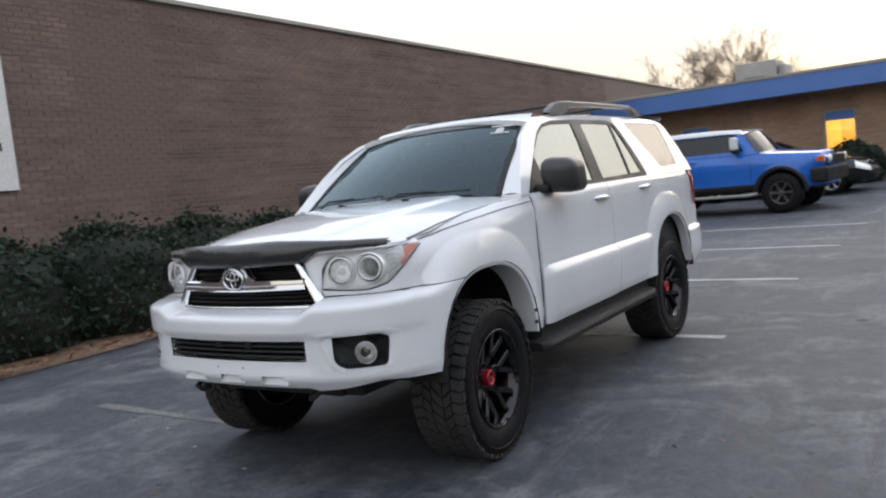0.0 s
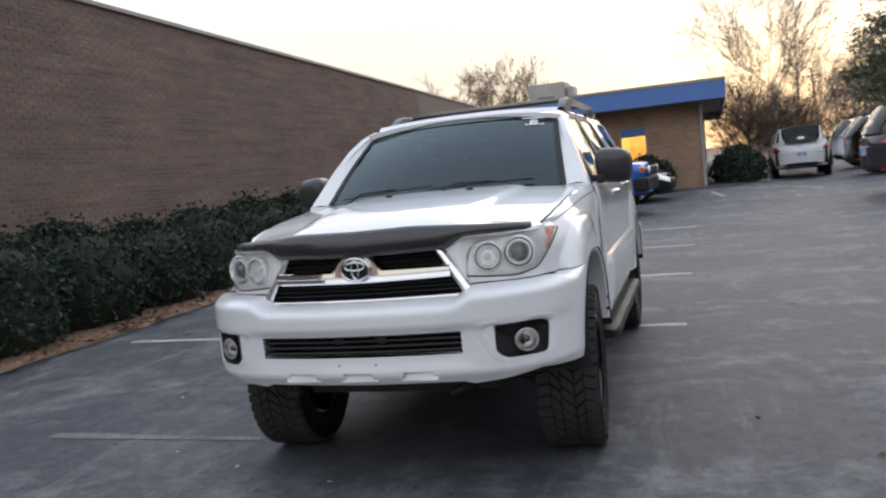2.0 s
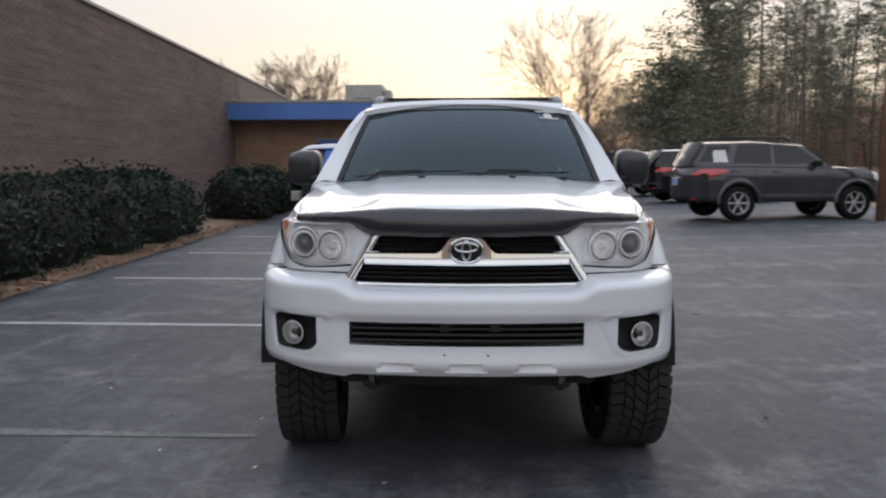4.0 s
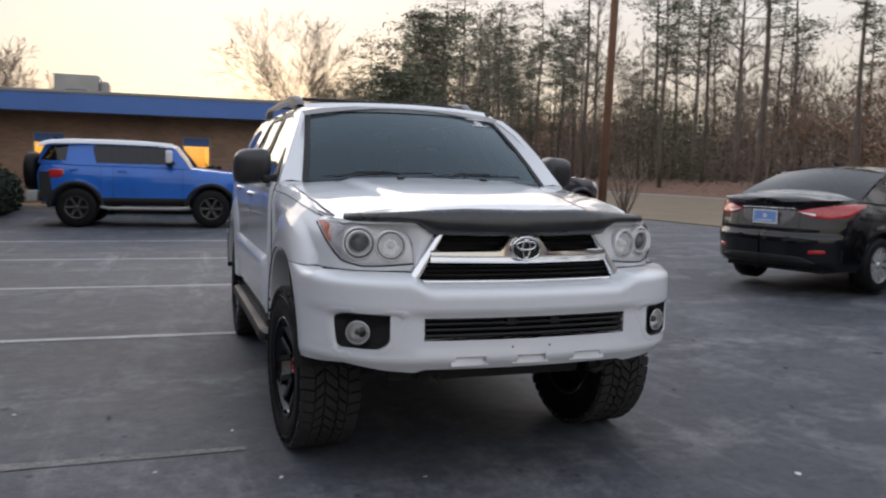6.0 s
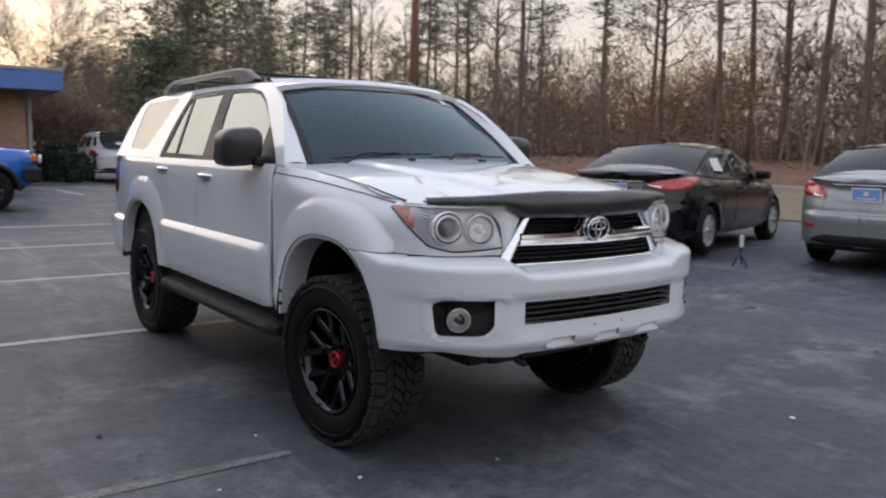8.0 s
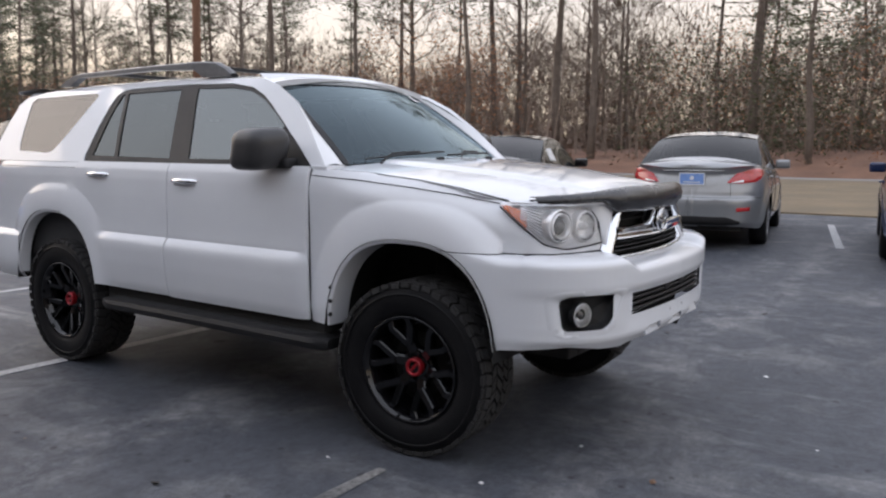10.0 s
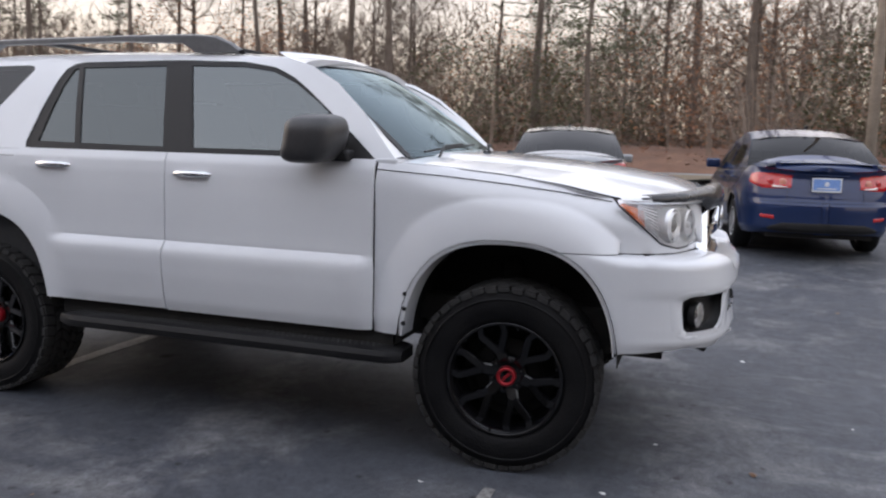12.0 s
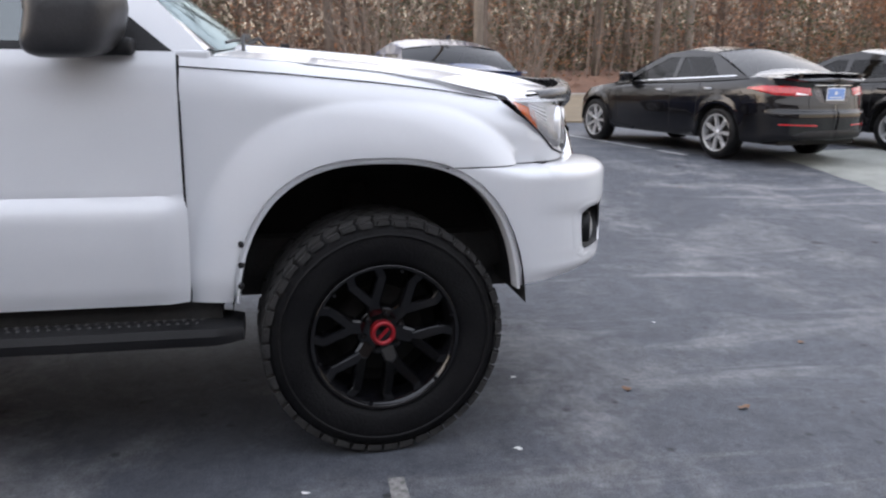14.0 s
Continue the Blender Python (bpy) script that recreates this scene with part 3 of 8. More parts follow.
for a, b in WINDOWS:
    box("wall_below_window", a, b, BY, BY + 0.25, -0.2, WZ0, BRICKTAN, shop)
    box("lintel", a, b, BY, BY + 0.25, WZ1, 2.95, BRICKTAN, shop)
box("side_wall", XE - 0.25, XE, BY + 0.25, 46.0, -0.2, 2.95, BRICKTAN, shop)
box("roof", XW - 0.3, -1.30, 25.18, 46.0, 3.36, 3.46, COPING, shop, bevel=0.02)
box("fascia", XW - 0.28, -1.32, 25.20, 25.30, 2.84, 3.36, BLUE_FASCIA, shop, bevel=0.01)
box("side_fascia", -1.42, -1.32, 25.30, 45.9, 2.84, 3.36, BLUE_FASCIA, shop, bevel=0.01)
box("soffit", XW - 0.25, -1.43, 25.31, 45.9, 2.85, 2.90, COPING, shop)
bm = bmesh.new()
bmesh.ops.create_cone(bm, cap_ends=True, segments=10, radius1=0.05, radius2=0.05, depth=2.9, matrix=Matrix.Translation((XE + 0.08, BY - 0.07, 1.45)))
part("downspout", bm, METAL_GREY, shop)
for a, b in WINDOWS:
    w = hub("window", shop)
    bm = bmesh.new()
    for r in ((a, a + 0.05, WZ0, WZ1), (b - 0.05, b, WZ0, WZ1), (a + 0.05, b - 0.05, WZ1 - 0.05, WZ1), (a + 0.05, b - 0.05, WZ0, WZ0 + 0.05)):
        bm_box(bm, r[0], r[1], BY + 0.06, BY + 0.12, r[2], r[3])
    part("frame", bm, METAL_GREY, w)
    box("blue_panel", a + 0.05, b - 0.05, BY + 0.07, BY + 0.11, 1.98, WZ1 - 0.05, BLUE_FASCIA, w)
    gp = box("pane", a + 0.05, b - 0.05, BY + 0.085, BY + 0.095, WZ0 + 0.05, 1.98, glass("window_pane", (0.9, 0.9, 0.88)), w)
    gp.visible_shadow = False
# the lit rooms behind the two windows
for a, b in WINDOWS:
    bm = bmesh.new()
    bm_box(bm, a - 0.8, b + 0.8, BY + 2.4, BY + 2.5, 0.0, 3.0)
    bm_box(bm, a - 0.9, a - 0.8, BY + 0.26, BY + 2.5, 0.0, 3.0)
    bm_box(bm, b + 0.8, b + 0.9, BY + 0.26, BY + 2.5, 0.0, 3.0)
    bm_box(bm, a - 0.8, b + 0.8, BY + 0.26, BY + 2.4, 2.9, 3.0)
    bm_box(bm, a - 0.8, b + 0.8, BY + 0.26, BY + 2.4, -0.1, 0.0)
    part("room", bm, GLOW, shop)
    rl = new("room_lamp", bpy.data.lights.new("room_lamp", "AREA"))
    rl.data.energy, rl.data.size, rl.data.color = 45, 0.8, (1.0, 0.68, 0.22)
    rl.matrix_world = look(((a + b) / 2, BY + 1.2, 2.85), ((a + b) / 2, BY + 1.25, 0))
    d = box("door_leaf", a + 0.1, a + 0.75, BY + 2.36, BY + 2.4, 0.0, 2.05, surface("cream_door", (0.6, 0.45, 0.2), (0.7, 0.5, 0.25), 0.6), shop)
# roof machine
hvac = thing("rooftop_unit", pose(-8.6, 36.4, 3.46), "grey rooftop air-conditioning unit with a sloping hood", "air conditioner")
bm = bmesh.new()
bm_box(bm, -0.9, 0.75, -0.8, 0.8, 0.12, 1.50, 0.03)
part("casing", bm, METAL_GREY, hvac)
box("hood", 0.76, 1.12, -0.6, 0.6, 0.55, 1.30, METAL_GREY, hvac, bevel=0.12)
for x in (-0.7, 0.55):
    box("rail", x, x + 0.12, -0.8, 0.8, 0.0, 0.12, METAL_GREY, hvac)
box("louvre", -0.5, 0.3, -0.815, -0.802, 0.3, 0.9, surface("dark_louvre", (0.1, 0.1, 0.1), (0.14, 0.14, 0.14), 0.6), hvac)

# ---- shrubs ----
def shrub(name, m, sx, sy, sz, leaves, leaf, label, group=""):
    """A clipped evergreen mound: a solid core coloured dark as its inner shade, under a shell of small leaves and
    sprigs.
    """
    ob = thing(name, m, label, "shrub", group)
    V, F, n, k = [], [], 20, 10
    off = rng.uniform(0, 50)

    def radius(w, h):
        d = Vector((math.cos(w), math.sin(w), h))
        return 1 + 0.16 * noise.noise(d * 1.6 + Vector((off, 0, 0))) + 0.10 * noise.noise(d * 4.5 + Vector((0, off, 0)))
    for i in range(k + 1):
        h = i / k
        r = (1 - h ** 3.4) ** 0.5 * (0.86 + 0.14 * min(1, h * 4))
        for j in range(n):
            w = 2 * math.pi * j / n
            q = radius(w, h) * 0.86
            V.append((sx * r * q * math.cos(w), sy * r * q * math.sin(w), sz * h * 0.92))
    for i in range(k):
        for j in range(n):
            F.append((i * n + j, i * n + (j + 1) % n, (i + 1) * n + (j + 1) % n, (i + 1) * n + j))
    # closed dark core: the shade behind the leaves is in its colour
    mesh_ob("shade_core", V, F, HEDGE_CORE, ob, smooth=True)
    V, F = [], []
    for _ in range(leaves):
        h = rng.random() ** 0.8
        w = rng.uniform(0, 2 * math.pi)
        r = (max(0.0, 1 - h ** 3.4)) ** 0.5 * (0.86 + 0.14 * min(1, h * 4))
        deep = 1 - 0.22 * rng.random() ** 2 + (0.10 if rng.random() < 0.08 else 0)
        q = radius(w, h) * deep
        if h > 0.8:
            r *= rng.random() ** 0.5
        c = Vector((sx * r * q * math.cos(w), sy * r * q * math.sin(w), sz * (h * deep + 0.02)))
        a = Vector((rng.gauss(0, 1), rng.gauss(0, 1), rng.gauss(0.3, 0.8))).normalized()
        b = a.cross(Vector((rng.gauss(0, 1), rng.gauss(0, 1), rng.gauss(0, 1)))).normalized()
        s = leaf * rng.uniform(0.6, 1.5)
        i = len(V)
        V += [c - a * s, c + b * s * 0.5, c + a * s, c - b * s * 0.5]
        F.append((i, i + 1, i + 2, i + 3))
    mesh_ob("leaves", V, F, HEDGE, ob)
    return ob


y = 1.4
while y < 14.9:
    w = rng.uniform(0.95, 1.15)
    shrub("hedge_shrub", pose(bed_x(y) - 1.0 + rng.uniform(-0.05, 0.05), y, 0.06, 0, 0, rng.uniform(-8, 8)), 0.92, w, rng.uniform(1.12, 1.3), 6500, 0.036, "dense dark-green evergreen shrub in the bed below the brick wall", "hedge along the wall")
    y += w * 1.35
for y in (19.2, 20.8, 22.4):
    shrub("hedge_shrub", pose(bed_x(y) - 0.55, y, 0.1), 0.9, 0.95, 1.2, 3500, 0.05, "rounded dark-green evergreen shrub in the bed below the brick wall", "hedge along the wall")
shrub("round_shrub", pose(-3.75, 25.0, 0.17), 0.85, 0.7, 1.15, 3000, 0.055, "rounded clipped shrub below a lit window", "shrubs by the low building")
shrub("round_shrub", pose(-1.05, 27.6, 0.2), 0.86, 0.85, 1.15, 3000, 0.055, "round clipped shrub beside the corner of the low building", "shrubs by the low building")

# ---- trees ----
def grow(trunk, limbs, p, d, length, r, depth, r_, spread, up, pieces=4, twig=0.012):
    """A limb and, from it, its own limbs."""
    pts, radii = [p.copy()], [r]
    kids = []
    for i in range(pieces):
        d = (d + Vector((r_.gauss(0, 1), r_.gauss(0, 1), r_.gauss(0, 1))) * 0.10 + Vector((0, 0, up))).normalized()
        p = p + d * (length / pieces)
        pts.append(p.copy())
        radii.append(max(twig, r * (1 - 0.75 * (i + 1) / pieces) if depth <= 1 else r * (1 - 0.45 * (i + 1) / pieces)))
        kids.append((p.copy(), d.copy(), radii[-1]))
    (trunk if len(trunk) == 0 else limbs).append(tube(pts, radii, 7 if len(trunk) == 0 else 4 if depth >= 3 else 3, cap=False))
    ends = [kids[-1]]
    if depth > 0:
        for j in range(3 if depth > 2 else 4):
            c, cd, cr = kids[min(pieces - 1, pieces // 2 + j % 2 - (1 if j > 2 else 0))] if j else kids[-1]
            side = cd.cross(Vector((r_.gauss(0, 1), r_.gauss(0, 1), r_.gauss(0, 1)))).normalized()
            nd = (cd + side * spread * r_.uniform(0.6, 1.3)).normalized()
            ends += grow(trunk, limbs, c, nd, length * r_.uniform(0.58, 0.85), max(twig, cr * 0.72), depth - 1, r_, spread, up, 3, twig)
    return ends


def tufts(V, F, c, n, spread, size, r_, flat=1.0, wide=0.45):
    for _ in range(n):
        o = c + Vector((r_.gauss(0, spread), r_.gauss(0, spread), r_.gauss(0, spread * flat)))
        a = Vector((r_.gauss(0, 1), r_.gauss(0, 1), r_.gauss(0, 0.6))).normalized()
        b = a.cross(Vector((r_.gauss(0, 1), r_.gauss(0, 1), r_.gauss(0, 1)))).normalized()
        s = size * r_.uniform(0.6, 1.5)
        i = len(V)
        V += [o - a * s, o + b * s * wide, o + a * s, o - b * s * wide]
        F.append((i, i + 1, i + 2, i + 3))


def fan_tree(seed, height, wide=0.3, clear=0.35, leader=True, limbs_n=24, twig=0.016, bark=None, label="tall leafless tree with fine straight twigs", group="trees of the wood"):
    """A winter tree: limbs along the stem, each with side branches and long fine twigs."""
    r_ = random.Random(seed)
    ob = thing("bare_tree", pose(0, 0, 0), label, "tree", group)
    n = 9
    top = height if leader else height * 0.55
    pts, q = [], Vector((0, 0, -0.2))
    for i in range(n + 1):
        pts.append(q.copy())
        q = q + Vector((r_.gauss(0, 0.012), r_.gauss(0, 0.012), 1)).normalized() * top / n
    rad = [height * 0.0125 * (1 - 0.93 * (i / n) ** 0.9) + twig for i in range(n + 1)]
    mesh_ob("trunk", *tube(pts, rad, 7), bark or BARK, ob, smooth=True)
    T = []

    def branch(p, d, L, r, depth):
        bend = Vector((r_.gauss(0, 0.12), r_.gauss(0, 0.12), 0.22 if leader else 0.10))
        mid = p + d * L * 0.5
        d2 = (d + bend).normalized()
        end = mid + d2 * L * 0.5
        if depth == 0:
            T.append(tube([p, end], [r, twig * 0.6], 3, cap=False))
            return
        T.append(tube([p, mid, end], [r, max(twig, r * 0.65), twig * 0.6], 3 if depth < 3 else 4, cap=False))
        k = 7 if depth == 2 else 4 if depth == 1 else 8
        for j in range(k):
            t = 0.28 + 0.70 * (j + r_.random()) / k
            a = p.lerp(mid, t * 2) if t < 0.5 else mid.lerp(end, t * 2 - 1)
            dd = d if t < 0.5 else d2
            side = dd.cross(Vector((r_.gauss(0, 1), r_.gauss(0, 1), r_.gauss(0, 1)))).normalized()
            nd = (dd + side * r_.uniform(0.45, 0.95) + Vector((0, 0, 0.12 if leader else 0.04))).normalized()
            branch(a, nd, L * r_.uniform(0.38, 0.62) * (1.15 - 0.4 * t), max(twig, r * 0.5), depth - 1)
    for i in range(limbs_n):
        u = clear + (1 - clear) * (i + r_.random() * 0.6) / limbs_n
        k = min(n - 1, int(u * n))
        a = pts[k].lerp(pts[k + 1], u * n - k)
        w = i * 2.4 + r_.uniform(-0.5, 0.5)
        up = 0.55 + 0.9 * (u - clear) if leader else 0.40 + 1.2 * (i / limbs_n) ** 1.5
        d = Vector((math.cos(w), math.sin(w), up)).normalized()
        L = height * wide * ((1.05 - u) ** 0.6 if leader else 1.0) * r_.uniform(0.75, 1.15)
        branch(a, d, L, max(twig, rad[k] * 0.45), 2 if leader else 3)
    tagged(mesh_ob("crown", *join(*T), TWIG, ob, smooth=True), kind="stuff")
    return ob


def bare_tree(seed, height, lean=0.0, depth=5, spread=0.75, leaf=None, bark=None, stem=0.36, twig=0.012):
    r_ = random.Random(seed)
    trunk, limbs = [], []
    ends = grow(trunk, limbs, Vector((0, 0, 0)), Vector((lean, 0, 1)).normalized(), height * stem, height * 0.020, depth, r_, spread, 0.10 if stem > 0.3 else 0.04, 6, twig)
    ob = thing("bare_tree", pose(0, 0, 0), "tall leafless tree with fine twigs", "tree", "trees of the wood")
    mesh_ob("trunk", *join(*trunk), bark or BARK, ob, smooth=True)
    mesh_ob("crown", *join(*limbs), TWIG, ob, smooth=True)
    if leaf:
        V, F = [], []
        for p, d, r in ends:
            if r_.random() < 0.9:
                tufts(V, F, p, 18, 0.50, 0.07, r_)
        mesh_ob("leaves", V, F, leaf, ob)
        tagged(ob, "tree that still carries dry orange-brown leaves", "tree")
    return ob


def pine_tree(seed, height, low=0.45, wide=1.0, boughs=30, dense=1.0):
    r_ = random.Random(seed)
    ob = thing("pine_tree", pose(0, 0, 0), "tall slender pine with a bare lower trunk and ragged green crown", "tree", "trees of the wood")
    pts = [(0.15 * math.sin(i * 0.9 + seed), 0.15 * math.cos(i * 0.7 + seed), height * i / 10) for i in range(11)]
    pts[0] = (0, 0, -0.3)
    mesh_ob("trunk", *tube(pts, [height * 0.0105 * (1 - 0.085 * i) for i in range(11)], 7), BARK, ob, smooth=True)
    B, V, F = [], [], []
    for i in range(boughs):
        u = low + (1 - low) * (i / boughs) ** 0.9
        w = r_.uniform(0, 6.28)
        L = height * wide * (0.175 * (1 - u) ** 0.45 + 0.03) * r_.uniform(0.35, 1.45)
        if u < low + 0.14 and r_.random() < 0.5:
            L *= 0.5
        z = height * u
        a = Vector((0.15 * math.sin(u * 9 + seed), 0.15 * math.cos(u * 7 + seed), z))
        e = a + Vector((math.cos(w) * L, math.sin(w) * L, L * r_.uniform(-0.05, 0.35)))
        mid = (a + e) / 2 + Vector((0, 0, -0.06 * L))
        B.append(tube([a, mid, e], [0.05, 0.035, 0.012], 3, cap=False))
        for t in (0.5, 0.72, 0.9, 1.02):
            tufts(V, F, a.lerp(e, t), int((12 + 5 * L) * dense), 0.15 * L + 0.14, 0.15, r_, 0.42, 0.26)
    tufts(V, F, Vector((pts[-1][0], pts[-1][1], height)), 70, 0.7, 0.16, r_, 0.7, 0.26)
    tagged(mesh_ob("branchwork", *join(*B), BARK, ob), kind="stuff")
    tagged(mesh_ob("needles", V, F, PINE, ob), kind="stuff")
    return ob


def place(models, x, y, z=0.0, s=1.0):
    """Stands one of the models at x, y; each model itself is used up first."""
    m = models[rng.randrange(len(models))]
    pm = pose(x, y, z, 0, 0, rng.uniform(0, 360))
    if m not in used:
        used.add(m)
        m.matrix_world = pm
        return m
    return copy_thing(m, pm)


used = set()
PINES = [pine_tree(11, 24.0), pine_tree(12, 20.0, 0.5), pine_tree(13, 26.0, 0.4), pine_tree(14, 17.0, 0.3)]
BARES = [fan_tree(21, 19.0, 0.26, 0.34), fan_tree(22, 15.0, 0.28, 0.28), fan_tree(23, 22.0, 0.24, 0.40, bark=BARK_PALE), fan_tree(24, 12.0, 0.30, 0.22, bark=BARK_PALE)]
OAKS = [bare_tree(31, 8.0, 0.05, 3, 0.8, OAKLEAF), bare_tree(32, 11.0, 0.0, 3, 0.8, OAKLEAF)]
FULL = [pine_tree(15, 16.0, 0.12, 1.4, 36, 0.6), pine_tree(16, 11.0, 0.08, 1.8, 40, 0.8), pine_tree(17, 20.0, 0.2, 1.2, 34, 0.55)]


def wood_z(x):
    return 0.0 if x < 32 else 1.0 * min(1.0, (x - 32) / 8)


for i in range(205):
    y = -75 + 340 * (i / 205) ** 1.2 + rng.uniform(-2, 2)
    x = 37.5 + 30 * rng.random() ** 1.5
    r = rng.random()
    place(PINES if r < (0.44 if y > 30 else 0.30) else BARES if r < 0.74 else OAKS, x, y, wood_z(x) - 0.1)
# the wood's edge along the street, far down
for i in range(46):
    y = 84 + 4.2 * i
    x = 33.5 + rng.uniform(0, 5)
    r = rng.random()
    place(PINES if r < 0.45 else BARES, x, y, 0.6)
for x, y in ((34.8, 60), (35.2, 48), (36, 40), (35, 30), (36.2, 22), (35.4, 10), (36.4, 2), (35.2, -6), (36, -16)):
    place(PINES, x, y, 0.4)

# saplings and brush under the trees
V, F = [], []
for _ in range(2300):
    x, y = 36 + 34 * rng.random(), rng.uniform(-80, 200)
    h = rng.uniform(2.5, 9.0)
    a = Vector((x, y, wood_z(x) - 0.2))
    e = a + Vector((rng.gauss(0, 0.08 * h), rng.gauss(0, 0.08 * h), h))
    mid = (a + e) / 2 + Vector((rng.gauss(0, 0.2), rng.gauss(0, 0.2), 0))
    k = len(V)
    v, f = tube([a, mid, e], [0.035 + 0.004 * h, 0.03, 0.008], 3, cap=False)
    V += v
    F += [tuple(i + k for i in q) for q in f]
    for _ in range(5):
        t = rng.uniform(0.3, 0.95)
        b = a.lerp(e, t)
        w = rng.uniform(0, 6.28)
        c = b + Vector((math.cos(w), math.sin(w), rng.uniform(0.2, 1.0))) * rng.uniform(0.4, 1.3)
        k = len(V)
        V += [b, b + Vector((0.02, 0.02, 0)), c]
        F.append((k, k + 1, k + 2))
tagged(mesh_ob("saplings", V, F, SAPLING), "thicket of thin leafless saplings in the wood", "saplings", kind="stuff")
V, F = [], []
for _ in range(15000):
    x = 37.5 + 34 * rng.random() ** 0.8
    y = rng.uniform(-80, 210)
    h = (1.4 + 4.6 * rng.random() ** 1.5) * (1 + 0.7 * noise.noise(Vector((x * 0.12, y * 0.12, 3))))
    tufts(V, F, Vector((x, y, wood_z(x) + h * rng.random())), 3, 0.4, 0.17, rng)
tagged(mesh_ob("brush", V, F, BRUSH), "tangled brown winter brush under the trees", "brush", kind="stuff")
V, F = [], []
while len(F) < 260000:
    x, y = rng.uniform(54, 84), rng.uniform(-110, 270)
    h = 10.0 + 7.5 * noise.noise(Vector((x * 0.05, y * 0.09, 9)))
    c = Vector((x, y, h * rng.random() ** 1.15 + 0.6))
    for _ in range(7):
        a = c + Vector((rng.gauss(0, 0.7), rng.gauss(0, 0.7), rng.gauss(0, 0.6)))
        d = Vector((rng.gauss(0, 0.7), rng.gauss(0, 0.7), rng.gauss(0.5, 0.7))).normalized() * rng.uniform(0.5, 1.5)
        o = Vector((rng.uniform(-1, 1), rng.uniform(-1, 1), rng.uniform(-0.4, 0.4))) * 0.085
        k = len(V)
        V += [a - o, a + o, a + d]
        F.append((k, k + 1, k + 2))
tagged(mesh_ob("far_woods", V, F, FARWOOD), "far brown mass of the wood behind the nearer trees", "woods", kind="stuff")

# fine twigs between the trunks, in drifts
V, F = [], []
while len(F) < 120000:
    x, y = 37 + 36 * rng.random(), rng.uniform(-85, 215)
    if rng.random() < 0.14:
        x, y = rng.uniform(9, 25), rng.uniform(72, 125)
    top = 9.0 + 7.0 * noise.noise(Vector((x * 0.06, y * 0.07, 21)))
    c = Vector((x, y, wood_z(x) + 0.5 + top * rng.random() ** 1.25))
    lean = Vector((rng.gauss(0, 0.6), rng.gauss(0, 0.6), 1))
    for _ in range(9):
        a = c + Vector((rng.gauss(0, 0.6), rng.gauss(0, 0.6), rng.gauss(0, 0.7)))
        d = (lean + Vector((rng.gauss(0, 0.7), rng.gauss(0, 0.7), rng.gauss(0, 0.5)))).normalized() * rng.uniform(0.5, 1.7)
        k = len(V)
        o = Vector((rng.uniform(-1, 1), rng.uniform(-1, 1), 0)) * 0.036
        V += [a - o, a + o, a + d]
        F.append((k, k + 1, k + 2))
tagged(mesh_ob("fine_twigs", V, F, TWIGHAZE), "haze of fine leafless twigs between the trunks", "twigs", kind="stuff")
# holly, young pine and honeysuckle that stay green, and oak leaves that hang on
for nm, mat, n, hi, label, cat, lo_y in (("undergrowth", OLIVE, 3600, 8.0, "olive-green undergrowth that keeps its leaves in winter", "undergrowth", -85), ("oak_foliage", OAKLEAF, 3200, 10.0, "dry orange-brown leaves still hanging in the young oaks", "foliage", -85)):
    V, F = [], []
    done = 0
    while done < n:
        x, y = 36.3 + 13 * rng.random(), rng.uniform(lo_y, 130)
        g = noise.noise(Vector((x * 0.09, y * 0.06, 33 if nm == "undergrowth" else 57)))
        if g < (0.02 if y < 22 else 0.16):
            continue
        c = Vector((x, y, wood_z(x) + 0.4 + hi * (0.6 + g) * rng.random() ** 1.2))
        tufts(V, F, c, 20, 0.70, 0.080, rng, 0.65, 0.5)
        done += 1
    tagged(mesh_ob(nm, V, F, mat), label, cat, kind="stuff")

# single trees beyond the buildings
for k, (x, y, h, s) in enumerate(((-29.0, 88.0, 12.0, 53), (-19.5, 78.0, 12.0, 54), (-24.0, 84.0, 10.0, 55), (-42, 96, 12, 56))):
    t_ = fan_tree(s, h, 0.50, 0.30, False, 14, 0.016)
    t_.matrix_world = pose(x, y, 0, 0, 0, 40 * k + 80)
    tagged(t_, "wide leafless tree behind the low building" if k < 2 else "leafless tree beyond the lot", "tree", "trees beyond the buildings")
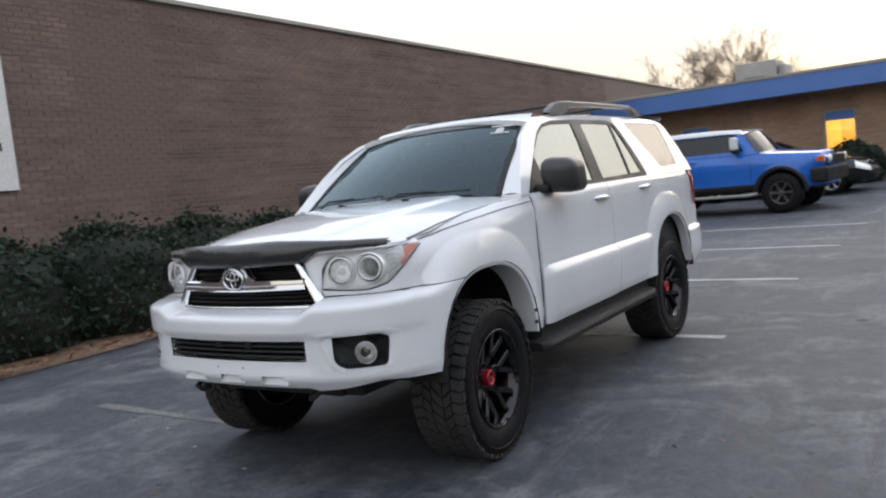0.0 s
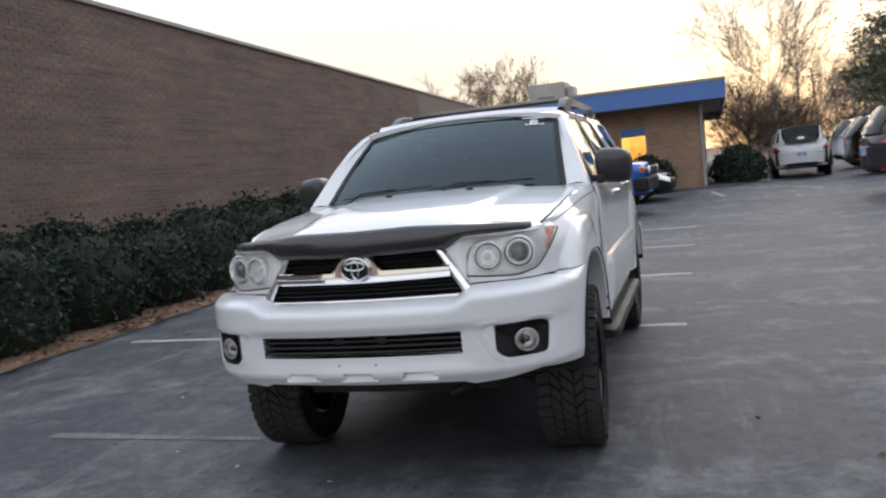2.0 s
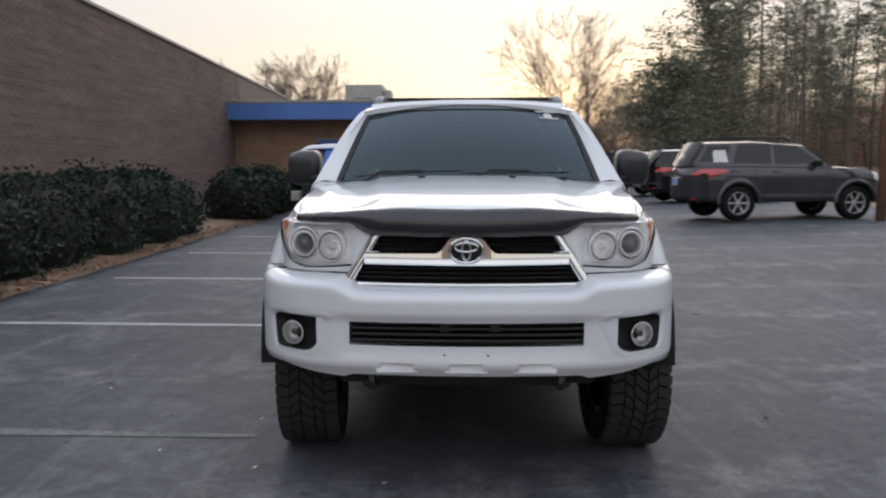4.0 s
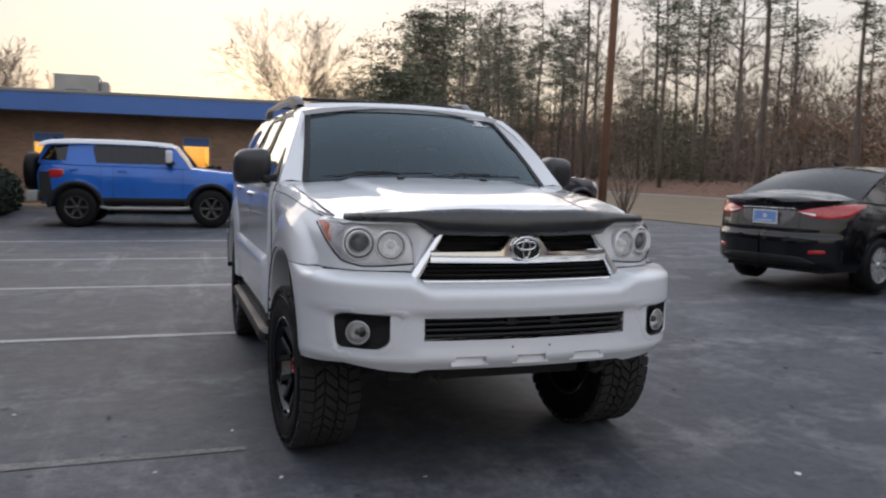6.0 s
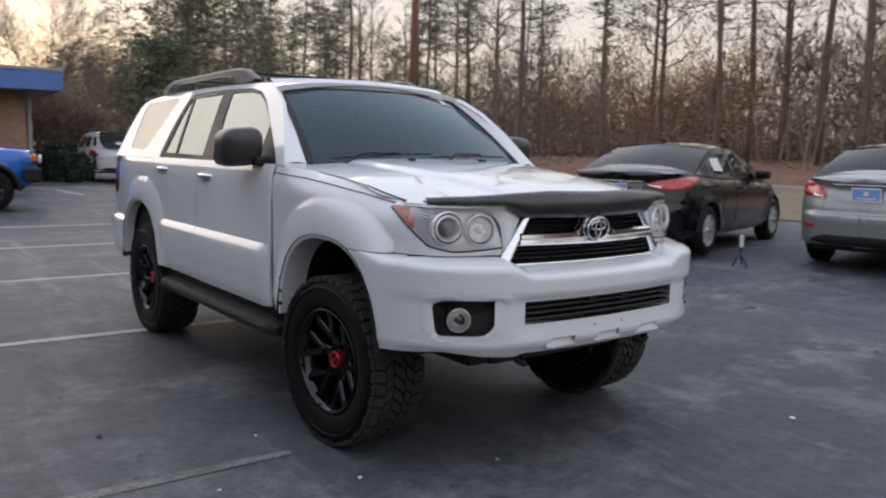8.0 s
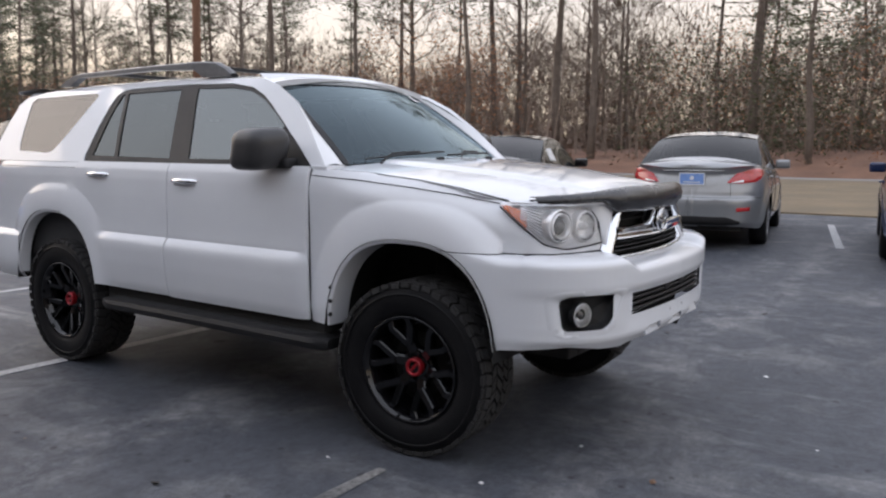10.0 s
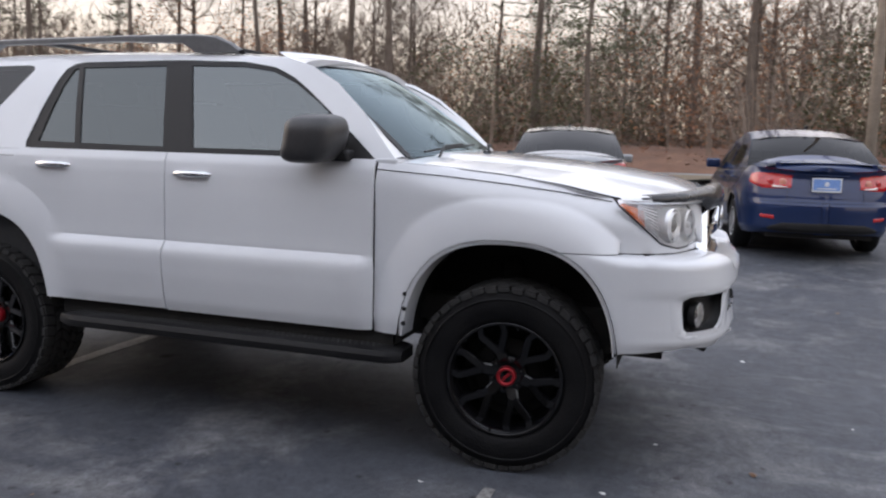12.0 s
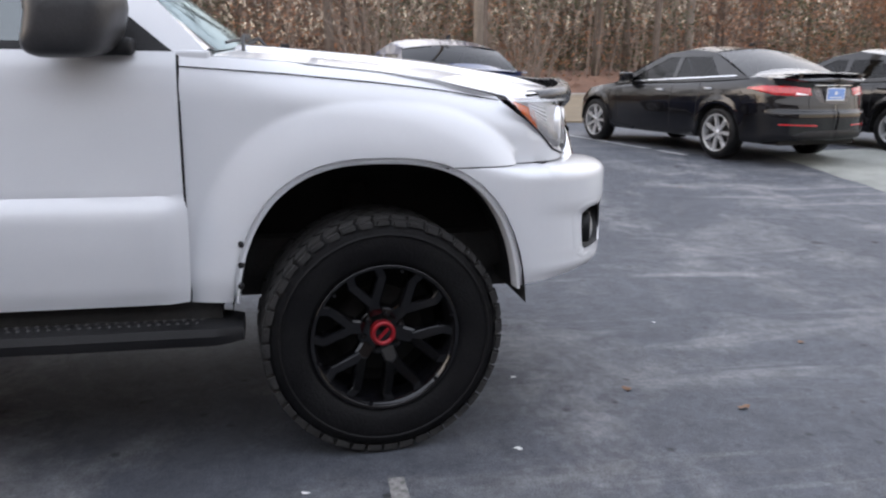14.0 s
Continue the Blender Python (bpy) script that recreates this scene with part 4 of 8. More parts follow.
# a leaning spreading tree, an upright one and two bushy young trees at the corner of the low building
t_ = fan_tree(51, 8.8, 0.44, 0.28, False, 20, 0.0075)
t_.matrix_world = pose(1.95, 42.0, 0, 0, -13, 0)
tagged(t_, "wide leafless tree leaning over the low building", "tree", "trees beyond the buildings")
t_ = fan_tree(52, 7.4, 0.26, 0.16, True, 26, 0.0075)
t_.matrix_world = pose(2.75, 48.0, 0)
tagged(t_, "slim upright leafless tree with rising limbs", "tree", "trees beyond the buildings")
def bushy_tree(x, y, h, wide, seed):
    r_ = random.Random(seed)
    ob = thing("bushy_tree", pose(x, y, 0), "dense grey-brown bushy leafless tree at the building's corner", "tree", "trees beyond the buildings")
    T = [tube([(0, 0, -0.1), (0.05, 0, h * 0.3), (0, 0.05, h * 0.7)], [0.09, 0.07, 0.02], 6)]
    for k in range(14):
        w = 2.4 * k
        a = Vector((0, 0, h * (0.15 + 0.03 * k)))
        T.append(tube([a, a + Vector((math.cos(w) * wide * 0.5, math.sin(w) * wide * 0.5, h * 0.18)), a + Vector((math.cos(w) * wide * 0.8, math.sin(w) * wide * 0.8, h * 0.40))], [0.04, 0.025, 0.008], 4, cap=False))
    mesh_ob("trunk", *join(*T), BARK, ob, smooth=True)
    V, F = [], []
    for _ in range(9000):
        w, u = r_.uniform(0, 6.283), r_.random() ** 0.45
        q = r_.uniform(-1, 1)
        rr = math.sqrt(1 - q * q) * u * wide * (1 + 0.25 * noise.noise(Vector((math.cos(w) * 1.7, math.sin(w) * 1.7, q * 2 + seed))))
        a = Vector((math.cos(w) * rr, math.sin(w) * rr, h * 0.56 + q * u * h * 0.40))
        d = Vector((math.cos(w) + r_.gauss(0, 0.6), math.sin(w) + r_.gauss(0, 0.6), 0.9 + r_.gauss(0, 0.5))).normalized() * r_.uniform(0.15, 0.5)
        o = Vector((r_.uniform(-1, 1), r_.uniform(-1, 1), r_.uniform(-0.5, 0.5))) * 0.016
        k = len(V)
        V += [a - o, a + o, a + d]
        F.append((k, k + 1, k + 2))
    tagged(mesh_ob("crown", V, F, BRUSH, ob), kind="stuff")


bushy_tree(-0.35, 36.5, 4.3, 1.7, 61)
bushy_tree(1.3, 38.0, 3.4, 1.5, 62)
# dense evergreens where the lot ends
for x, y, h, s, low_ in ((6.6, 44.0, 6.8, 63, 0.03), (10.6, 51.0, 11.5, 64, 0.14), (14.2, 58.0, 13.0, 65, 0.2)):
    t_ = pine_tree(s, h, low_, 1.75, 64, 0.95)
    t_.matrix_world = pose(x, y, 0)
    tagged(t_, "dense evergreen with layered boughs nearly to the ground", "tree", "trees beyond the buildings")
# the wood closes the far end of the lot, lower towards the low building
for az, far, k in ((12.6, 88, 0), (13.6, 72, 1), (14.8, 84, 0), (15.6, 96, 2), (16.6, 74, 0), (17.8, 80, 2), (19.0, 70, 2), (20.2, 88, 2), (21.6, 76, 2), (23.0, 84, 0), (24.4, 72, 2)):
    t_ = FULL[k]
    pm = pose(-4.2 + far * math.tan(radians(az)), far - 0.3, -0.1, 0, 0, az * 77)
    if t_ not in used:
        used.add(t_)
        t_.matrix_world = pm
    else:
        t_ = copy_thing(t_, pm)
    tagged(t_, "broad ragged evergreen closing the far end of the lot", "tree", "trees beyond the buildings")

# utility poles and their wire
def pole(x, y, h, lean, label, arm=False, wood=None, thick=1.0):
    ob = thing("utility_pole", pose(x, y, 0, 0, lean, 0), label, "utility pole", "utility poles")
    mesh_ob("post", *tube([(0, 0, -0.2), (0, 0, h * 0.5), (0, 0, h)], [0.16 * thick, 0.14 * thick, 0.11 * thick], 12), wood or POLE_WOOD, ob, smooth=True)
    if arm:
        box("crossarm", -1.1, 1.1, -0.06, 0.06, h - 0.7, h - 0.58, POLE_WOOD, ob, bevel=0.01)
    return ob


pole(5.62, 17.95, 11.0, 1.4, "reddish-brown round wooden utility pole in the verge", thick=0.68)
pole(8.0, 0.55, 11.0, 0.6, "pale weathered wooden utility pole in the verge", wood=OLD_WOOD, thick=0.58)
pole(9.2, 96.0, 8.6, -3.0, "dark wooden utility pole with a crossarm", True)

# bare shrub in the verge by the pole
def whips(m, n, h, seed, label):
    r_ = random.Random(seed)
    ob = thing("bare_shrub", m, label, "shrub", "bare shrubs in the verge")
    T = []
    for _ in range(n):
        w, o = r_.uniform(0, 6.28), r_.uniform(0.25, 1.1)
        L = h * r_.uniform(0.6, 1.0)
        a = Vector((r_.gauss(0, 0.05), r_.gauss(0, 0.05), 0))
        pts = [a]
        for i in range(4):
            pts.append(pts[-1] + Vector((math.cos(w) * o * 0.5, math.sin(w) * o * 0.5, 1)).normalized() * L / 4 + Vector((r_.gauss(0, 0.04), r_.gauss(0, 0.04), 0)))
        T.append(tube(pts, [0.022, 0.018, 0.013, 0.009, 0.004], 4, cap=False))
        for p in pts[2:4]:
            e = p + Vector((r_.gauss(0, 0.3), r_.gauss(0, 0.3), r_.uniform(0.2, 0.6)))
            T.append(tube([p, e], [0.01, 0.003], 3, cap=False))
    tagged(mesh_ob("stem_growth", *join(*T), SAPLING, ob, smooth=True), kind="stuff")
    return ob


whips(pose(7.4, 19.8, 0.2), 22, 2.0, 5, "many-stemmed leafless shrub in a mulched spot on the verge")
whips(pose(11.0, 2.2, 0.03), 30, 3.6, 6, "many-stemmed leafless shrub on the verge")
whips(pose(12.0, -1.5, 0.03), 30, 3.4, 8, "many-stemmed leafless shrub on the verge")

# ---- the white four-wheel-drive wagon ----
# local axes: x to its left, y towards its tail, z up; the front axle is at y = 0
SUV = thing("sport_utility_vehicle", pose(-3.257, 3.616, 0, 0, 0, 1.25), "white lifted sport utility vehicle with black off-road wheels", "car")
WB, AXLE_Z, TYRE_R = 2.79, 0.399, 0.404
LIP = 0.919


def sharp(ob, angle=38):
    ob.data.set_sharp_from_angle(angle=radians(angle))
    return ob


def sided(name, v, f, material, parent, label="", smooth=True, angle=38):
    """The same part on both flanks, each a mesh of its own."""
    out = []
    for s in (1, -1):
        vv, ff = (v, f) if s == 1 else mirror_x(v, f)
        out.append(sharp(mesh_ob(name, vv, ff, material, parent, label, smooth), angle))
    return out


def arch_q(y, z, yc):
    return ((abs(y - yc) / 0.458) ** 2.6 + (abs(z - 0.40) / 0.575) ** 2.6) ** (1 / 2.6)


def flare(q):
    """How far the skin stands out towards the arch lip: full at the lip, gone at a soft crease."""
    u = min(1.0, max(0.0, (q - 1.02) / 0.29))
    return 1 - u ** 1.9


def arch_z(y, yc):
    d = abs(y - yc) / 0.458
    return 0.40 + 0.575 * (1 - d ** 2.6) ** (1 / 2.6) if d < 1 else 0.0


def ease(a, b, x):
    u = min(1.0, max(0.0, (x - a) / (b - a)))
    return u * u * (3 - 2 * u)


LOW = [(0.45, 0.850), (0.54, 0.885), (0.60, 0.905), (0.72, 0.921), (0.80, 0.926), (0.835, 0.924), (0.858, 0.905), (0.872, 0.893), (0.95, 0.890), (1.10, 0.889), (1.20, 0.884), (1.25, 0.876), (1.29, 0.858)]
PLAINLOW = [(0.45, 0.850), (0.54, 0.880), (0.70, 0.888), (0.95, 0.890), (1.10, 0.889), (1.20, 0.884), (1.25, 0.876), (1.29, 0.858)]


def side_x(y, z):
    """Half the width of the flank at a place on it."""
    k = ease(0.575, 0.66, y) * (1 - ease(2.22, 2.40, y))
    x = curve_at(LOW, z) * k + curve_at(PLAINLOW, z) * (1 - k)
    x -= 0.045 * ease(3.05, 3.75, y) ** 1.5
    for yc in (0.0, WB):
        q = arch_q(y, z, yc)
        if z > 0.42 or q < 1.4:
            x += (LIP - x) * flare(q) * (1 if z > 0.3 else 0)
    return x


def columns(ys, zlo, zhi, rows, fx, grade=1.0):
    P = []
    for y in ys:
        a, b = zlo(y), zhi(y)
        P.append([(fx(y, a + (b - a) * (j / rows) ** grade), y, a + (b - a) * (j / rows) ** grade) for j in range(rows + 1)])
    return P


def steps(a, b, d):
    n = max(1, int(round((b - a) / d)))
    return [a + (b - a) * i / n for i in range(n + 1)]


# doors and rear quarters
REAR_TOP = [(2.535, 1.285), (2.60, 1.150), (2.67, 1.075)]
v, f = solid(columns(steps(0.592, 1.645, 0.03), lambda y: 0.555, lambda y: 1.285, 46, side_x), 0.02, True)
fdoors = sided("front_door", v, f, WHITE_PAINT, SUV)
v, f = solid(columns(steps(1.651, 2.32, 0.03) + [2.333, 2.337, 2.345, 2.357] + steps(2.37, 2.67, 0.015), lambda y: max(arch_z(y, WB), 0.56), lambda y: curve_at(REAR_TOP, y), 60, side_x), 0.02, True)
rdoors = sided("rear_door", v, f, WHITE_PAINT, SUV)


def quarter_low(y):
    a = arch_z(y, WB)
    return max(a, curve_at([(3.20, 0.50), (3.24, 0.62), (3.36, 0.70), (3.7, 0.72)], y) if y > WB else 0.52)


P = columns(steps(2.676, 3.70, 0.02), quarter_low, lambda y: 1.285, 40, side_x)
v2, f2 = grid(P)
P = columns(steps(2.541, 2.676, 0.0135), lambda y: curve_at([(q + 0.006, z) for q, z in REAR_TOP], y), lambda y: 1.285, 12, side_x)
v3, f3 = grid(P)
sided("rear_quarter", *join((v2, f2), (v3, f3)), WHITE_PAINT, SUV)
# rolled lip inside each arch
for yc, nm in ((0.0, "front_arch_lip"), (WB, "rear_arch_lip")):
    P = []
    for i in range(61):
        w = math.pi * (1 - i / 60)
        c, s = math.cos(w), math.sin(w)
        r = 1 / ((abs(c) / 0.458) ** 2.6 + (abs(s) / 0.575) ** 2.6) ** (1 / 2.6)
        y, z = yc + r * c, 0.40 + r * s
        if z < 0.54:
            continue
        xl = curve_at([(-0.46, 0.904), (-0.42, 0.909), (-0.30, LIP)], y)
        P.append([(xl, y, z), (xl - 0.005, yc + (y - yc) * 0.985, 0.4 + (z - 0.4) * 0.985), (xl - (0.13 if yc == 0.0 and y > 0.2 else 0.065), yc + (y - yc) * 0.975, 0.4 + (z - 0.4) * 0.98)])
    sided(nm, *grid(P), WHITE_PAINT, SUV)

# front wing and nose, swept round in plan
NOSE = [(0.585, 0.888), (0.20, 0.888), (-0.10, 0.878), (-0.28, 0.858), (-0.42, 0.826)]


def sweep_points(table, n):
    """Points and outward normals along a rounded plan line of (x, y)."""
    pts = [Vector((*p, 0)) for p in table]
    for _ in range(2):
        out = [pts[0]]
        for a, b in zip(pts, pts[1:]):
            out += [a.lerp(b, 0.25), a.lerp(b, 0.75)]
        pts = out + [pts[-1]]
    d = [0.0]
    for a, b in zip(pts, pts[1:]):
        d.append(d[-1] + (b - a).length)
    res = []
    for i in range(n + 1):
        t = d[-1] * i / n
        k = max(j for j in range(len(d)) if d[j] <= t + 1e-9)
        k = min(k, len(pts) - 2)
        p = pts[k].lerp(pts[k + 1], (t - d[k]) / max(1e-9, d[k + 1] - d[k]))
        a, b = pts[max(0, k - 1)], pts[min(len(pts) - 1, k + 2)]
        tan = (b - a).normalized()
        res.append((p, Vector((-tan.y, tan.x, 0))))
    return res


WING_TOP = [(-0.50, 1.155), (-0.42, 1.165), (-0.2, 1.212), (0.0, 1.240), (0.3, 1.268), (0.585, 1.286)]
WING = sweep_points([(0.888, 0.588), (0.888, 0.2), (0.878, -0.10), (0.858, -0.28), (0.828, -0.42), (0.79, -0.55), (0.72, -0.635), (0.62, -0.688), (0.50, -0.722), (0.47, -0.730)], 110)


def lamp_low(p):
    """The lower edge of the headlamp along the nose."""
    if p.y > -0.425:
        return None
    if p.x > 0.62:
        return curve_at([(-0.70, 0.972), (-0.66, 0.969), (-0.60, 0.990), (-0.54, 1.048), (-0.425, 1.15)], p.y)
    return curve_at([(0.47, 0.984), (0.55, 0.976), (0.62, 0.971)], p.x)


def wing_column(p, n):
    low = 0.952
    if p.y > -0.18:
        low = max(arch_z(p.y, 0.0), 0.545)
    top = curve_at(WING_TOP, p.y) if p.y > -0.425 else lamp_low(p)
    col = []
    for j in range(31):
        z = low + (top - low) * j / 30
        x, y = p.x, p.y
        if y > -0.44:
            q = arch_q(y, z, 0.0)
            out = (LIP - x) * flare(q)
        else:
            out = 0.0
        shoulder = curve_at(WING_TOP, y)
        u = max(0.0, (z - (shoulder - 0.13)) / 0.13)
        inn = (0.085 - 0.055 * ease(0.2, 0.52, y)) * u ** 2.2 if y > -0.5 else 0.03 * u
        lowin = 0.02 * max(0.0, (0.62 - z) / 0.1) if y > 0.45 else 0.0
        o = out - inn - lowin
        col.append((x + n.x * o, y + n.y * o, z))
    # the flange that runs in under the bonnet and the pillar
    x, y, z = col[-1]
    tuck = min(1.0, max(0.0, (y + 0.40) / 0.1))
    col += [(x + (0.80 - x) * tuck, y, z + 0.001), (x + (0.775 - x) * tuck, y, z - 0.03 * tuck)]
    return col


cols = [wing_column(p, n) for p, n in WING]
sided("front_wing", *grid(cols, True), WHITE_PAINT, SUV)

# ---- bonnet ----
def hood_front(x):
    a = abs(x)
    return curve_at([(0, -0.775), (0.2, -0.765), (0.35, -0.742), (0.5, -0.698), (0.62, -0.640), (0.70, -0.555), (0.742, -0.425)], a)


def hood_edge(y):
    return curve_at([(-0.425, 0.742), (-0.28, 0.771), (-0.10, 0.790), (0.2, 0.799), (0.5, 0.802)], y)


def hood_z(x, y):
    a = abs(x)
    z = smooth_at([(-0.80, 1.150), (-0.70, 1.190), (-0.55, 1.225), (-0.3, 1.262), (0.0, 1.290), (0.3, 1.312), (0.55, 1.326)], y, 0.06)
    edge = curve_at(WING_TOP, y) + 0.004
    k = min(1.0, a / hood_edge(y))
    zz = z + (edge - z) * k ** 2.6
    crease = 0.40 + 0.10 * ease(-0.75, 0.4, y)
    zz += 0.014 * (1 - ease(crease - 0.035, crease + 0.035, a)) * ease(-0.78, -0.55, y) * 1.0
    return zz


P = []
for i in range(81):
    u = -1 + i / 40
    y0, y1 = hood_front(u * 0.742), 0.50 - 0.10 * (1 - u * u)
    ys = [y0 + (y1 - y0) * j / 40 for j in range(41)]
    P.append([(u * hood_edge(y), y, hood_z(u * hood_edge(y), y)) for y in ys])
bonnet = sharp(mesh_ob("bonnet", *solid(P, 0.02), WHITE_PAINT, SUV, smooth=True), 50)
for s in (1, -1):
    lip = []
    for i in range(41):
        x = s * (0.46 + 0.282 * i / 40)
        y0 = hood_front(x)
        lip.append([(x, y0, hood_z(x, y0)), (x + s * 0.012, y0 - 0.012, hood_z(x, y0) - 0.008), (x + s * 0.045 * i / 40, y0 - 0.035, 1.148)])
    mesh_ob("bonnet_edge", *grid(lip), WHITE_PAINT, SUV, smooth=True)
# washer jets
for x in (-0.24, 0.24):
    box("washer_jet", x - 0.018, x + 0.018, 0.26, 0.29, hood_z(x, 0.27) - 0.002, hood_z(x, 0.27) + 0.012, BLACK_TRIM, bonnet, bevel=0.004)

# ---- bug deflector over the bonnet's front edge ----
P = []
for i in range(61):
    x = -0.715 + 1.43 * i / 60
    a = abs(x)
    y = hood_front(x)
    z = hood_z(x, y)
    mid = 1 - ease(0.385, 0.475, a)
    lift = 1 - ease(0.20, 0.62, a)
    drop = 0.028 + 0.052 * mid - 0.012 * lift
    fwd = 0.05 + 0.012 * mid
    up = 0.018 + 0.034 * lift
    n = Vector((0.55 * x * (1 if a > 0.45 else 0.25), -1, 0)).normalized()
    row = []
    for u, v_ in ((-0.015, -drop + 0.03), (0.55, -drop * 0.9), (0.95, -drop * 0.5), (1.0, -drop * 0.1), (0.82, up * 0.7), (0.5, up), (0.05, up * 0.95)):
        row.append((x + n.x * fwd * u, y + n.y * fwd * u, z + v_))
    P.append(row)
sharp(mesh_ob("bonnet_deflector", *solid(P, 0.004), SMOKE, SUV, "dark smoked plastic bug deflector", True), 60)

# ---- front bumper ----
BUMP = sweep_points([(LIP, -0.18), (LIP, -0.30), (0.912, -0.42), (0.887, -0.55), (0.840, -0.665), (0.763, -0.762), (0.653, -0.838), (0.50, -0.890), (0.25, -0.920), (0.0, -0.928)], 130)


def bump_low(p):
    if p.y > -0.455:
        return max(arch_z(p.y, 0.0), 0.535)
    return curve_at([(0.0, 0.560), (0.46, 0.560), (0.50, 0.545), (0.64, 0.556), (0.78, 0.580), (0.90, 0.560), (LIP, 0.535)], p.x)


def bumper_point(p, n, z):
    """A place on the bumper's skin."""
    front = ease(-0.45, -0.72, p.y)
    centre = 1 - ease(0.46, 0.56, p.x)
    shelf = (0.150 - 0.03 * centre) * front
    if p.y > -0.56:
        base = curve_at([(-0.56, 0.785), (-0.42, 0.826), (-0.28, 0.858), (-0.18, 0.868)], p.y)
        shelf = max(shelf, p.x - base - (LIP - base) * flare(arch_q(p.y, 0.952, 0.0)))
    top = 0.948 - 0.044 * (1 - ease(0.42, 0.54, p.x))
    o = 0.0
    if z > top - 0.05:
        u = (z - (top - 0.05)) / 0.05
        o = shelf * (1 - (1 - u ** 2.6) ** 0.5) if u < 1 else shelf
    if z < 0.80:
        o += 0.018 * ease(0.815, 0.775, z) * (1 - ease(0.655, 0.625, z)) * front * (0.55 + 0.45 * centre)
    if z < 0.645:
        o += 0.010 * front
    if z < 0.60:
        o += 0.55 * (0.60 - z) * front + 0.20 * (0.60 - z)
    return Vector((p.x - n.x * o, p.y - n.y * o, z))


def in_lower_grille(p, z):
    return p.x < 0.463 and 0.684 < z < 0.776


def in_notch(p, z):
    return 0.584 < z < 0.617 and (p.x < 0.066 or abs(p.x - 0.27) < 0.066)


def in_fog(p, z):
    return 0.600 < p.x < 0.808 and 0.640 < z < 0.792


rows_z = [0.584, 0.60, 0.617, 0.632, 0.648, 0.666, 0.684, 0.70, 0.72, 0.74, 0.758, 0.776, 0.792, 0.81, 0.83, 0.85, 0.87, 0.89, 0.902, 0.912, 0.920, 0.928, 0.934, 0.940, 0.945, 0.948]
P, meta = [], []
for p, n in BUMP:
    lo = bump_low(p)
    top = 0.948 - 0.044 * (1 - ease(0.42, 0.54, p.x))
    zs = [lo, lo + 0.012] + [lo + 0.012 + (z - 0.572) * (top - lo - 0.012) / 0.376 if lo > 0.6 else z - (0.948 - top) * max(0, (z - 0.8) / 0.148) for z in rows_z]
    P.append([bumper_point(p, n, z) for z in zs])
    meta.append((p, zs))
V, F = grid(P, True)
m_ = len(P[0])
keep = []
for i in range(len(P) - 1):
    for j in range(m_ - 1):
        p = (meta[i][0] + meta[i + 1][0]) / 2
        z = (meta[i][1][j] + meta[i + 1][1][j + 1]) / 2
        if not (in_lower_grille(p, z) or in_fog(p, z) or in_notch(p, z)):
            keep.append(F[i * (m_ - 1) + j])
vm, fm = mirror_x(V, keep)
bumper = sharp(mesh_ob("front_bumper", *join((V, keep), (vm, fm)), WHITE_PAINT, SUV, smooth=True), 42)
bm = bmesh.new()
bm.from_mesh(bumper.data)
bmesh.ops.remove_doubles(bm, verts=bm.verts, dist=0.0006)
bm.to_mesh(bumper.data)
bm.free()
sharp(bumper, 42)
# returns round the lower opening
P = []
for x0, z in ((-0.463, 0.684), (0.463, 0.684), (0.463, 0.776), (-0.463, 0.776), (-0.463, 0.684)):
    y0 = -0.928 + 0.018 + 0.12 * x0 * x0
    P.append([(x0, y0 + 0.02, z), (x0 * 0.985, y0 + 0.09, z + (0.004 if z < 0.7 else -0.004))])
mesh_ob("opening_return", *grid(P), WHITE_PAINT, bumper)
lower = hub("lower_grille", SUV)
V, F = grid([[(-0.463 + 0.926 * i / 16, -0.875 + 0.12 * (-0.463 + 0.926 * i / 16) ** 2 + 0.06, z) for z in (0.675, 0.785)] for i in range(17)])
mesh_ob("backing", V, F, LINER, lower)
for z in (0.700, 0.724, 0.748, 0.768):
    P = []
    for i in range(25):
        x = -0.46 + 0.92 * i / 24
        y = -0.888 + 0.12 * x * x
        P.append([(x, y + 0.05, z + 0.004), (x, y, z + 0.007), (x, y - 0.004, z), (x, y, z - 0.005), (x, y + 0.05, z - 0.004)])
    mesh_ob("slat", *grid(P), BLACK_TRIM, lower, smooth=False)
for x in (-0.085, 0.115):
    box("bracket", x - 0.022, x + 0.022, -0.892, -0.85, 0.738, 0.770, BLACK_TRIM, lower, bevel=0.004)
# three pressed notches and the two plate screws in the lower lip
for x in (-0.27, 0.0, 0.27):
    y = -0.928 + 0.036 + 0.10 * x * x
    bm = bmesh.new()
    bm_box(bm, x - 0.085, x + 0.085, y - 0.012, y + 0.02, 0.575, 0.628, 0.006)
    for q in bm.verts:
        q.co.y += 0.25 * (q.co.z - 0.59)
    part("pressed_notch", bm, WHITE_PAINT, bumper)
for x in (-0.085, 0.085):
    bm = bmesh.new()
    bmesh.ops.create_cone(bm, cap_ends=True, segments=8, radius1=0.006, radius2=0.005, depth=0.012, matrix=pose(x, -0.904, 0.650, 90))
    part("plate_screw", bm, BLACK_TRIM, bumper)
# fog lamps
def bump_at(x, z, depth=0.0):
    """A place on the bumper's front at that x and height, sunk by depth."""
    for (p, n), (p2, n2) in zip(BUMP, BUMP[1:]):
        if p2.x <= x <= p.x:
            t = (p.x - x) / max(1e-9, p.x - p2.x)
            q = bumper_point(p, n, z).lerp(bumper_point(p2, n2, z), t)
            return q - n.lerp(n2, t) * depth
    return bumper_point(*BUMP[-1], z)


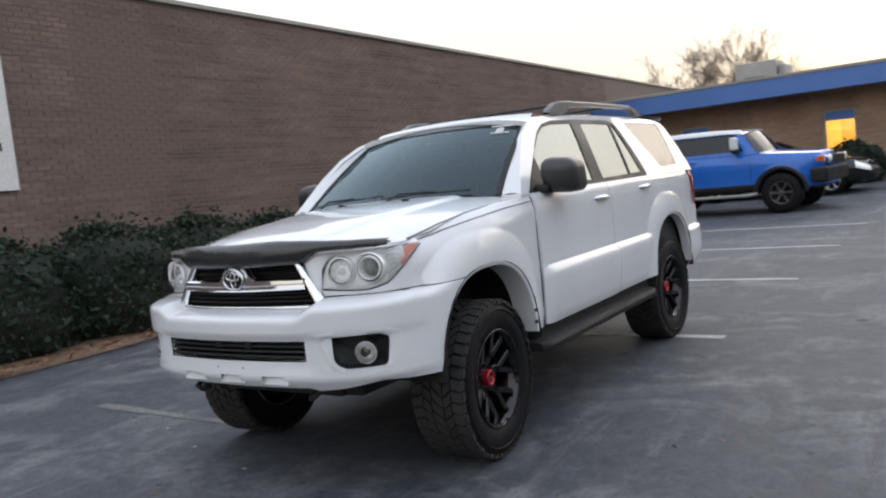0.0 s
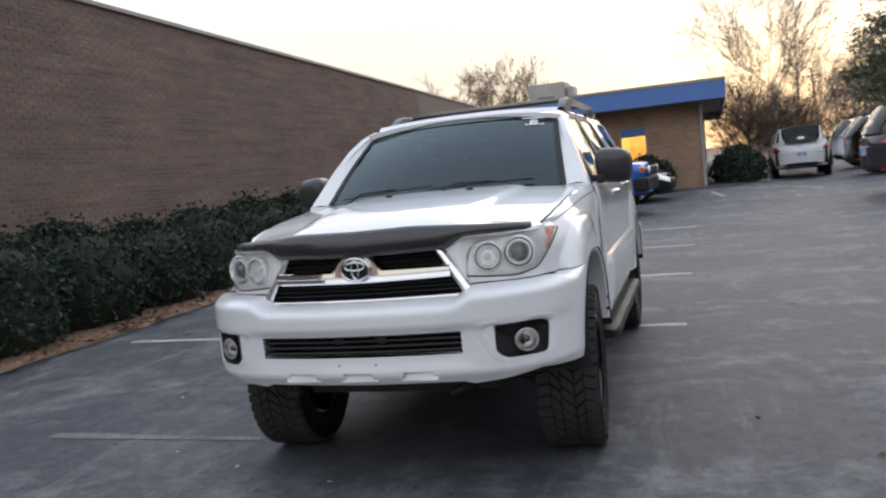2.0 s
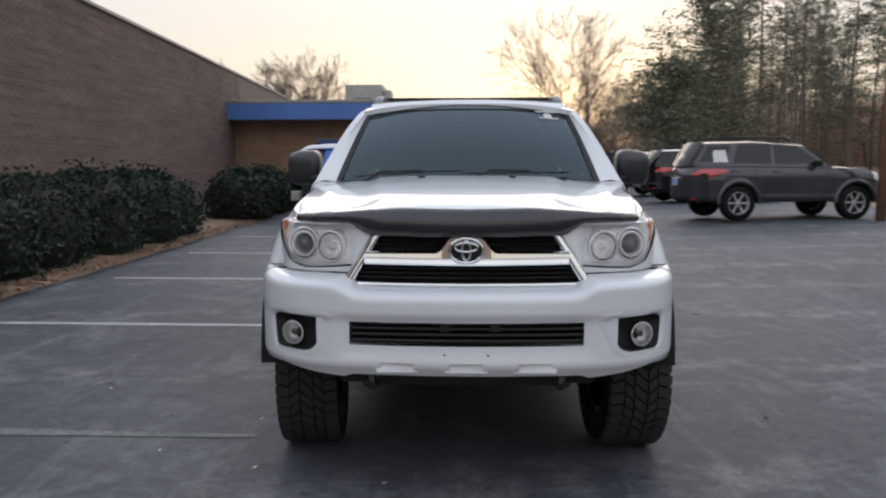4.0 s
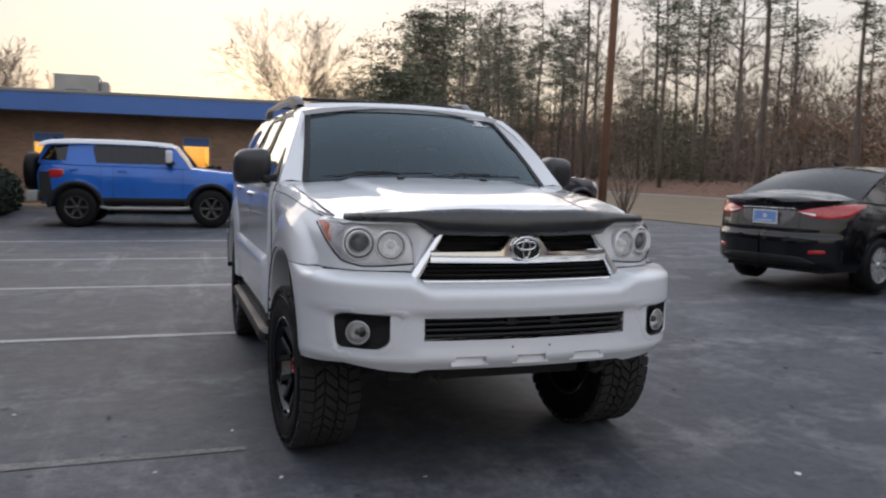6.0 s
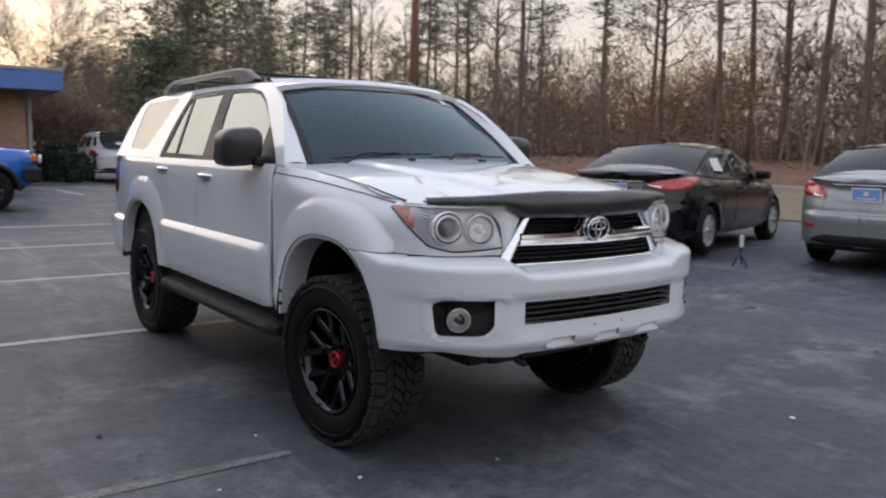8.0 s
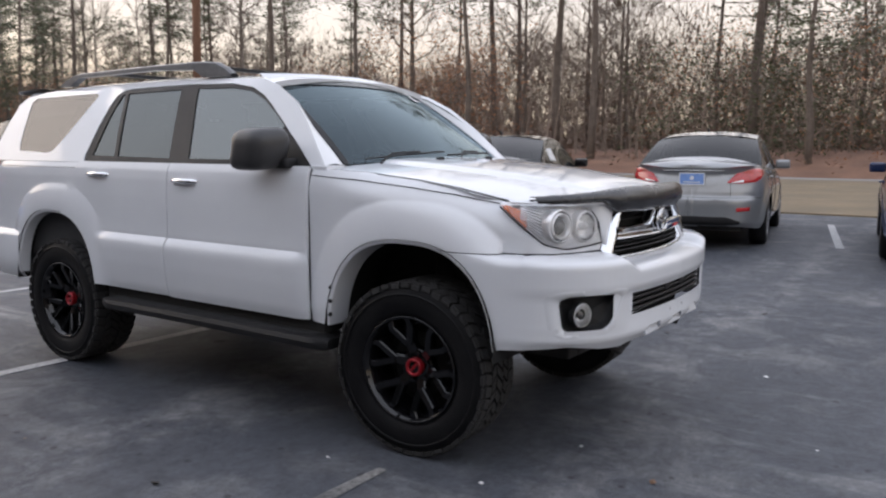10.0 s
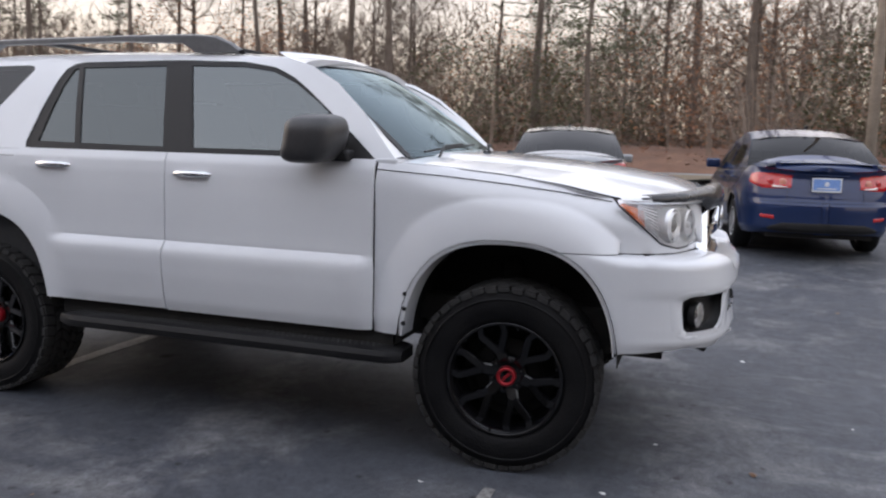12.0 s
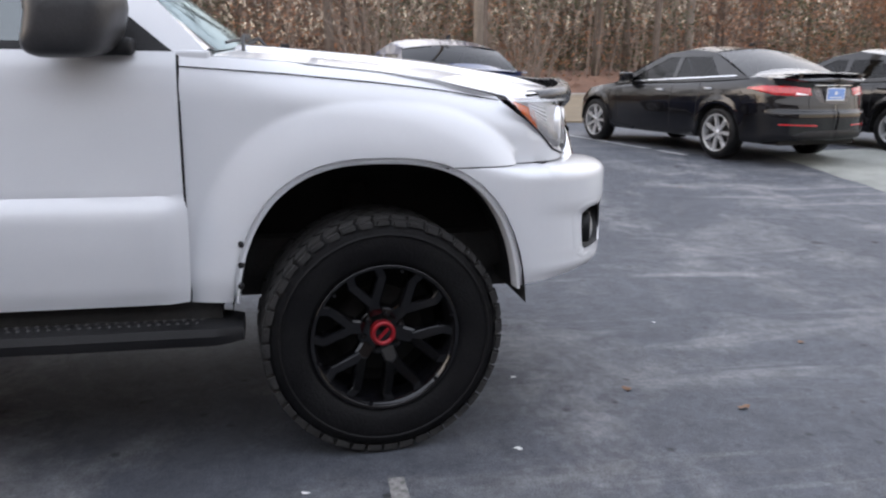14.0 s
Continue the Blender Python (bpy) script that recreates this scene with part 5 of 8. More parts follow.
def rounded(loop, times=3, keep=0.8):
    for _ in range(times):
        out = []
        for a, b in zip(loop, loop[1:] + loop[:1]):
            out += [(a[0] + (b[0] - a[0]) * (1 - keep), a[1] + (b[1] - a[1]) * (1 - keep)), (a[0] + (b[0] - a[0]) * keep, a[1] + (b[1] - a[1]) * keep)]
        loop = out
    return loop


FOG = rounded([(0.812, 0.790), (0.550, 0.787), (0.622, 0.650), (0.798, 0.636)], 3, 0.87)
FC = (0.705, 0.712)


def fog_ring(scale, depth):
    return [bump_at(FC[0] + (x - FC[0]) * scale, FC[1] + (z - FC[1]) * scale, depth) for x, z in FOG]


for s in (1, -1):
    fog = hub("fog_lamp", SUV)
    rings = [fog_ring(1.45, 0.004), fog_ring(1.30, -0.0015), fog_ring(1.04, -0.0015), fog_ring(1.0, 0.006)]
    P = [[(s * q.x, q.y, q.z) for q in r + r[:1]] for r in rings]
    sharp(mesh_ob("surround", *grid(P, s > 0), WHITE_PAINT, fog, smooth=True), 60)
    rings = [fog_ring(1.0, 0.004), fog_ring(0.95, 0.030), fog_ring(0.82, 0.042), fog_ring(0.02, 0.045)]
    P = [[(s * q.x, q.y, q.z) for q in r + r[:1]] for r in rings]
    sharp(mesh_ob("bezel", *grid(P, s > 0), BLACK_TRIM, fog, smooth=True), 40)
    c0 = bump_at(0.732, 0.708, 0.026)
    c = Vector((s * c0.x, c0.y, c0.z))
    d = Vector((s * 0.34, -0.94, 0)).normalized()
    mt = Matrix.Translation(c) @ d.to_track_quat("X", "Z").to_matrix().to_4x4()
    for nm, prof, mt_, sm in (("lamp_bowl", [(-0.022, 0.004), (-0.018, 0.024), (-0.004, 0.040), (0.008, 0.045), (0.008, 0.049), (-0.02, 0.050)], REFLECTOR, True), ("bulb_shield", [(-0.016, 0.014), (-0.004, 0.014), (0.0, 0.010), (0.001, 0.0005)], DARK_PANEL, True), ("lens", [(0.008, 0.046), (0.015, 0.034), (0.019, 0.016), (0.020, 0.0005)], CLEAR, True)):
        v, f = lathe(prof, 28)
        mesh_ob(nm, [mt @ Vector(q) for q in v], f, mt_, fog, smooth=True)
    v, f = lathe([(-0.02, 0.050), (0.008, 0.050), (0.010, 0.052), (0.006, 0.054), (-0.02, 0.056)], 28)
    mesh_ob("rim", [mt @ Vector(q) for q in v], f, BLACK_TRIM, fog, smooth=True)

# ---- main grille ----
grille = hub("grille", SUV)


def grille_y(x, z):
    return -0.792 + 0.20 * x * x + 0.16 * (z - 1.0)


def bar(x0, x1, z0, z1, depth, proud, n=20, taper=0.0):
    P = []
    for i in range(n + 1):
        x = x0 + (x1 - x0) * i / n
        zm, h = (z0 + z1) / 2, (z1 - z0) / 2
        y = grille_y(x, zm) - proud
        P.append([(x, y + depth, zm - h), (x, y + 0.006, zm - h), (x, y, zm - h * 0.55), (x, y - 0.002, zm), (x, y, zm + h * 0.55), (x, y + 0.006, zm + h), (x, y + depth, zm + h)])
    return grid(P)


def grille_half(z):
    return curve_at([(0.915, 0.470), (1.12, 0.345)], z)


P = [[(x, grille_y(x, z) + 0.05, z) for z in (0.91, 1.0, 1.13)] for x in steps(-0.5, 0.5, 0.05)]
mesh_ob("backing", *grid(P), LINER, grille)
for z in (0.938, 0.956, 0.974, 1.070, 1.090, 1.110):
    w = grille_half(z) + 0.01
    mesh_ob("slat", *bar(-w, w, z - 0.004, z + 0.004, 0.05, -0.012), BLACK_TRIM, grille)
mesh_ob("lower_strip", *bar(-0.474, 0.474, 0.902, 0.921, 0.04, 0.014), CHROME, grille, "thin chrome strip", True)
# the chrome bar, with a hump in its upper edge round the emblem
P = []
for i in range(61):
    x = -0.412 + 0.824 * i / 60
    lo_, hi_ = 0.989 + 0.004 * (abs(x) / 0.41), 1.048 - 0.004 * (abs(x) / 0.41) + 0.060 * (1 - ease(0.055, 0.120, abs(x)))
    y = grille_y(x, 1.015) - 0.026
    P.append([(x, y + 0.05, lo_), (x, y + 0.008, lo_), (x, y + 0.001, lo_ + 0.008), (x, y + 0.004, lo_ + 0.022), (x, y - 0.003, lo_ + 0.030), (x, y - 0.001, hi_ - 0.008), (x, y + 0.010, hi_), (x, y + 0.05, hi_)])
sharp(mesh_ob("chrome_bar", *grid(P), CHROME, grille, "polished chrome grille bar", True), 30)
for s in (1, -1):
    # slanting side piece
    P = []
    for j in range(13):
        z = 0.893 + 0.247 * j / 12
        w = grille_half(z)
        t = 0.026 + 0.012 * (1 - j / 12)
        y = grille_y(w, z)
        P.append([(s * (w - 0.012), y + 0.03, z), (s * (w - 0.008), y - 0.014, z), (s * (w + t * 0.4), y - 0.022, z), (s * (w + t), y - 0.004, z), (s * (w + t + 0.004), y + 0.03, z)])
    mesh_ob("chrome_surround", *grid(P, s < 0), CHROME, grille, "slanting chrome grille surround", True)
    # body-coloured nose piece between the lamp and the grille
    P = []
    for j in range(13):
        z = 0.950 + 0.205 * j / 12
        a = grille_half(z) + 0.034
        b = curve_at([(1.070, 0.472), (1.104, 0.488), (1.130, 0.513), (1.147, 0.553), (1.153, 0.593), (1.156, 0.64)], z)
        yb = curve_at([(0.47, -0.730), (0.50, -0.722), (0.62, -0.688), (0.72, -0.635)], b) + 0.035 * max(0.0, (z - 0.985) / 0.17) ** 1.5
        P.append([(s * (a + (b - a) * u), grille_y(a, z) + 0.004 + (yb - grille_y(a, z) - 0.004) * u - 0.012 * math.sin(math.pi * u), z) for u in (0, 0.25, 0.5, 0.75, 1.0)])
    mesh_ob("nose_panel", *grid(P, s < 0), WHITE_PAINT, SUV, smooth=True)
# emblem: a dark field with plain chrome ovals on it
y0 = grille_y(0, 1.05) - 0.044


def oval(cx, cz, rx, rz, tube_r, n=36, y=0.0):
    pts = [(cx + rx * math.cos(2 * math.pi * i / n), y, cz + rz * math.sin(2 * math.pi * i / n)) for i in range(n + 1)]
    return tube(pts, tube_r, 6, cap=False)


V = [(0.064 * math.cos(2 * math.pi * i / 36), y0 + 0.004, 1.052 + 0.047 * math.sin(2 * math.pi * i / 36)) for i in range(36)]
mesh_ob("emblem_field", V, [tuple(range(36))], GLOSS_BLACK, grille)
mesh_ob("emblem_ring", *join(oval(0, 1.052, 0.066, 0.049, 0.0065, y=y0), oval(0, 1.066, 0.046, 0.018, 0.005, y=y0), oval(0, 1.052, 0.017, 0.040, 0.005, y=y0)), CHROME, grille, "plain chrome emblem of ovals", True)

# ---- headlamps ----
LAMP = [(p, n) for p, n in WING if p.y < -0.428]


def lamp_top(p):
    if p.x < 0.63:
        return curve_at([(0.47, 1.070), (0.485, 1.104), (0.51, 1.130), (0.55, 1.147), (0.59, 1.153), (0.63, 1.154)], p.x)
    return curve_at([(-0.74, 1.150), (-0.60, 1.158), (-0.428, 1.163)], p.y)


for s in (1, -1):
    lamp = hub("headlamp", SUV)
    def lamp_net(depth_edge, depth_mid, rows=14, out=0.0):
        P = []
        for i, (p, n) in enumerate(LAMP):
            lo, hi = lamp_low(p), lamp_top(p)
            hi = max(hi, lo + 0.006)
            col = []
            for j in range(rows + 1):
                u = j / rows
                w = 1 - (2 * u - 1) ** 4
                e = min(1.0, min(i, len(LAMP) - 1 - i) / 5)
                o = out - depth_edge - (depth_mid - depth_edge) * w * e - 0.035 * u ** 1.5
                col.append((s * (p.x + n.x * o), p.y + n.y * o, lo + (hi - lo) * u))
            P.append(col)
        return grid(P, s > 0)
    mesh_ob("housing", *lamp_net(0.004, 0.026), LAMP_BODY, lamp, smooth=True)
    mesh_ob("lens", *lamp_net(0.0, -0.012, out=0.004), CLEAR, lamp, "clear plastic lens", smooth=True).visible_shadow = False
    d = Vector((s * 0.30, -0.95, 0.02)).normalized()
    for nm, cx, cy, cz, r, ball in (("projector", 0.682, -0.634, 1.062, 0.056, True), ("reflector_bowl", 0.560, -0.692, 1.056, 0.052, False)):
        mt = Matrix.Translation((s * cx, cy, cz)) @ d.to_track_quat("X", "Z").to_matrix().to_4x4()
        v, f = lathe([(-0.05, r * 1.30), (0.004, r * 1.28), (0.013, r * 1.20), (0.008, r * 1.12), (-0.002, r * 1.10)], 40)
        unit = mesh_ob(nm, [mt @ Vector(q) for q in v], f, LAMP_CHROME, lamp, smooth=True)
        v, f = lathe([(0.000, r * 1.10), (-0.004, r * 1.04), (0.000, r * 1.0)], 40)
        mesh_ob("gap_ring", [mt @ Vector(q) for q in v], f, DARK_PANEL, unit, smooth=True)
        if ball:
            v, f = lathe([(0.0, r), (0.012, r * 0.97), (0.014, r * 0.88), (-0.004, r * 0.74), (-0.018, r * 0.64)], 40)
            mesh_ob("collar", [mt @ Vector(q) for q in v], f, LAMP_CHROME, unit, smooth=True)
            v, f = lathe([(-0.018, r * 0.68), (-0.002, r * 0.62), (0.010, r * 0.45), (0.017, r * 0.22), (0.019, 0.0005)], 32)
            mesh_ob("projector_lens", [mt @ Vector(q) for q in v], f, PROJECTOR_GLASS, unit, smooth=True)
        else:
            # a faceted bowl
            for k in range(12):
                a0, a1 = 2 * math.pi * k / 12, 2 * math.pi * (k + 1) / 12
                am = (a0 + a1) / 2
                V = []
                for rr, xx in ((0.99, 0.002), (0.70, -0.020), (0.30, -0.036)):
                    for aa, tilt in ((a0, 0.0), (am, -0.005 if k % 2 else 0.004), (a1, 0.0)):
                        V.append(mt @ Vector((xx + tilt * rr, r * rr * math.cos(aa), r * rr * math.sin(aa))))
                mesh_ob("facet", V, [(0, 1, 4, 3), (1, 2, 5, 4), (3, 4, 7, 6), (4, 5, 8, 7)], LAMP_CHROME, unit)
            v, f = lathe([(-0.045, r * 0.34), (-0.012, r * 0.30), (0.006, r * 0.26), (0.010, 0.0005)], 20)
            mesh_ob("bulb_cap", [mt @ Vector(q) for q in v], f, LAMP_CHROME, unit, smooth=True)
    # amber turn lens at the outer tip
    P = []
    for p, n in LAMP:
        if p.y > -0.548:
            lo, hi = lamp_low(p), lamp_top(p)
            lo2 = lo + 0.006
            hi2 = min(hi - 0.012, lo + (hi - lo) * 0.66)
            P.append([(s * (p.x - n.x * (0.006 + 0.02 * u)), p.y - n.y * (0.006 + 0.02 * u), lo2 + (hi2 - lo2) * u) for u in (0, 0.33, 0.66, 1.0)])
    mesh_ob("turn_lens", *grid(P, s > 0), AMBER, lamp, "amber turn signal lens", True)
    # fluted strips behind the outer part of the lens
    for j in range(9):
        u = 0.12 + 0.085 * j
        P = []
        for p, n in LAMP:
            if -0.60 < p.y < -0.50:
                lo, hi = lamp_low(p), lamp_top(p)
                o = -0.012 - 0.03 * u ** 1.5
                z = lo + (hi - lo) * u
                P.append([(s * (p.x + n.x * (o + d)), p.y + n.y * (o + d), z + dz) for d, dz in ((0, -0.005), (0.005, 0), (0, 0.005))])
        mesh_ob("flute", *grid(P, s > 0), REFLECTOR, lamp)
    # dark seam under the lamp
    seam = []
    for p, n in LAMP:
        seam.append(Vector((s * (p.x + n.x * 0.001), p.y + n.y * 0.001, lamp_low(p) - 0.001)))
    mesh_ob("seal", *tube(seam, 0.0035, 4), BLACK_TRIM, lamp)

# ---- seams drawn as dark recess strips between body panels ----
seam = []
for p, n in BUMP:
    seam.append(bumper_point(p, n, 0.949 - 0.044 * (1 - ease(0.42, 0.54, p.x))) + Vector((0, 0, 0.0015)) - n * 0.004)
for s in (1, -1):
    mesh_ob("bumper_gap", *tube([(s * q.x, q.y, q.z) for q in seam if q.x > 0.47], 0.0028, 4), BLACK_TRIM, SUV)

for s in (1, -1):
    mesh_ob("bonnet_gap", *tube([(s * (hood_edge(y) + 0.004), y, curve_at(WING_TOP, y) - 0.001) for y in steps(-0.42, 0.49, 0.05)], 0.0020, 4), BLACK_TRIM, SUV)
    mesh_ob("belt_seam", *tube([(s * (side_x(y, 1.252) + 0.0004), y, 1.252) for y in steps(0.60, 3.55, 0.06)], 0.0016, 4), LINER, SUV)
    line = []
    for y in steps(-0.40, 0.585, 0.05):
        z = curve_at([(-0.42, 1.150), (-0.2, 1.186), (0.0, 1.208), (0.3, 1.234), (0.585, 1.252)], y)
        u = max(0.0, (z - (curve_at(WING_TOP, y) - 0.13)) / 0.13)
        x = curve_at([(-0.42, 0.826), (-0.28, 0.858), (-0.10, 0.878), (0.20, 0.888), (0.585, 0.888)], y) - (0.085 - 0.055 * ease(0.2, 0.52, y)) * u ** 2.2 + (LIP - 0.885) * flare(arch_q(y, z, 0.0))
        line.append((s * (x + 0.0035), y, z))
    mesh_ob("wing_seam", *tube(line, 0.0020, 4), LINER, SUV)
    for ys_ in (0.5885, 1.648):
        mesh_ob("door_gap", *tube([(s * (side_x(ys_, z) - 0.001), ys_, z) for z in steps(0.56, 1.283, 0.025)], 0.0036, 4), LINER, SUV)
    mesh_ob("door_gap", *tube([(s * (side_x(y + 0.003, z) - 0.001), y + 0.003, z) for y, z in ((2.535, 1.283), (2.555, 1.235), (2.58, 1.188), (2.60, 1.150), (2.635, 1.112), (2.668, 1.080), (2.672, 1.03), (2.673, 0.985))], 0.0032, 4), LINER, SUV)

# ---- glasshouse ----
GREEN = [(1.285, 0.860), (1.33, 0.842), (1.50, 0.768), (1.62, 0.712), (1.70, 0.672), (1.745, 0.640), (1.775, 0.60)]


def green_x(y, z):
    return curve_at(GREEN, z) - 0.022 * ease(2.6, 3.7, y)


def poly_panel(name, outer, holes, material, parent, off=0.0, thick=0.012, label="", fx=green_x, cut=0.07, side=None):
    """A flat-cut panel bent on to the flank, with its openings."""
    made = []
    for s in ((1, -1) if side is None else (side,)):
        bm = bmesh.new()
        edges = []
        for loop in [outer] + holes:
            pts = []
            for a, b in zip(loop, loop[1:] + loop[:1]):
                k = max(1, int(math.dist(a, b) / cut))
                pts += [(a[0] + (b[0] - a[0]) * i / k, a[1] + (b[1] - a[1]) * i / k) for i in range(k)]
            vs = [bm.verts.new((0, y, z)) for y, z in pts]
            edges += [bm.edges.new((a, b)) for a, b in zip(vs, vs[1:] + vs[:1])]
        bmesh.ops.triangle_fill(bm, edges=edges, use_beauty=True, use_dissolve=False)
        for q in bm.verts:
            q.co.x = s * (fx(q.co.y, q.co.z) + off)
        bmesh.ops.recalc_face_normals(bm, faces=bm.faces)
        if bm.faces and bm.faces[:][0].normal.x * s < 0:
            bmesh.ops.reverse_faces(bm, faces=bm.faces)
        if thick:
            bmesh.ops.solidify(bm, geom=bm.faces[:], thickness=thick)
        made.append(sharp(part(name, bm, material, parent, label, True), 40))
    return made


DOORHOLE = [(0.600, 1.292), (0.726, 1.395), (0.911, 1.535), (1.00, 1.600), (1.08, 1.652), (1.19, 1.700), (1.37, 1.728), (1.74, 1.738), (2.30, 1.732), (2.365, 1.722), (2.41, 1.695), (2.44, 1.640), (2.485, 1.50), (2.525, 1.325), (2.52, 1.294)]
QUARTHOLE = [(2.615, 1.690), (2.625, 1.710), (2.66, 1.716), (3.38, 1.706), (3.42, 1.68), (3.41, 1.60), (3.37, 1.40), (3.34, 1.352), (2.98, 1.338), (2.92, 1.350), (2.87, 1.390), (2.74, 1.53)]
ROOF_EDGE = [(0.50, 1.287), (0.565, 1.355), (0.70, 1.500), (0.85, 1.625), (1.00, 1.705), (1.16, 1.748), (1.6, 1.766), (2.2, 1.772), (2.8, 1.766), (3.3, 1.745), (3.52, 1.715), (3.58, 1.66), (3.64, 1.50), (3.695, 1.287)]
poly_panel("body_side_frame", ROOF_EDGE, [DOORHOLE, QUARTHOLE], WHITE_PAINT, SUV, 0.0, 0.03)
FRONTGLASS = [(0.685, 1.318), (0.75, 1.385), (0.84, 1.470), (0.93, 1.538), (1.075, 1.630), (1.20, 1.682), (1.36, 1.704), (1.655, 1.710), (1.610, 1.57), (1.572, 1.45), (1.535, 1.318)]
REARGLASS = [(1.805, 1.710), (2.305, 1.702), (2.27, 1.59), (2.232, 1.46), (2.190, 1.324), (1.70, 1.318), (1.735, 1.45), (1.765, 1.57)]
VENTGLASS = [(2.333, 1.700), (2.362, 1.692), (2.40, 1.60), (2.425, 1.48), (2.452, 1.328), (2.222, 1.324), (2.262, 1.45), (2.298, 1.58)]
for nm, hole_out, holes in (("window_frame", DOORHOLE, [FRONTGLASS, REARGLASS, VENTGLASS]),):
    poly_panel(nm, [(y + (0.006 if y < 1 else -0.006) * 0, z) for y, z in hole_out], holes, BLACK_TRIM, SUV, -0.004, 0.02)
poly_panel("front_window", FRONTGLASS, [], DOOR_GLASS, SUV, -0.010, 0)
poly_panel("rear_window", REARGLASS, [], REAR_GLASS, SUV, -0.010, 0)
poly_panel("vent_window", VENTGLASS, [], REAR_GLASS, SUV, -0.010, 0)
poly_panel("quarter_window", QUARTHOLE, [], QUARTER_GLASS, SUV, -0.003, 0)
# black belt moulding under the windows
poly_panel("belt_moulding", [(0.60, 1.284), (2.50, 1.284), (2.48, 1.298), (0.62, 1.298)], [], BLACK_TRIM, SUV, 0.004, 0.012)
# roof
P = []
for i in range(41):
    y = 1.05 + 2.55 * i / 40
    ze = curve_at(ROOF_EDGE[4:12], y)
    if y < 1.16:
        ze = curve_at(ROOF_EDGE[4:7], y)
    crown = smooth_at([(1.0, 1.760), (1.2, 1.785), (1.6, 1.808), (2.2, 1.820), (2.9, 1.808), (3.4, 1.785), (3.65, 1.76)], y, 0.08)
    xe = green_x(y, ze)
    P.append([(xe * math.sin(math.pi / 2 * (u / 12)), y, ze + (crown - ze) * (1 - (abs(math.sin(math.pi / 2 * (u / 12)))) ** 3.2)) for u in range(-12, 13)])
roof = sharp(mesh_ob("roof", *solid(P, 0.03, True), WHITE_PAINT, SUV, smooth=True), 45)
# windscreen
P = []
for i in range(25):
    u = -1 + 2 * i / 24
    xb, xt = 0.735 * u, 0.612 * u
    yb, yt = 0.505 - 0.115 * (1 - u * u), 1.150 - 0.085 * (1 - u * u)
    zb, zt = 1.298 + 0.022 * (1 - u * u), 1.742 + 0.020 * (1 - u * u)
    P.append([(xb + (xt - xb) * k / 12, yb + (yt - yb) * k / 12 - 0.016 * math.sin(math.pi * k / 12), zb + (zt - zb) * k / 12 + 0.014 * math.sin(math.pi * k / 12)) for k in range(13)])
ws = mesh_ob("windscreen", *grid(P), SHIELD_GLASS, SUV, "slightly green tinted windscreen", True)
ws.visible_shadow = False
WSP = P
mesh_ob("screen_band", *grid([row[-2:] for row in [[Vector(q) + Vector((0, -0.003, 0.004)) for q in r] for r in P]]), surface("shade_band", (0.01, 0.02, 0.02), (0.015, 0.025, 0.025), 0.2), ws)
for s in (1, -1):
    col = P[-1] if s > 0 else P[0]
    Q = []
    for k in range(13):
        q = Vector(col[k])
        y, z = q.y, q.z
        e = next(((a, b) for a, b in zip(ROOF_EDGE, ROOF_EDGE[1:]) if a[1] <= z <= b[1]), (ROOF_EDGE[0], ROOF_EDGE[1]))
        t = (z - e[0][1]) / max(1e-6, e[1][1] - e[0][1])
        ye = e[0][0] + (e[1][0] - e[0][0]) * min(1, max(0, t))
        Q.append([q, Vector((s * (green_x(ye, z) + abs(q.x)) / 2, (y + ye) / 2 - 0.006, z + 0.008)), Vector((s * green_x(ye, z), ye, z))])
    mesh_ob("windscreen_pillar", *grid(Q, s < 0), WHITE_PAINT, SUV, smooth=True)
    Q = [[Vector(a) + Vector((0, -0.004, 0.003)), Vector(a) + (Vector(b) - Vector(a)) * 0.55 + Vector((0, -0.004, 0.003))] for a, b in zip(col, (P[-2] if s > 0 else P[1]))]
    mesh_ob("windscreen_seal", *grid(Q), BLACK_TRIM, SUV)
Q = [[Vector((r[-1])) + Vector((0, 0.0, 0.0)), Vector(r[-1]) + Vector((0, 0.06, 0.035))] for r in P]
mesh_ob("roof_front_edge", *grid(Q), WHITE_PAINT, roof, smooth=True)
for s in (1, -1):
    box("pillar_foot", min(s * 0.70, s * 0.861), max(s * 0.70, s * 0.861), 0.499, 0.605, 1.22, 1.298, WHITE_PAINT, SUV, bevel=0.008)
    box("sill", min(s * 0.80, s * 0.87), max(s * 0.80, s * 0.87), 0.50, 2.30, 0.45, 0.565, UNDERSIDE, SUV)
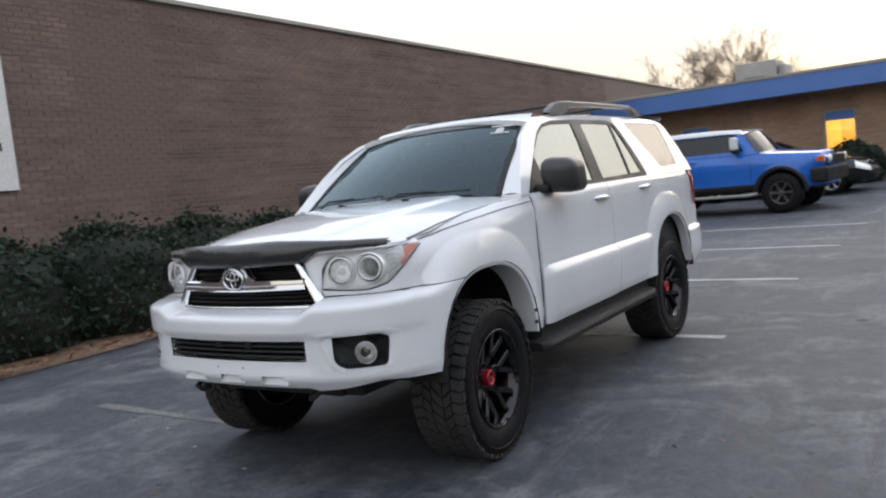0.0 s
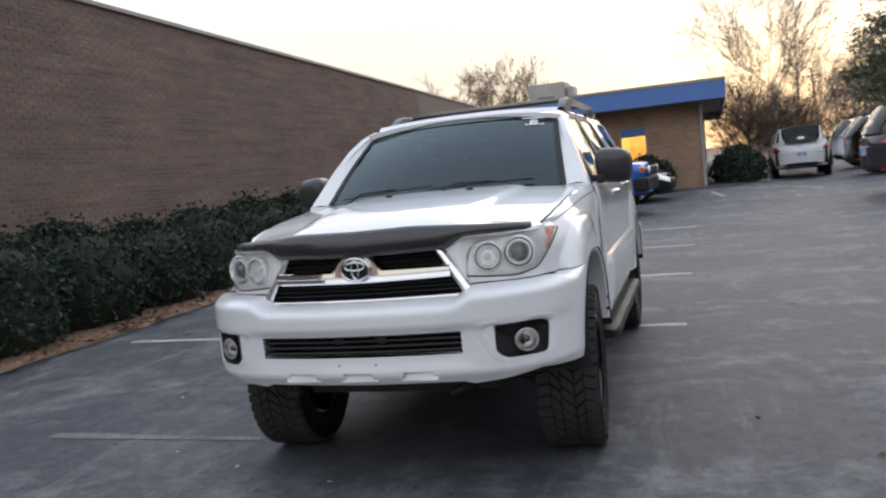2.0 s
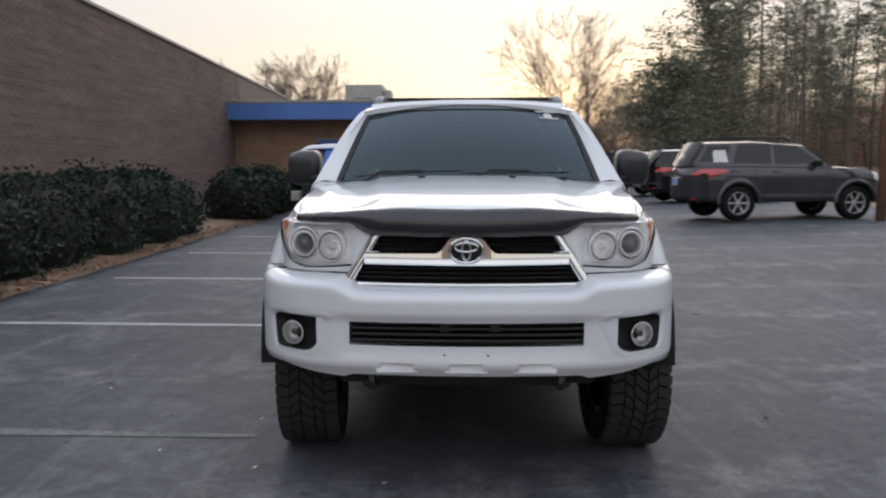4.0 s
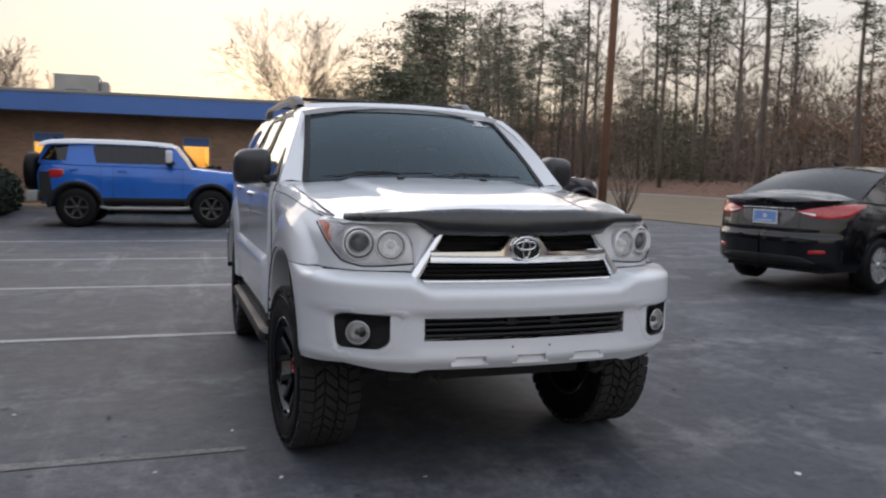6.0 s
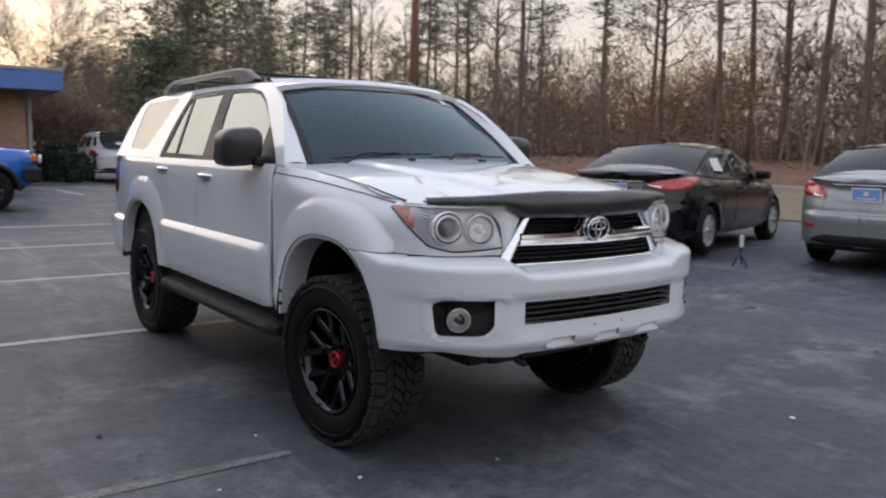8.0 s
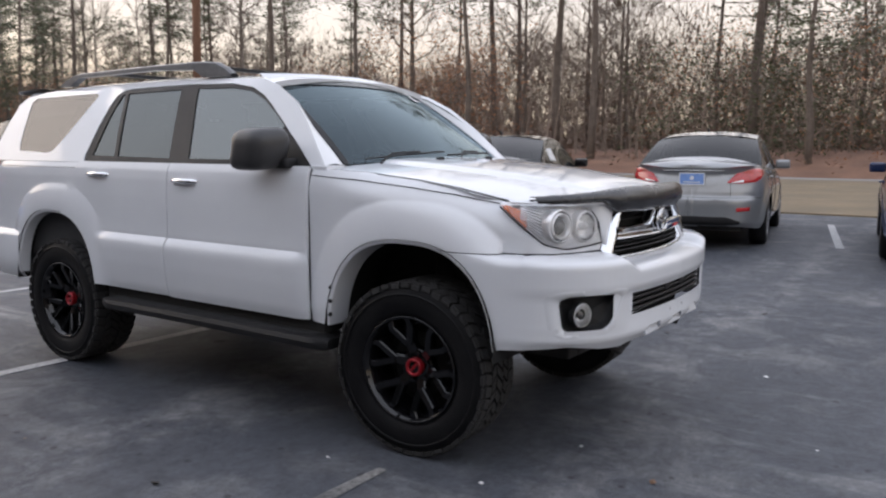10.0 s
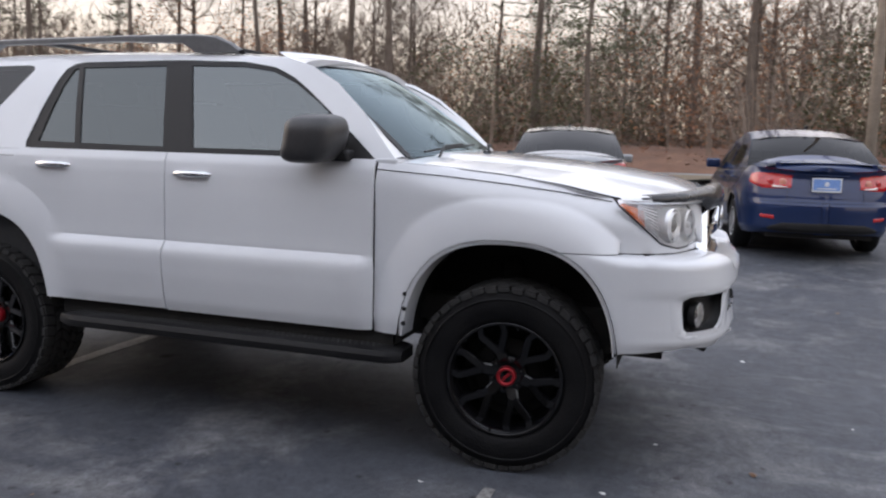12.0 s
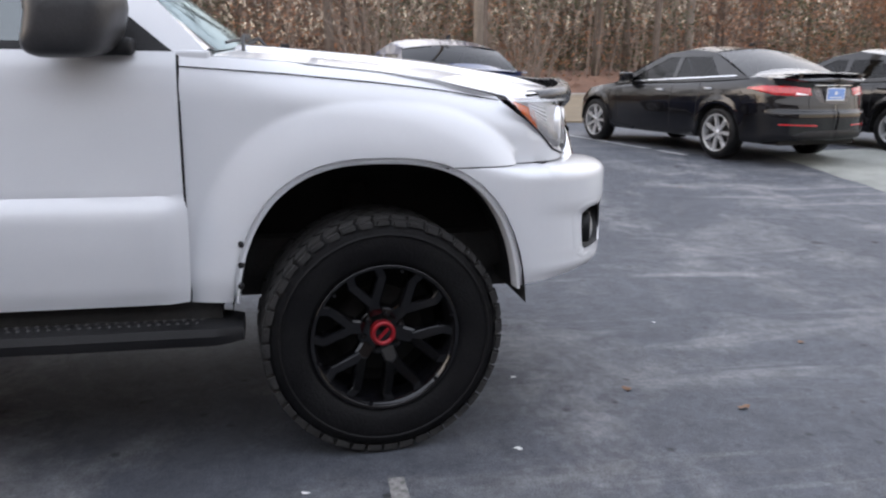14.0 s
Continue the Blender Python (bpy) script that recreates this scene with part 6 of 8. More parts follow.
# cowl and wipers
Q = []
for i in range(25):
    u = -1 + 2 * i / 24
    Q.append([(0.735 * u, 0.505 - 0.115 * (1 - u * u) + 0.01, 1.296 + 0.022 * (1 - u * u)), (0.75 * u, 0.455 - 0.105 * (1 - u * u), 1.285 + 0.018 * (1 - u * u)), (0.77 * u, 0.40 - 0.10 * (1 - u * u), 1.255)])
mesh_ob("cowl", *grid(Q), BLACK_TRIM, SUV)
for x0, x1 in ((-0.62, -0.02), (-0.02, 0.56)):
    wp = hub("wiper", SUV)
    pts = []
    for i in range(9):
        u = (x0 + (x1 - x0) * i / 8) / 0.735
        lift = 0.012 + 0.030 * (i / 8)
        base = Vector((0.735 * u, 0.505 - 0.115 * (1 - u * u), 1.298 + 0.022 * (1 - u * u)))
        up = Vector((0, 0.645, 0.445)).normalized()
        pts.append(base + up * lift + Vector((0, -0.018, 0.016)))
    mesh_ob("blade", *tube(pts, 0.005, 5), BLACK_TRIM, wp)
    mesh_ob("arm", *tube([pts[0] + Vector((0.05, -0.05, -0.03)), pts[2] + Vector((0, -0.02, 0.015)), pts[5] + Vector((0, -0.006, 0.01))], 0.006, 6), BLACK_TRIM, wp)
# white chalked figures at the top corner of the screen
wr = hub("windscreen_marking", SUV)
for k, (du, dv, w, h) in enumerate(((0.0, 0.0, 0.012, 0.05), (0.03, 0.01, 0.012, 0.05), (0.06, 0.0, 0.012, 0.055), (0.03, 0.055, 0.07, 0.014), (0.045, -0.03, 0.06, 0.012))):
    c = Vector(WSP[21][10]).lerp(Vector(WSP[22][10]), du * 8)
    upv = (Vector(WSP[21][11]) - Vector(WSP[21][9])).normalized()
    sx = (Vector(WSP[22][10]) - Vector(WSP[21][10])).normalized()
    nn = sx.cross(upv).normalized()
    c = c + upv * dv + nn * 0.004
    V = [c - sx * w - upv * h * 0.5, c + sx * w - upv * h * 0.5, c + sx * w + upv * h * 0.5, c - sx * w + upv * h * 0.5]
    mesh_ob("mark", V, [(0, 1, 2, 3)], PAPER, wr)

# ---- tail ----
P = []
for i in range(21):
    u = -1 + 2 * i / 20
    P.append([(u * x, y + 0.05 * (1 - u * u), z) for x, y, z in ((0.80, 3.70, 0.72), (0.82, 3.715, 0.90), (0.82, 3.71, 1.10), (0.81, 3.695, 1.285))])
mesh_ob("tailgate", *grid(P), WHITE_PAINT, SUV, smooth=True)
P = []
for i in range(21):
    u = -1 + 2 * i / 20
    P.append([(u * x, y + 0.05 * (1 - u * u), z) for x, y, z in ((0.81, 3.695, 1.29), (0.74, 3.64, 1.50), (0.66, 3.56, 1.68), (0.60, 3.50, 1.75))])
mesh_ob("rear_screen", *grid(P), SIDE_GLASS, SUV, smooth=True)
P = []
for i in range(21):
    u = -1 + 2 * i / 20
    P.append([(0.60 * u, y + 0.04 * (1 - u * u), z) for y, z in ((3.40, 1.775), (3.55, 1.775), (3.70, 1.768), (3.72, 1.755), (3.68, 1.742), (3.5, 1.735))])
mesh_ob("roof_spoiler", *grid(P, True), WHITE_PAINT, SUV, smooth=True)
BUMPR = sweep_points([(0.928, 3.22), (0.925, 3.45), (0.90, 3.66), (0.82, 3.79), (0.55, 3.84), (0.0, 3.855)], 40)
P = [[(p.x - n.x * o, p.y - n.y * o, z) for z, o in ((0.50, 0.05), (0.56, 0.01), (0.64, 0.0), (0.78, 0.0), (0.815, 0.012), (0.825, 0.07))] for p, n in [(p, -n) for p, n in BUMPR]]
v, f = grid(P)
mesh_ob("rear_bumper", *join((v, f), mirror_x(v, f)), WHITE_PAINT, SUV, smooth=True)
for s in (1, -1):
    P = []
    for i in range(13):
        z = 0.99 + 0.30 * i / 12
        P.append([(s * (side_x(y, min(z, 1.285)) + 0.008 - 0.02 * (y > 3.71)), y, z) for y in (3.56 + 0.04 * (1 - i / 12), 3.62, 3.68, 3.715)] + [(s * 0.74, 3.735, z)])
    mesh_ob("tail_lamp", *grid(P, s < 0), RED_LENS, SUV, "red wraparound tail lamp", True)

# ---- door mirrors, handles, steps, rails ----
for s in (1, -1):
    mir = hub("door_mirror", SUV)
    bm = bmesh.new()
    bm_box(bm, 0.870, 1.072, 0.690, 0.905, 1.283, 1.485, 0.078, 6)
    for q in bm.verts:
        k = (q.co.x - 0.870) / 0.20
        q.co.y += 0.05 * k + 0.03 * (1 - ease(1.28, 1.41, q.co.z))
        q.co.z -= 0.018 * k
        q.co.x *= s
    part("shell", bm, MIRROR_SHELL, mir, smooth=True)
    bm = bmesh.new()
    bm_box(bm, 0.93, 1.025, 0.0, 0.004, 1.35, 1.435, 0.0)
    for q in bm.verts:
        q.co.y += 0.903 + 0.05 * (q.co.x - 0.870) / 0.20
        q.co.x *= s
    part("mirror_glass", bm, CHROME, mir, "silvered mirror")
    bm = bmesh.new()
    bm_box(bm, 0.80, 0.925, 0.70, 0.81, 1.280, 1.330, 0.018, 3)
    for q in bm.verts:
        q.co.x *= s
    part("mount", bm, BLACK_TRIM, mir, smooth=True)
    poly_panel("sail_panel", [(0.604, 1.294), (0.84, 1.296), (0.862, 1.492), (0.79, 1.440), (0.726, 1.393)], [], BLACK_TRIM, mir, 0.0045, 0.01, side=s)
for (y0, y1, z), doors in (((1.392, 1.605, 1.198), fdoors), ((2.195, 2.415, 1.217), rdoors)):
    for s, door in zip((1, -1), doors):
        x = side_x((y0 + y1) / 2, z)
        h = hub("door_handle", door, "chrome pull handle")
        pts = [(s * (x + 0.004), y1, z - 0.001), (s * (x + 0.030), y1 - 0.03, z), (s * (x + 0.037), (y0 + y1) / 2, z + 0.001), (s * (x + 0.030), y0 + 0.03, z), (s * (x + 0.004), y0, z - 0.001)]
        v, f = tube(pts, [0.012, 0.0145, 0.0155, 0.0145, 0.012], 10)
        mesh_ob("grip", v, f, CHROME, h, smooth=True)
        P = []
        for i in range(17):
            w = 2 * math.pi * i / 16
            P.append([(s * (x + o), (y0 + y1) / 2 + r * 0.105 * math.cos(w), z + 0.006 + r * 0.040 * math.sin(w)) for r, o in ((1.08, 0.0), (1.0, 0.005), (0.9, 0.003), (0.55, 0.0015), (0.02, 0.001))])
        mesh_ob("bowl", *grid(P, s < 0), WHITE_PAINT, h, smooth=True)
for s in (1, -1):
    stp = hub("side_step", SUV, "black running board with a ribbed tread")
    P = []
    for y in [0.435, 0.445, 0.47, 0.52] + steps(0.56, 2.16, 0.16) + [2.2, 2.24, 2.262]:
        k = 1 - 0.28 * (1 - ease(0.43, 0.5, y)) - 0.28 * ease(2.2, 2.262, y)
        zc = 0.456 + 0.004 * math.sin(y)
        P.append([(s * (0.875 + dx * k), y, zc + dz * k) for dx, dz in ((-0.11, 0.028), (0.055, 0.030), (0.082, 0.022), (0.092, 0.0), (0.086, -0.030), (0.06, -0.040), (-0.11, -0.036), (-0.11, 0.028))])
    v, f = grid(P, s < 0)
    n = len(P[0])
    f += [tuple(range(n - 1)), tuple(range((len(P) - 1) * n, len(P) * n - 1))]
    sharp(mesh_ob("board", v, f, BLACK_TRIM, stp, smooth=True), 35)
    V, F = [], []
    for i in range(58):
        for j, xo in enumerate((0.81, 0.845, 0.88, 0.915)):
            y = 0.56 + 0.028 * i + 0.014 * (j % 2)
            k = len(V)
            z = 0.485 + 0.004 * math.sin(y)
            V += [(s * (xo - 0.013), y, z), (s * xo, y - 0.009, z), (s * (xo + 0.013), y, z), (s * xo, y + 0.009, z), (s * xo, y, z + 0.006)]
            F += [(k, k + 1, k + 4), (k + 1, k + 2, k + 4), (k + 2, k + 3, k + 4), (k + 3, k, k + 4)]
    tagged(mesh_ob("tread_studs", V, F, surface("step_tread", (0.05, 0.05, 0.052), (0.085, 0.085, 0.085), 0.5), stp), kind="stuff")
    for y in (0.75, 1.95):
        box("step_bracket", min(s * 0.62, s * 0.80), max(s * 0.62, s * 0.80), y - 0.03, y + 0.03, 0.44, 0.48, UNDERSIDE, stp)
    rail = hub("roof_rail", SUV, "dark grey roof rail")
    P = []
    for y in [1.42, 1.47, 1.55, 1.66, 1.74] + steps(1.9, 2.9, 0.2) + [3.0, 3.07, 3.12]:
        zt = curve_at([(1.42, 1.788), (1.50, 1.842), (1.58, 1.862), (1.70, 1.866), (2.1, 1.866), (2.9, 1.856), (3.05, 1.830), (3.12, 1.788)], y)
        zb = curve_at([(1.42, 1.77), (1.66, 1.775), (1.74, 1.822), (2.1, 1.836), (2.9, 1.828), (2.95, 1.78), (3.12, 1.775)], y)
        P.append([(s * x, y, z) for x, z in ((0.575, zb), (0.628, zb), (0.626, zt - 0.008), (0.612, zt), (0.585, zt), (0.572, zt - 0.008), (0.575, zb))])
    v, f = grid(P, s < 0)
    sharp(mesh_ob("bar", v, f, surface("rail_grey", (0.10, 0.102, 0.106), (0.14, 0.142, 0.146), 0.4) , rail, smooth=True), 40)
for y in (1.80, 2.75):
    bm = bmesh.new()
    bm_box(bm, -0.575, 0.575, y - 0.03, y + 0.03, 1.842, 1.864, 0.009)
    part("roof_crossbar", bm, BLACK_TRIM, SUV)
# door badge: plain bars
for s, door in zip((1, -1), fdoors):
    for y in (0.69, 0.713, 0.736, 0.80, 0.825, 0.85):
        x = side_x(y, 0.915) + 0.004
        V = [(s * x, y, 0.900), (s * x, y + 0.018, 0.900), (s * x, y + 0.018, 0.930), (s * x, y, 0.930)]
        mesh_ob("badge_bar", V, [(0, 1, 2, 3)], surface("badge_grey", (0.02, 0.02, 0.02), (0.03, 0.03, 0.03), 0.4) if y == 0.69 and s == 1 else bpy.data.materials["badge_grey"], door)
# arch clips
for s in (1, -1):
    for z in (0.60, 0.665, 0.73):
        bm = bmesh.new()
        bmesh.ops.create_uvsphere(bm, u_segments=8, v_segments=6, radius=0.011, matrix=pose(s * 0.915, 0.438 - 0.04 * max(0, z - 0.6), z))
        part("arch_clip", bm, BLACK_TRIM, SUV, smooth=True)

# ---- underside, liners and cabin ----
bm = bmesh.new()
bm_box(bm, -0.80, 0.80, 0.50, 2.28, 0.50, 0.64)
bm_box(bm, -0.62, 0.62, -0.70, 3.66, 0.56, 0.68)
bm_box(bm, -0.78, 0.78, 3.30, 3.68, 0.58, 0.72)
part("floor_pan", bm, UNDERSIDE, SUV)
for s in (1, -1):
    for yc in (0.0, WB):
        P = []
        for i in range(25):
            w = math.pi * (0.93 - 0.86 * i / 24)
            r = 1 / ((abs(math.cos(w)) / 0.47) ** 2.6 + (abs(math.sin(w)) / 0.585) ** 2.6) ** (1 / 2.6)
            y, z = yc + r * math.cos(w), 0.40 + r * math.sin(w)
            P.append([(s * 0.925, y, z), (s * 0.52, y, z)])
        mesh_ob("wheel_liner", *grid(P, s > 0), LINER, SUV, smooth=True)
        V = [(s * 0.53, q[1][1], q[1][2]) for q in P]
        mesh_ob("inner_arch", V, [tuple(range(len(V)))], LINER, SUV)
    box("frame_rail", min(s * 0.44, s * 0.54), max(s * 0.44, s * 0.54), -0.62, 3.6, 0.46, 0.58, UNDERSIDE, SUV, bevel=0.01)
    mesh_ob("lower_arm", *tube([(s * 0.30, 0.06, 0.40), (s * 0.72, 0.0, 0.33)], [0.05, 0.04], 8), UNDERSIDE, SUV, smooth=True)
    mesh_ob("coil_strut", *tube([(s * 0.60, 0.02, 0.38), (s * 0.50, 0.05, 0.85)], 0.055, 10), UNDERSIDE, SUV, smooth=True)
bm = bmesh.new()
bm_box(bm, -0.40, 0.40, -0.60, -0.10, 0.44, 0.50, 0.02)
part("skid_plate", bm, UNDERSIDE, SUV)
for s in (1, -1):
    mesh_ob("tow_hook", *tube([(s * 0.42, -0.60, 0.55), (s * 0.42, -0.74, 0.53), (s * 0.41, -0.79, 0.505), (s * 0.38, -0.79, 0.490), (s * 0.36, -0.75, 0.50)], 0.014, 7), UNDERSIDE, SUV, smooth=True)
mesh_ob("front_axle", *tube([(-0.72, 0, 0.40), (0.72, 0, 0.40)], 0.04, 10), UNDERSIDE, SUV, smooth=True)
mesh_ob("rear_axle", *tube([(-0.76, WB, 0.40), (0.76, WB, 0.40)], 0.055, 10), UNDERSIDE, SUV, smooth=True)
v, f = lathe([(-0.12, 0.05), (-0.08, 0.12), (0.08, 0.12), (0.12, 0.05)], 14)
mesh_ob("differential", [(q[0], q[1] + WB, q[2] + 0.40) for q in v], f, UNDERSIDE, SUV, smooth=True)
# cabin
box("cabin_floor", -0.80, 0.80, 0.60, 3.60, 0.66, 0.72, CABIN, SUV)
box("bulkhead", -0.80, 0.80, 0.50, 0.56, 0.66, 1.26, LINER, SUV)
dash = box("dashboard", -0.74, 0.74, 0.60, 1.02, 1.00, 1.24, CABIN, SUV, bevel=0.07, seg=4)
bm = bmesh.new()
bm_box(bm, 0.20, 0.56, 0.80, 1.02, 1.18, 1.30, 0.05, 3)
part("instrument_hood", bm, CABIN, SUV)
pts = [(0.38 + 0.18 * math.cos(a), 1.14 + 0.075 * math.sin(a), 1.20 + 0.165 * math.sin(a)) for a in [2 * math.pi * i / 24 for i in range(25)]]
mesh_ob("steering_wheel", *tube(pts, 0.016, 6, cap=False), BLACK_TRIM, SUV, smooth=True)
for y, xs_ in ((1.55, (-0.40, 0.40)), (2.45, (-0.45, 0.0, 0.45))):
    for x in xs_:
        seat = hub("seat", SUV)
        box("cushion", x - 0.24, x + 0.24, y - 0.45, y + 0.05, 0.90, 1.04, CABIN, seat, bevel=0.05, seg=3)
        bm = bmesh.new()
        bm_box(bm, x - 0.23, x + 0.23, -0.07, 0.07, 0.0, 0.56, 0.05, 3)
        bmesh.ops.transform(bm, matrix=pose(0, y + 0.05, 0.98, -14), verts=bm.verts)
        part("backrest", bm, CABIN, seat, smooth=True)
        bm = bmesh.new()
        bm_box(bm, x - 0.12, x + 0.12, y + 0.16, y + 0.24, 1.54, 1.68, 0.035, 3)
        part("headrest", bm, CABIN, seat, smooth=True)
box("headliner", -0.60, 0.60, 1.15, 3.45, 1.715, 1.735, CABIN, SUV)
bm = bmesh.new()
bm_box(bm, -0.12, 0.12, 0.98, 1.01, 1.60, 1.665, 0.014)
part("rear_view_mirror", bm, BLACK_TRIM, SUV)
for s in (1, -1):
    box("door_card", min(s * 0.80, s * 0.82), max(s * 0.80, s * 0.82), 0.62, 3.6, 0.66, 1.27, CABIN, SUV)


# ---- wheels ----
def offroad_wheel():
    w = hub("wheel", None)
    R, HW = TYRE_R, 0.142
    prof = [(-HW + 0.02, 0.246), (-HW, 0.272), (-HW - 0.004, 0.325), (-HW + 0.004, 0.368), (-HW + 0.014, 0.386), (-HW + 0.026, 0.389), (HW - 0.026, 0.389), (HW - 0.014, 0.386), (HW - 0.004, 0.368), (HW + 0.004, 0.325), (HW, 0.272), (HW - 0.02, 0.246)]
    v, f = lathe(prof, 72)
    tyre = sharp(mesh_ob("tyre", v, f, RUBBER, w, "chunky all-terrain tyre", True), 50)
    V, F = [], []

    def lug(a0, a1, x0, x1, r0, r1, skew=0.0, side=0.0):
        k = len(V)
        for r, sh in ((r0, 0.0), (r1, 0.004)):
            for a, x in ((a0, x0), (a1, x0), (a1, x1), (a0, x1)):
                am = (a0 + a1) / 2
                aa = am + (a - am) * (1 - sh * 8) + skew * (x - (x0 + x1) / 2)
                xx = x * (1 - sh)
                V.append((xx, r * math.cos(aa), r * math.sin(aa)))
        F.extend([(k + 4, k + 5, k + 6, k + 7), (k, k + 1, k + 5, k + 4), (k + 1, k + 2, k + 6, k + 5), (k + 2, k + 3, k + 7, k + 6), (k + 3, k, k + 4, k + 7)])
    n = 44
    for i in range(n):
        a = 2 * math.pi * i / n
        d = 2 * math.pi / n
        for s in (1, -1):
            o = 0.0 if s > 0 else d / 2
            lug(a + o, a + o + d * 0.82, s * 0.080, s * 0.134, 0.380, R, skew=s * 0.6)
            lug(a + o + d * 0.04, a + o + d * 0.78, s * 0.131, s * 0.1445, 0.378 + (0.006 if i % 2 else 0), R - 0.008)
            lug(a + o + d * 0.35, a + o + d * 1.12, s * 0.036, s * 0.074, 0.382, R, skew=-s * 2.0)
        lug(a + d * 0.15, a + d * 0.9, -0.028, 0.028, 0.382, R, skew=2.2)
    tagged(mesh_ob("tread_lug", V, F, TREAD, tyre), kind="stuff")
    # raised ring and plain bars on the sidewall
    v, f = lathe([(HW + 0.002, 0.345), (HW + 0.006, 0.348), (HW + 0.006, 0.352), (HW + 0.001, 0.356)], 72)
    mesh_ob("sidewall_ring", v, f, RUBBER, tyre, smooth=True)
    # rim barrel, lip and face (outer side +x)
    v, f = lathe([(-0.12, 0.248), (-0.12, 0.215), (-0.02, 0.205), (0.06, 0.215), (0.10, 0.228), (0.118, 0.236), (0.130, 0.250), (0.138, 0.2505), (0.140, 0.246), (0.134, 0.238)], 64)
    rim = mesh_ob("rim", v, f, GLOSS_BLACK, w, "gloss black six-spoke rim", True)
    v, f = lathe([(-0.03, 0.21), (-0.032, 0.001)], 40)
    mesh_ob("brake_backing", v, f, LINER, w)
    v, f = lathe([(0.0, 0.15), (0.012, 0.15), (0.012, 0.05)], 40)
    mesh_ob("brake_disc", v, f, UNDERSIDE, w, smooth=True)

    def spoke_piece(p0, p1, w0, w1, x0, x1, thick=0.028):
        """A bevelled bar on the wheel's face between two places (radius, angle)."""
        a = Vector((0, p0[0] * math.cos(p0[1]), p0[0] * math.sin(p0[1])))
        b = Vector((0, p1[0] * math.cos(p1[1]), p1[0] * math.sin(p1[1])))
        d = (b - a).normalized()
        s = Vector((0, -d.z, d.y))
        V_, F_ = [], []
        for q, ww, xx in ((a, w0, x0), (b, w1, x1)):
            for u, h in ((-1, -thick), (-1, -0.006), (-0.72, 0), (0.72, 0), (1, -0.006), (1, -thick)):
                V_.append(q + s * (ww * u) + Vector((xx + h, 0, 0)))
        F_ = [(i, i + 1, i + 7, i + 6) for i in range(5)] + [(5, 4, 3, 2, 1, 0), (6, 7, 8, 9, 10, 11)]
        return V_, F_
    for i in range(6):
        a = 2 * math.pi * i / 6 + math.pi / 2 + math.pi / 6
        v, f = join(spoke_piece((0.040, a), (0.128, a), 0.030, 0.025, 0.050, 0.082, 0.045),
                    spoke_piece((0.108, a - 0.03), (0.208, a - 0.265), 0.0180, 0.0165, 0.084, 0.112, 0.05), spoke_piece((0.108, a + 0.03), (0.208, a + 0.265), 0.0180, 0.0165, 0.084, 0.112, 0.05),
                    spoke_piece((0.204, a - 0.262), (0.238, a - 0.20), 0.0165, 0.016, 0.110, 0.112, 0.05), spoke_piece((0.204, a + 0.262), (0.238, a + 0.20), 0.0165, 0.016, 0.110, 0.112, 0.05))
        mesh_ob("spoke", v, f, GLOSS_BLACK, rim)
        c = (0.066, a + math.pi / 6)
        v, f = lathe([(0.050, 0.013), (0.070, 0.011), (0.073, 0.0005)], 10)
        mesh_ob("wheel_nut", [(q[0], q[1] + c[0] * math.cos(c[1]), q[2] + c[0] * math.sin(c[1])) for q in v], f, GLOSS_BLACK, rim)
        v, f = lathe([(0.128, 0.007), (0.142, 0.006), (0.143, 0.0005)], 8)
        mesh_ob("rim_bolt", [(q[0], q[1] + 0.232 * math.cos(a + 0.52), q[2] + 0.232 * math.sin(a + 0.52)) for q in v], f, GLOSS_BLACK, rim)
    v, f = lathe([(0.02, 0.088), (0.052, 0.086), (0.058, 0.078), (0.058, 0.03)], 36)
    mesh_ob("hub_face", v, f, GLOSS_BLACK, rim, smooth=True)
    v, f = lathe([(0.060, 0.043), (0.086, 0.043), (0.092, 0.039), (0.092, 0.031), (0.086, 0.028), (0.082, 0.026)], 36)
    cap = mesh_ob("centre_cap", v, f, RED_CAP, rim, "red centre cap ring", True)
    v, f = lathe([(0.080, 0.029), (0.085, 0.0005)], 30)
    mesh_ob("cap_face", v, f, GLOSS_BLACK, cap)
    box("cap_bar", 0.084, 0.090, -0.024, 0.024, -0.006, 0.006, RED_CAP, cap, bevel=0.002)
    return w


WHEEL = offroad_wheel()
for x, y, rz, rx in ((0.768, 0.0, 4.0, 11), (-0.768, 0.0, 184.0, 47), (0.757, WB, 0.0, 80), (-0.757, WB, 180.0, 23)):
    m = pose(x, y, AXLE_Z, 0, 0, rz) @ pose(0, 0, 0, rx) @ Matrix.Scale(0.99, 4)
    if y == 0.0 and x > 0:
        w = WHEEL
        w.matrix_basis = m
    else:
        w = copy_thing(WHEEL, m)
    w.parent = SUV

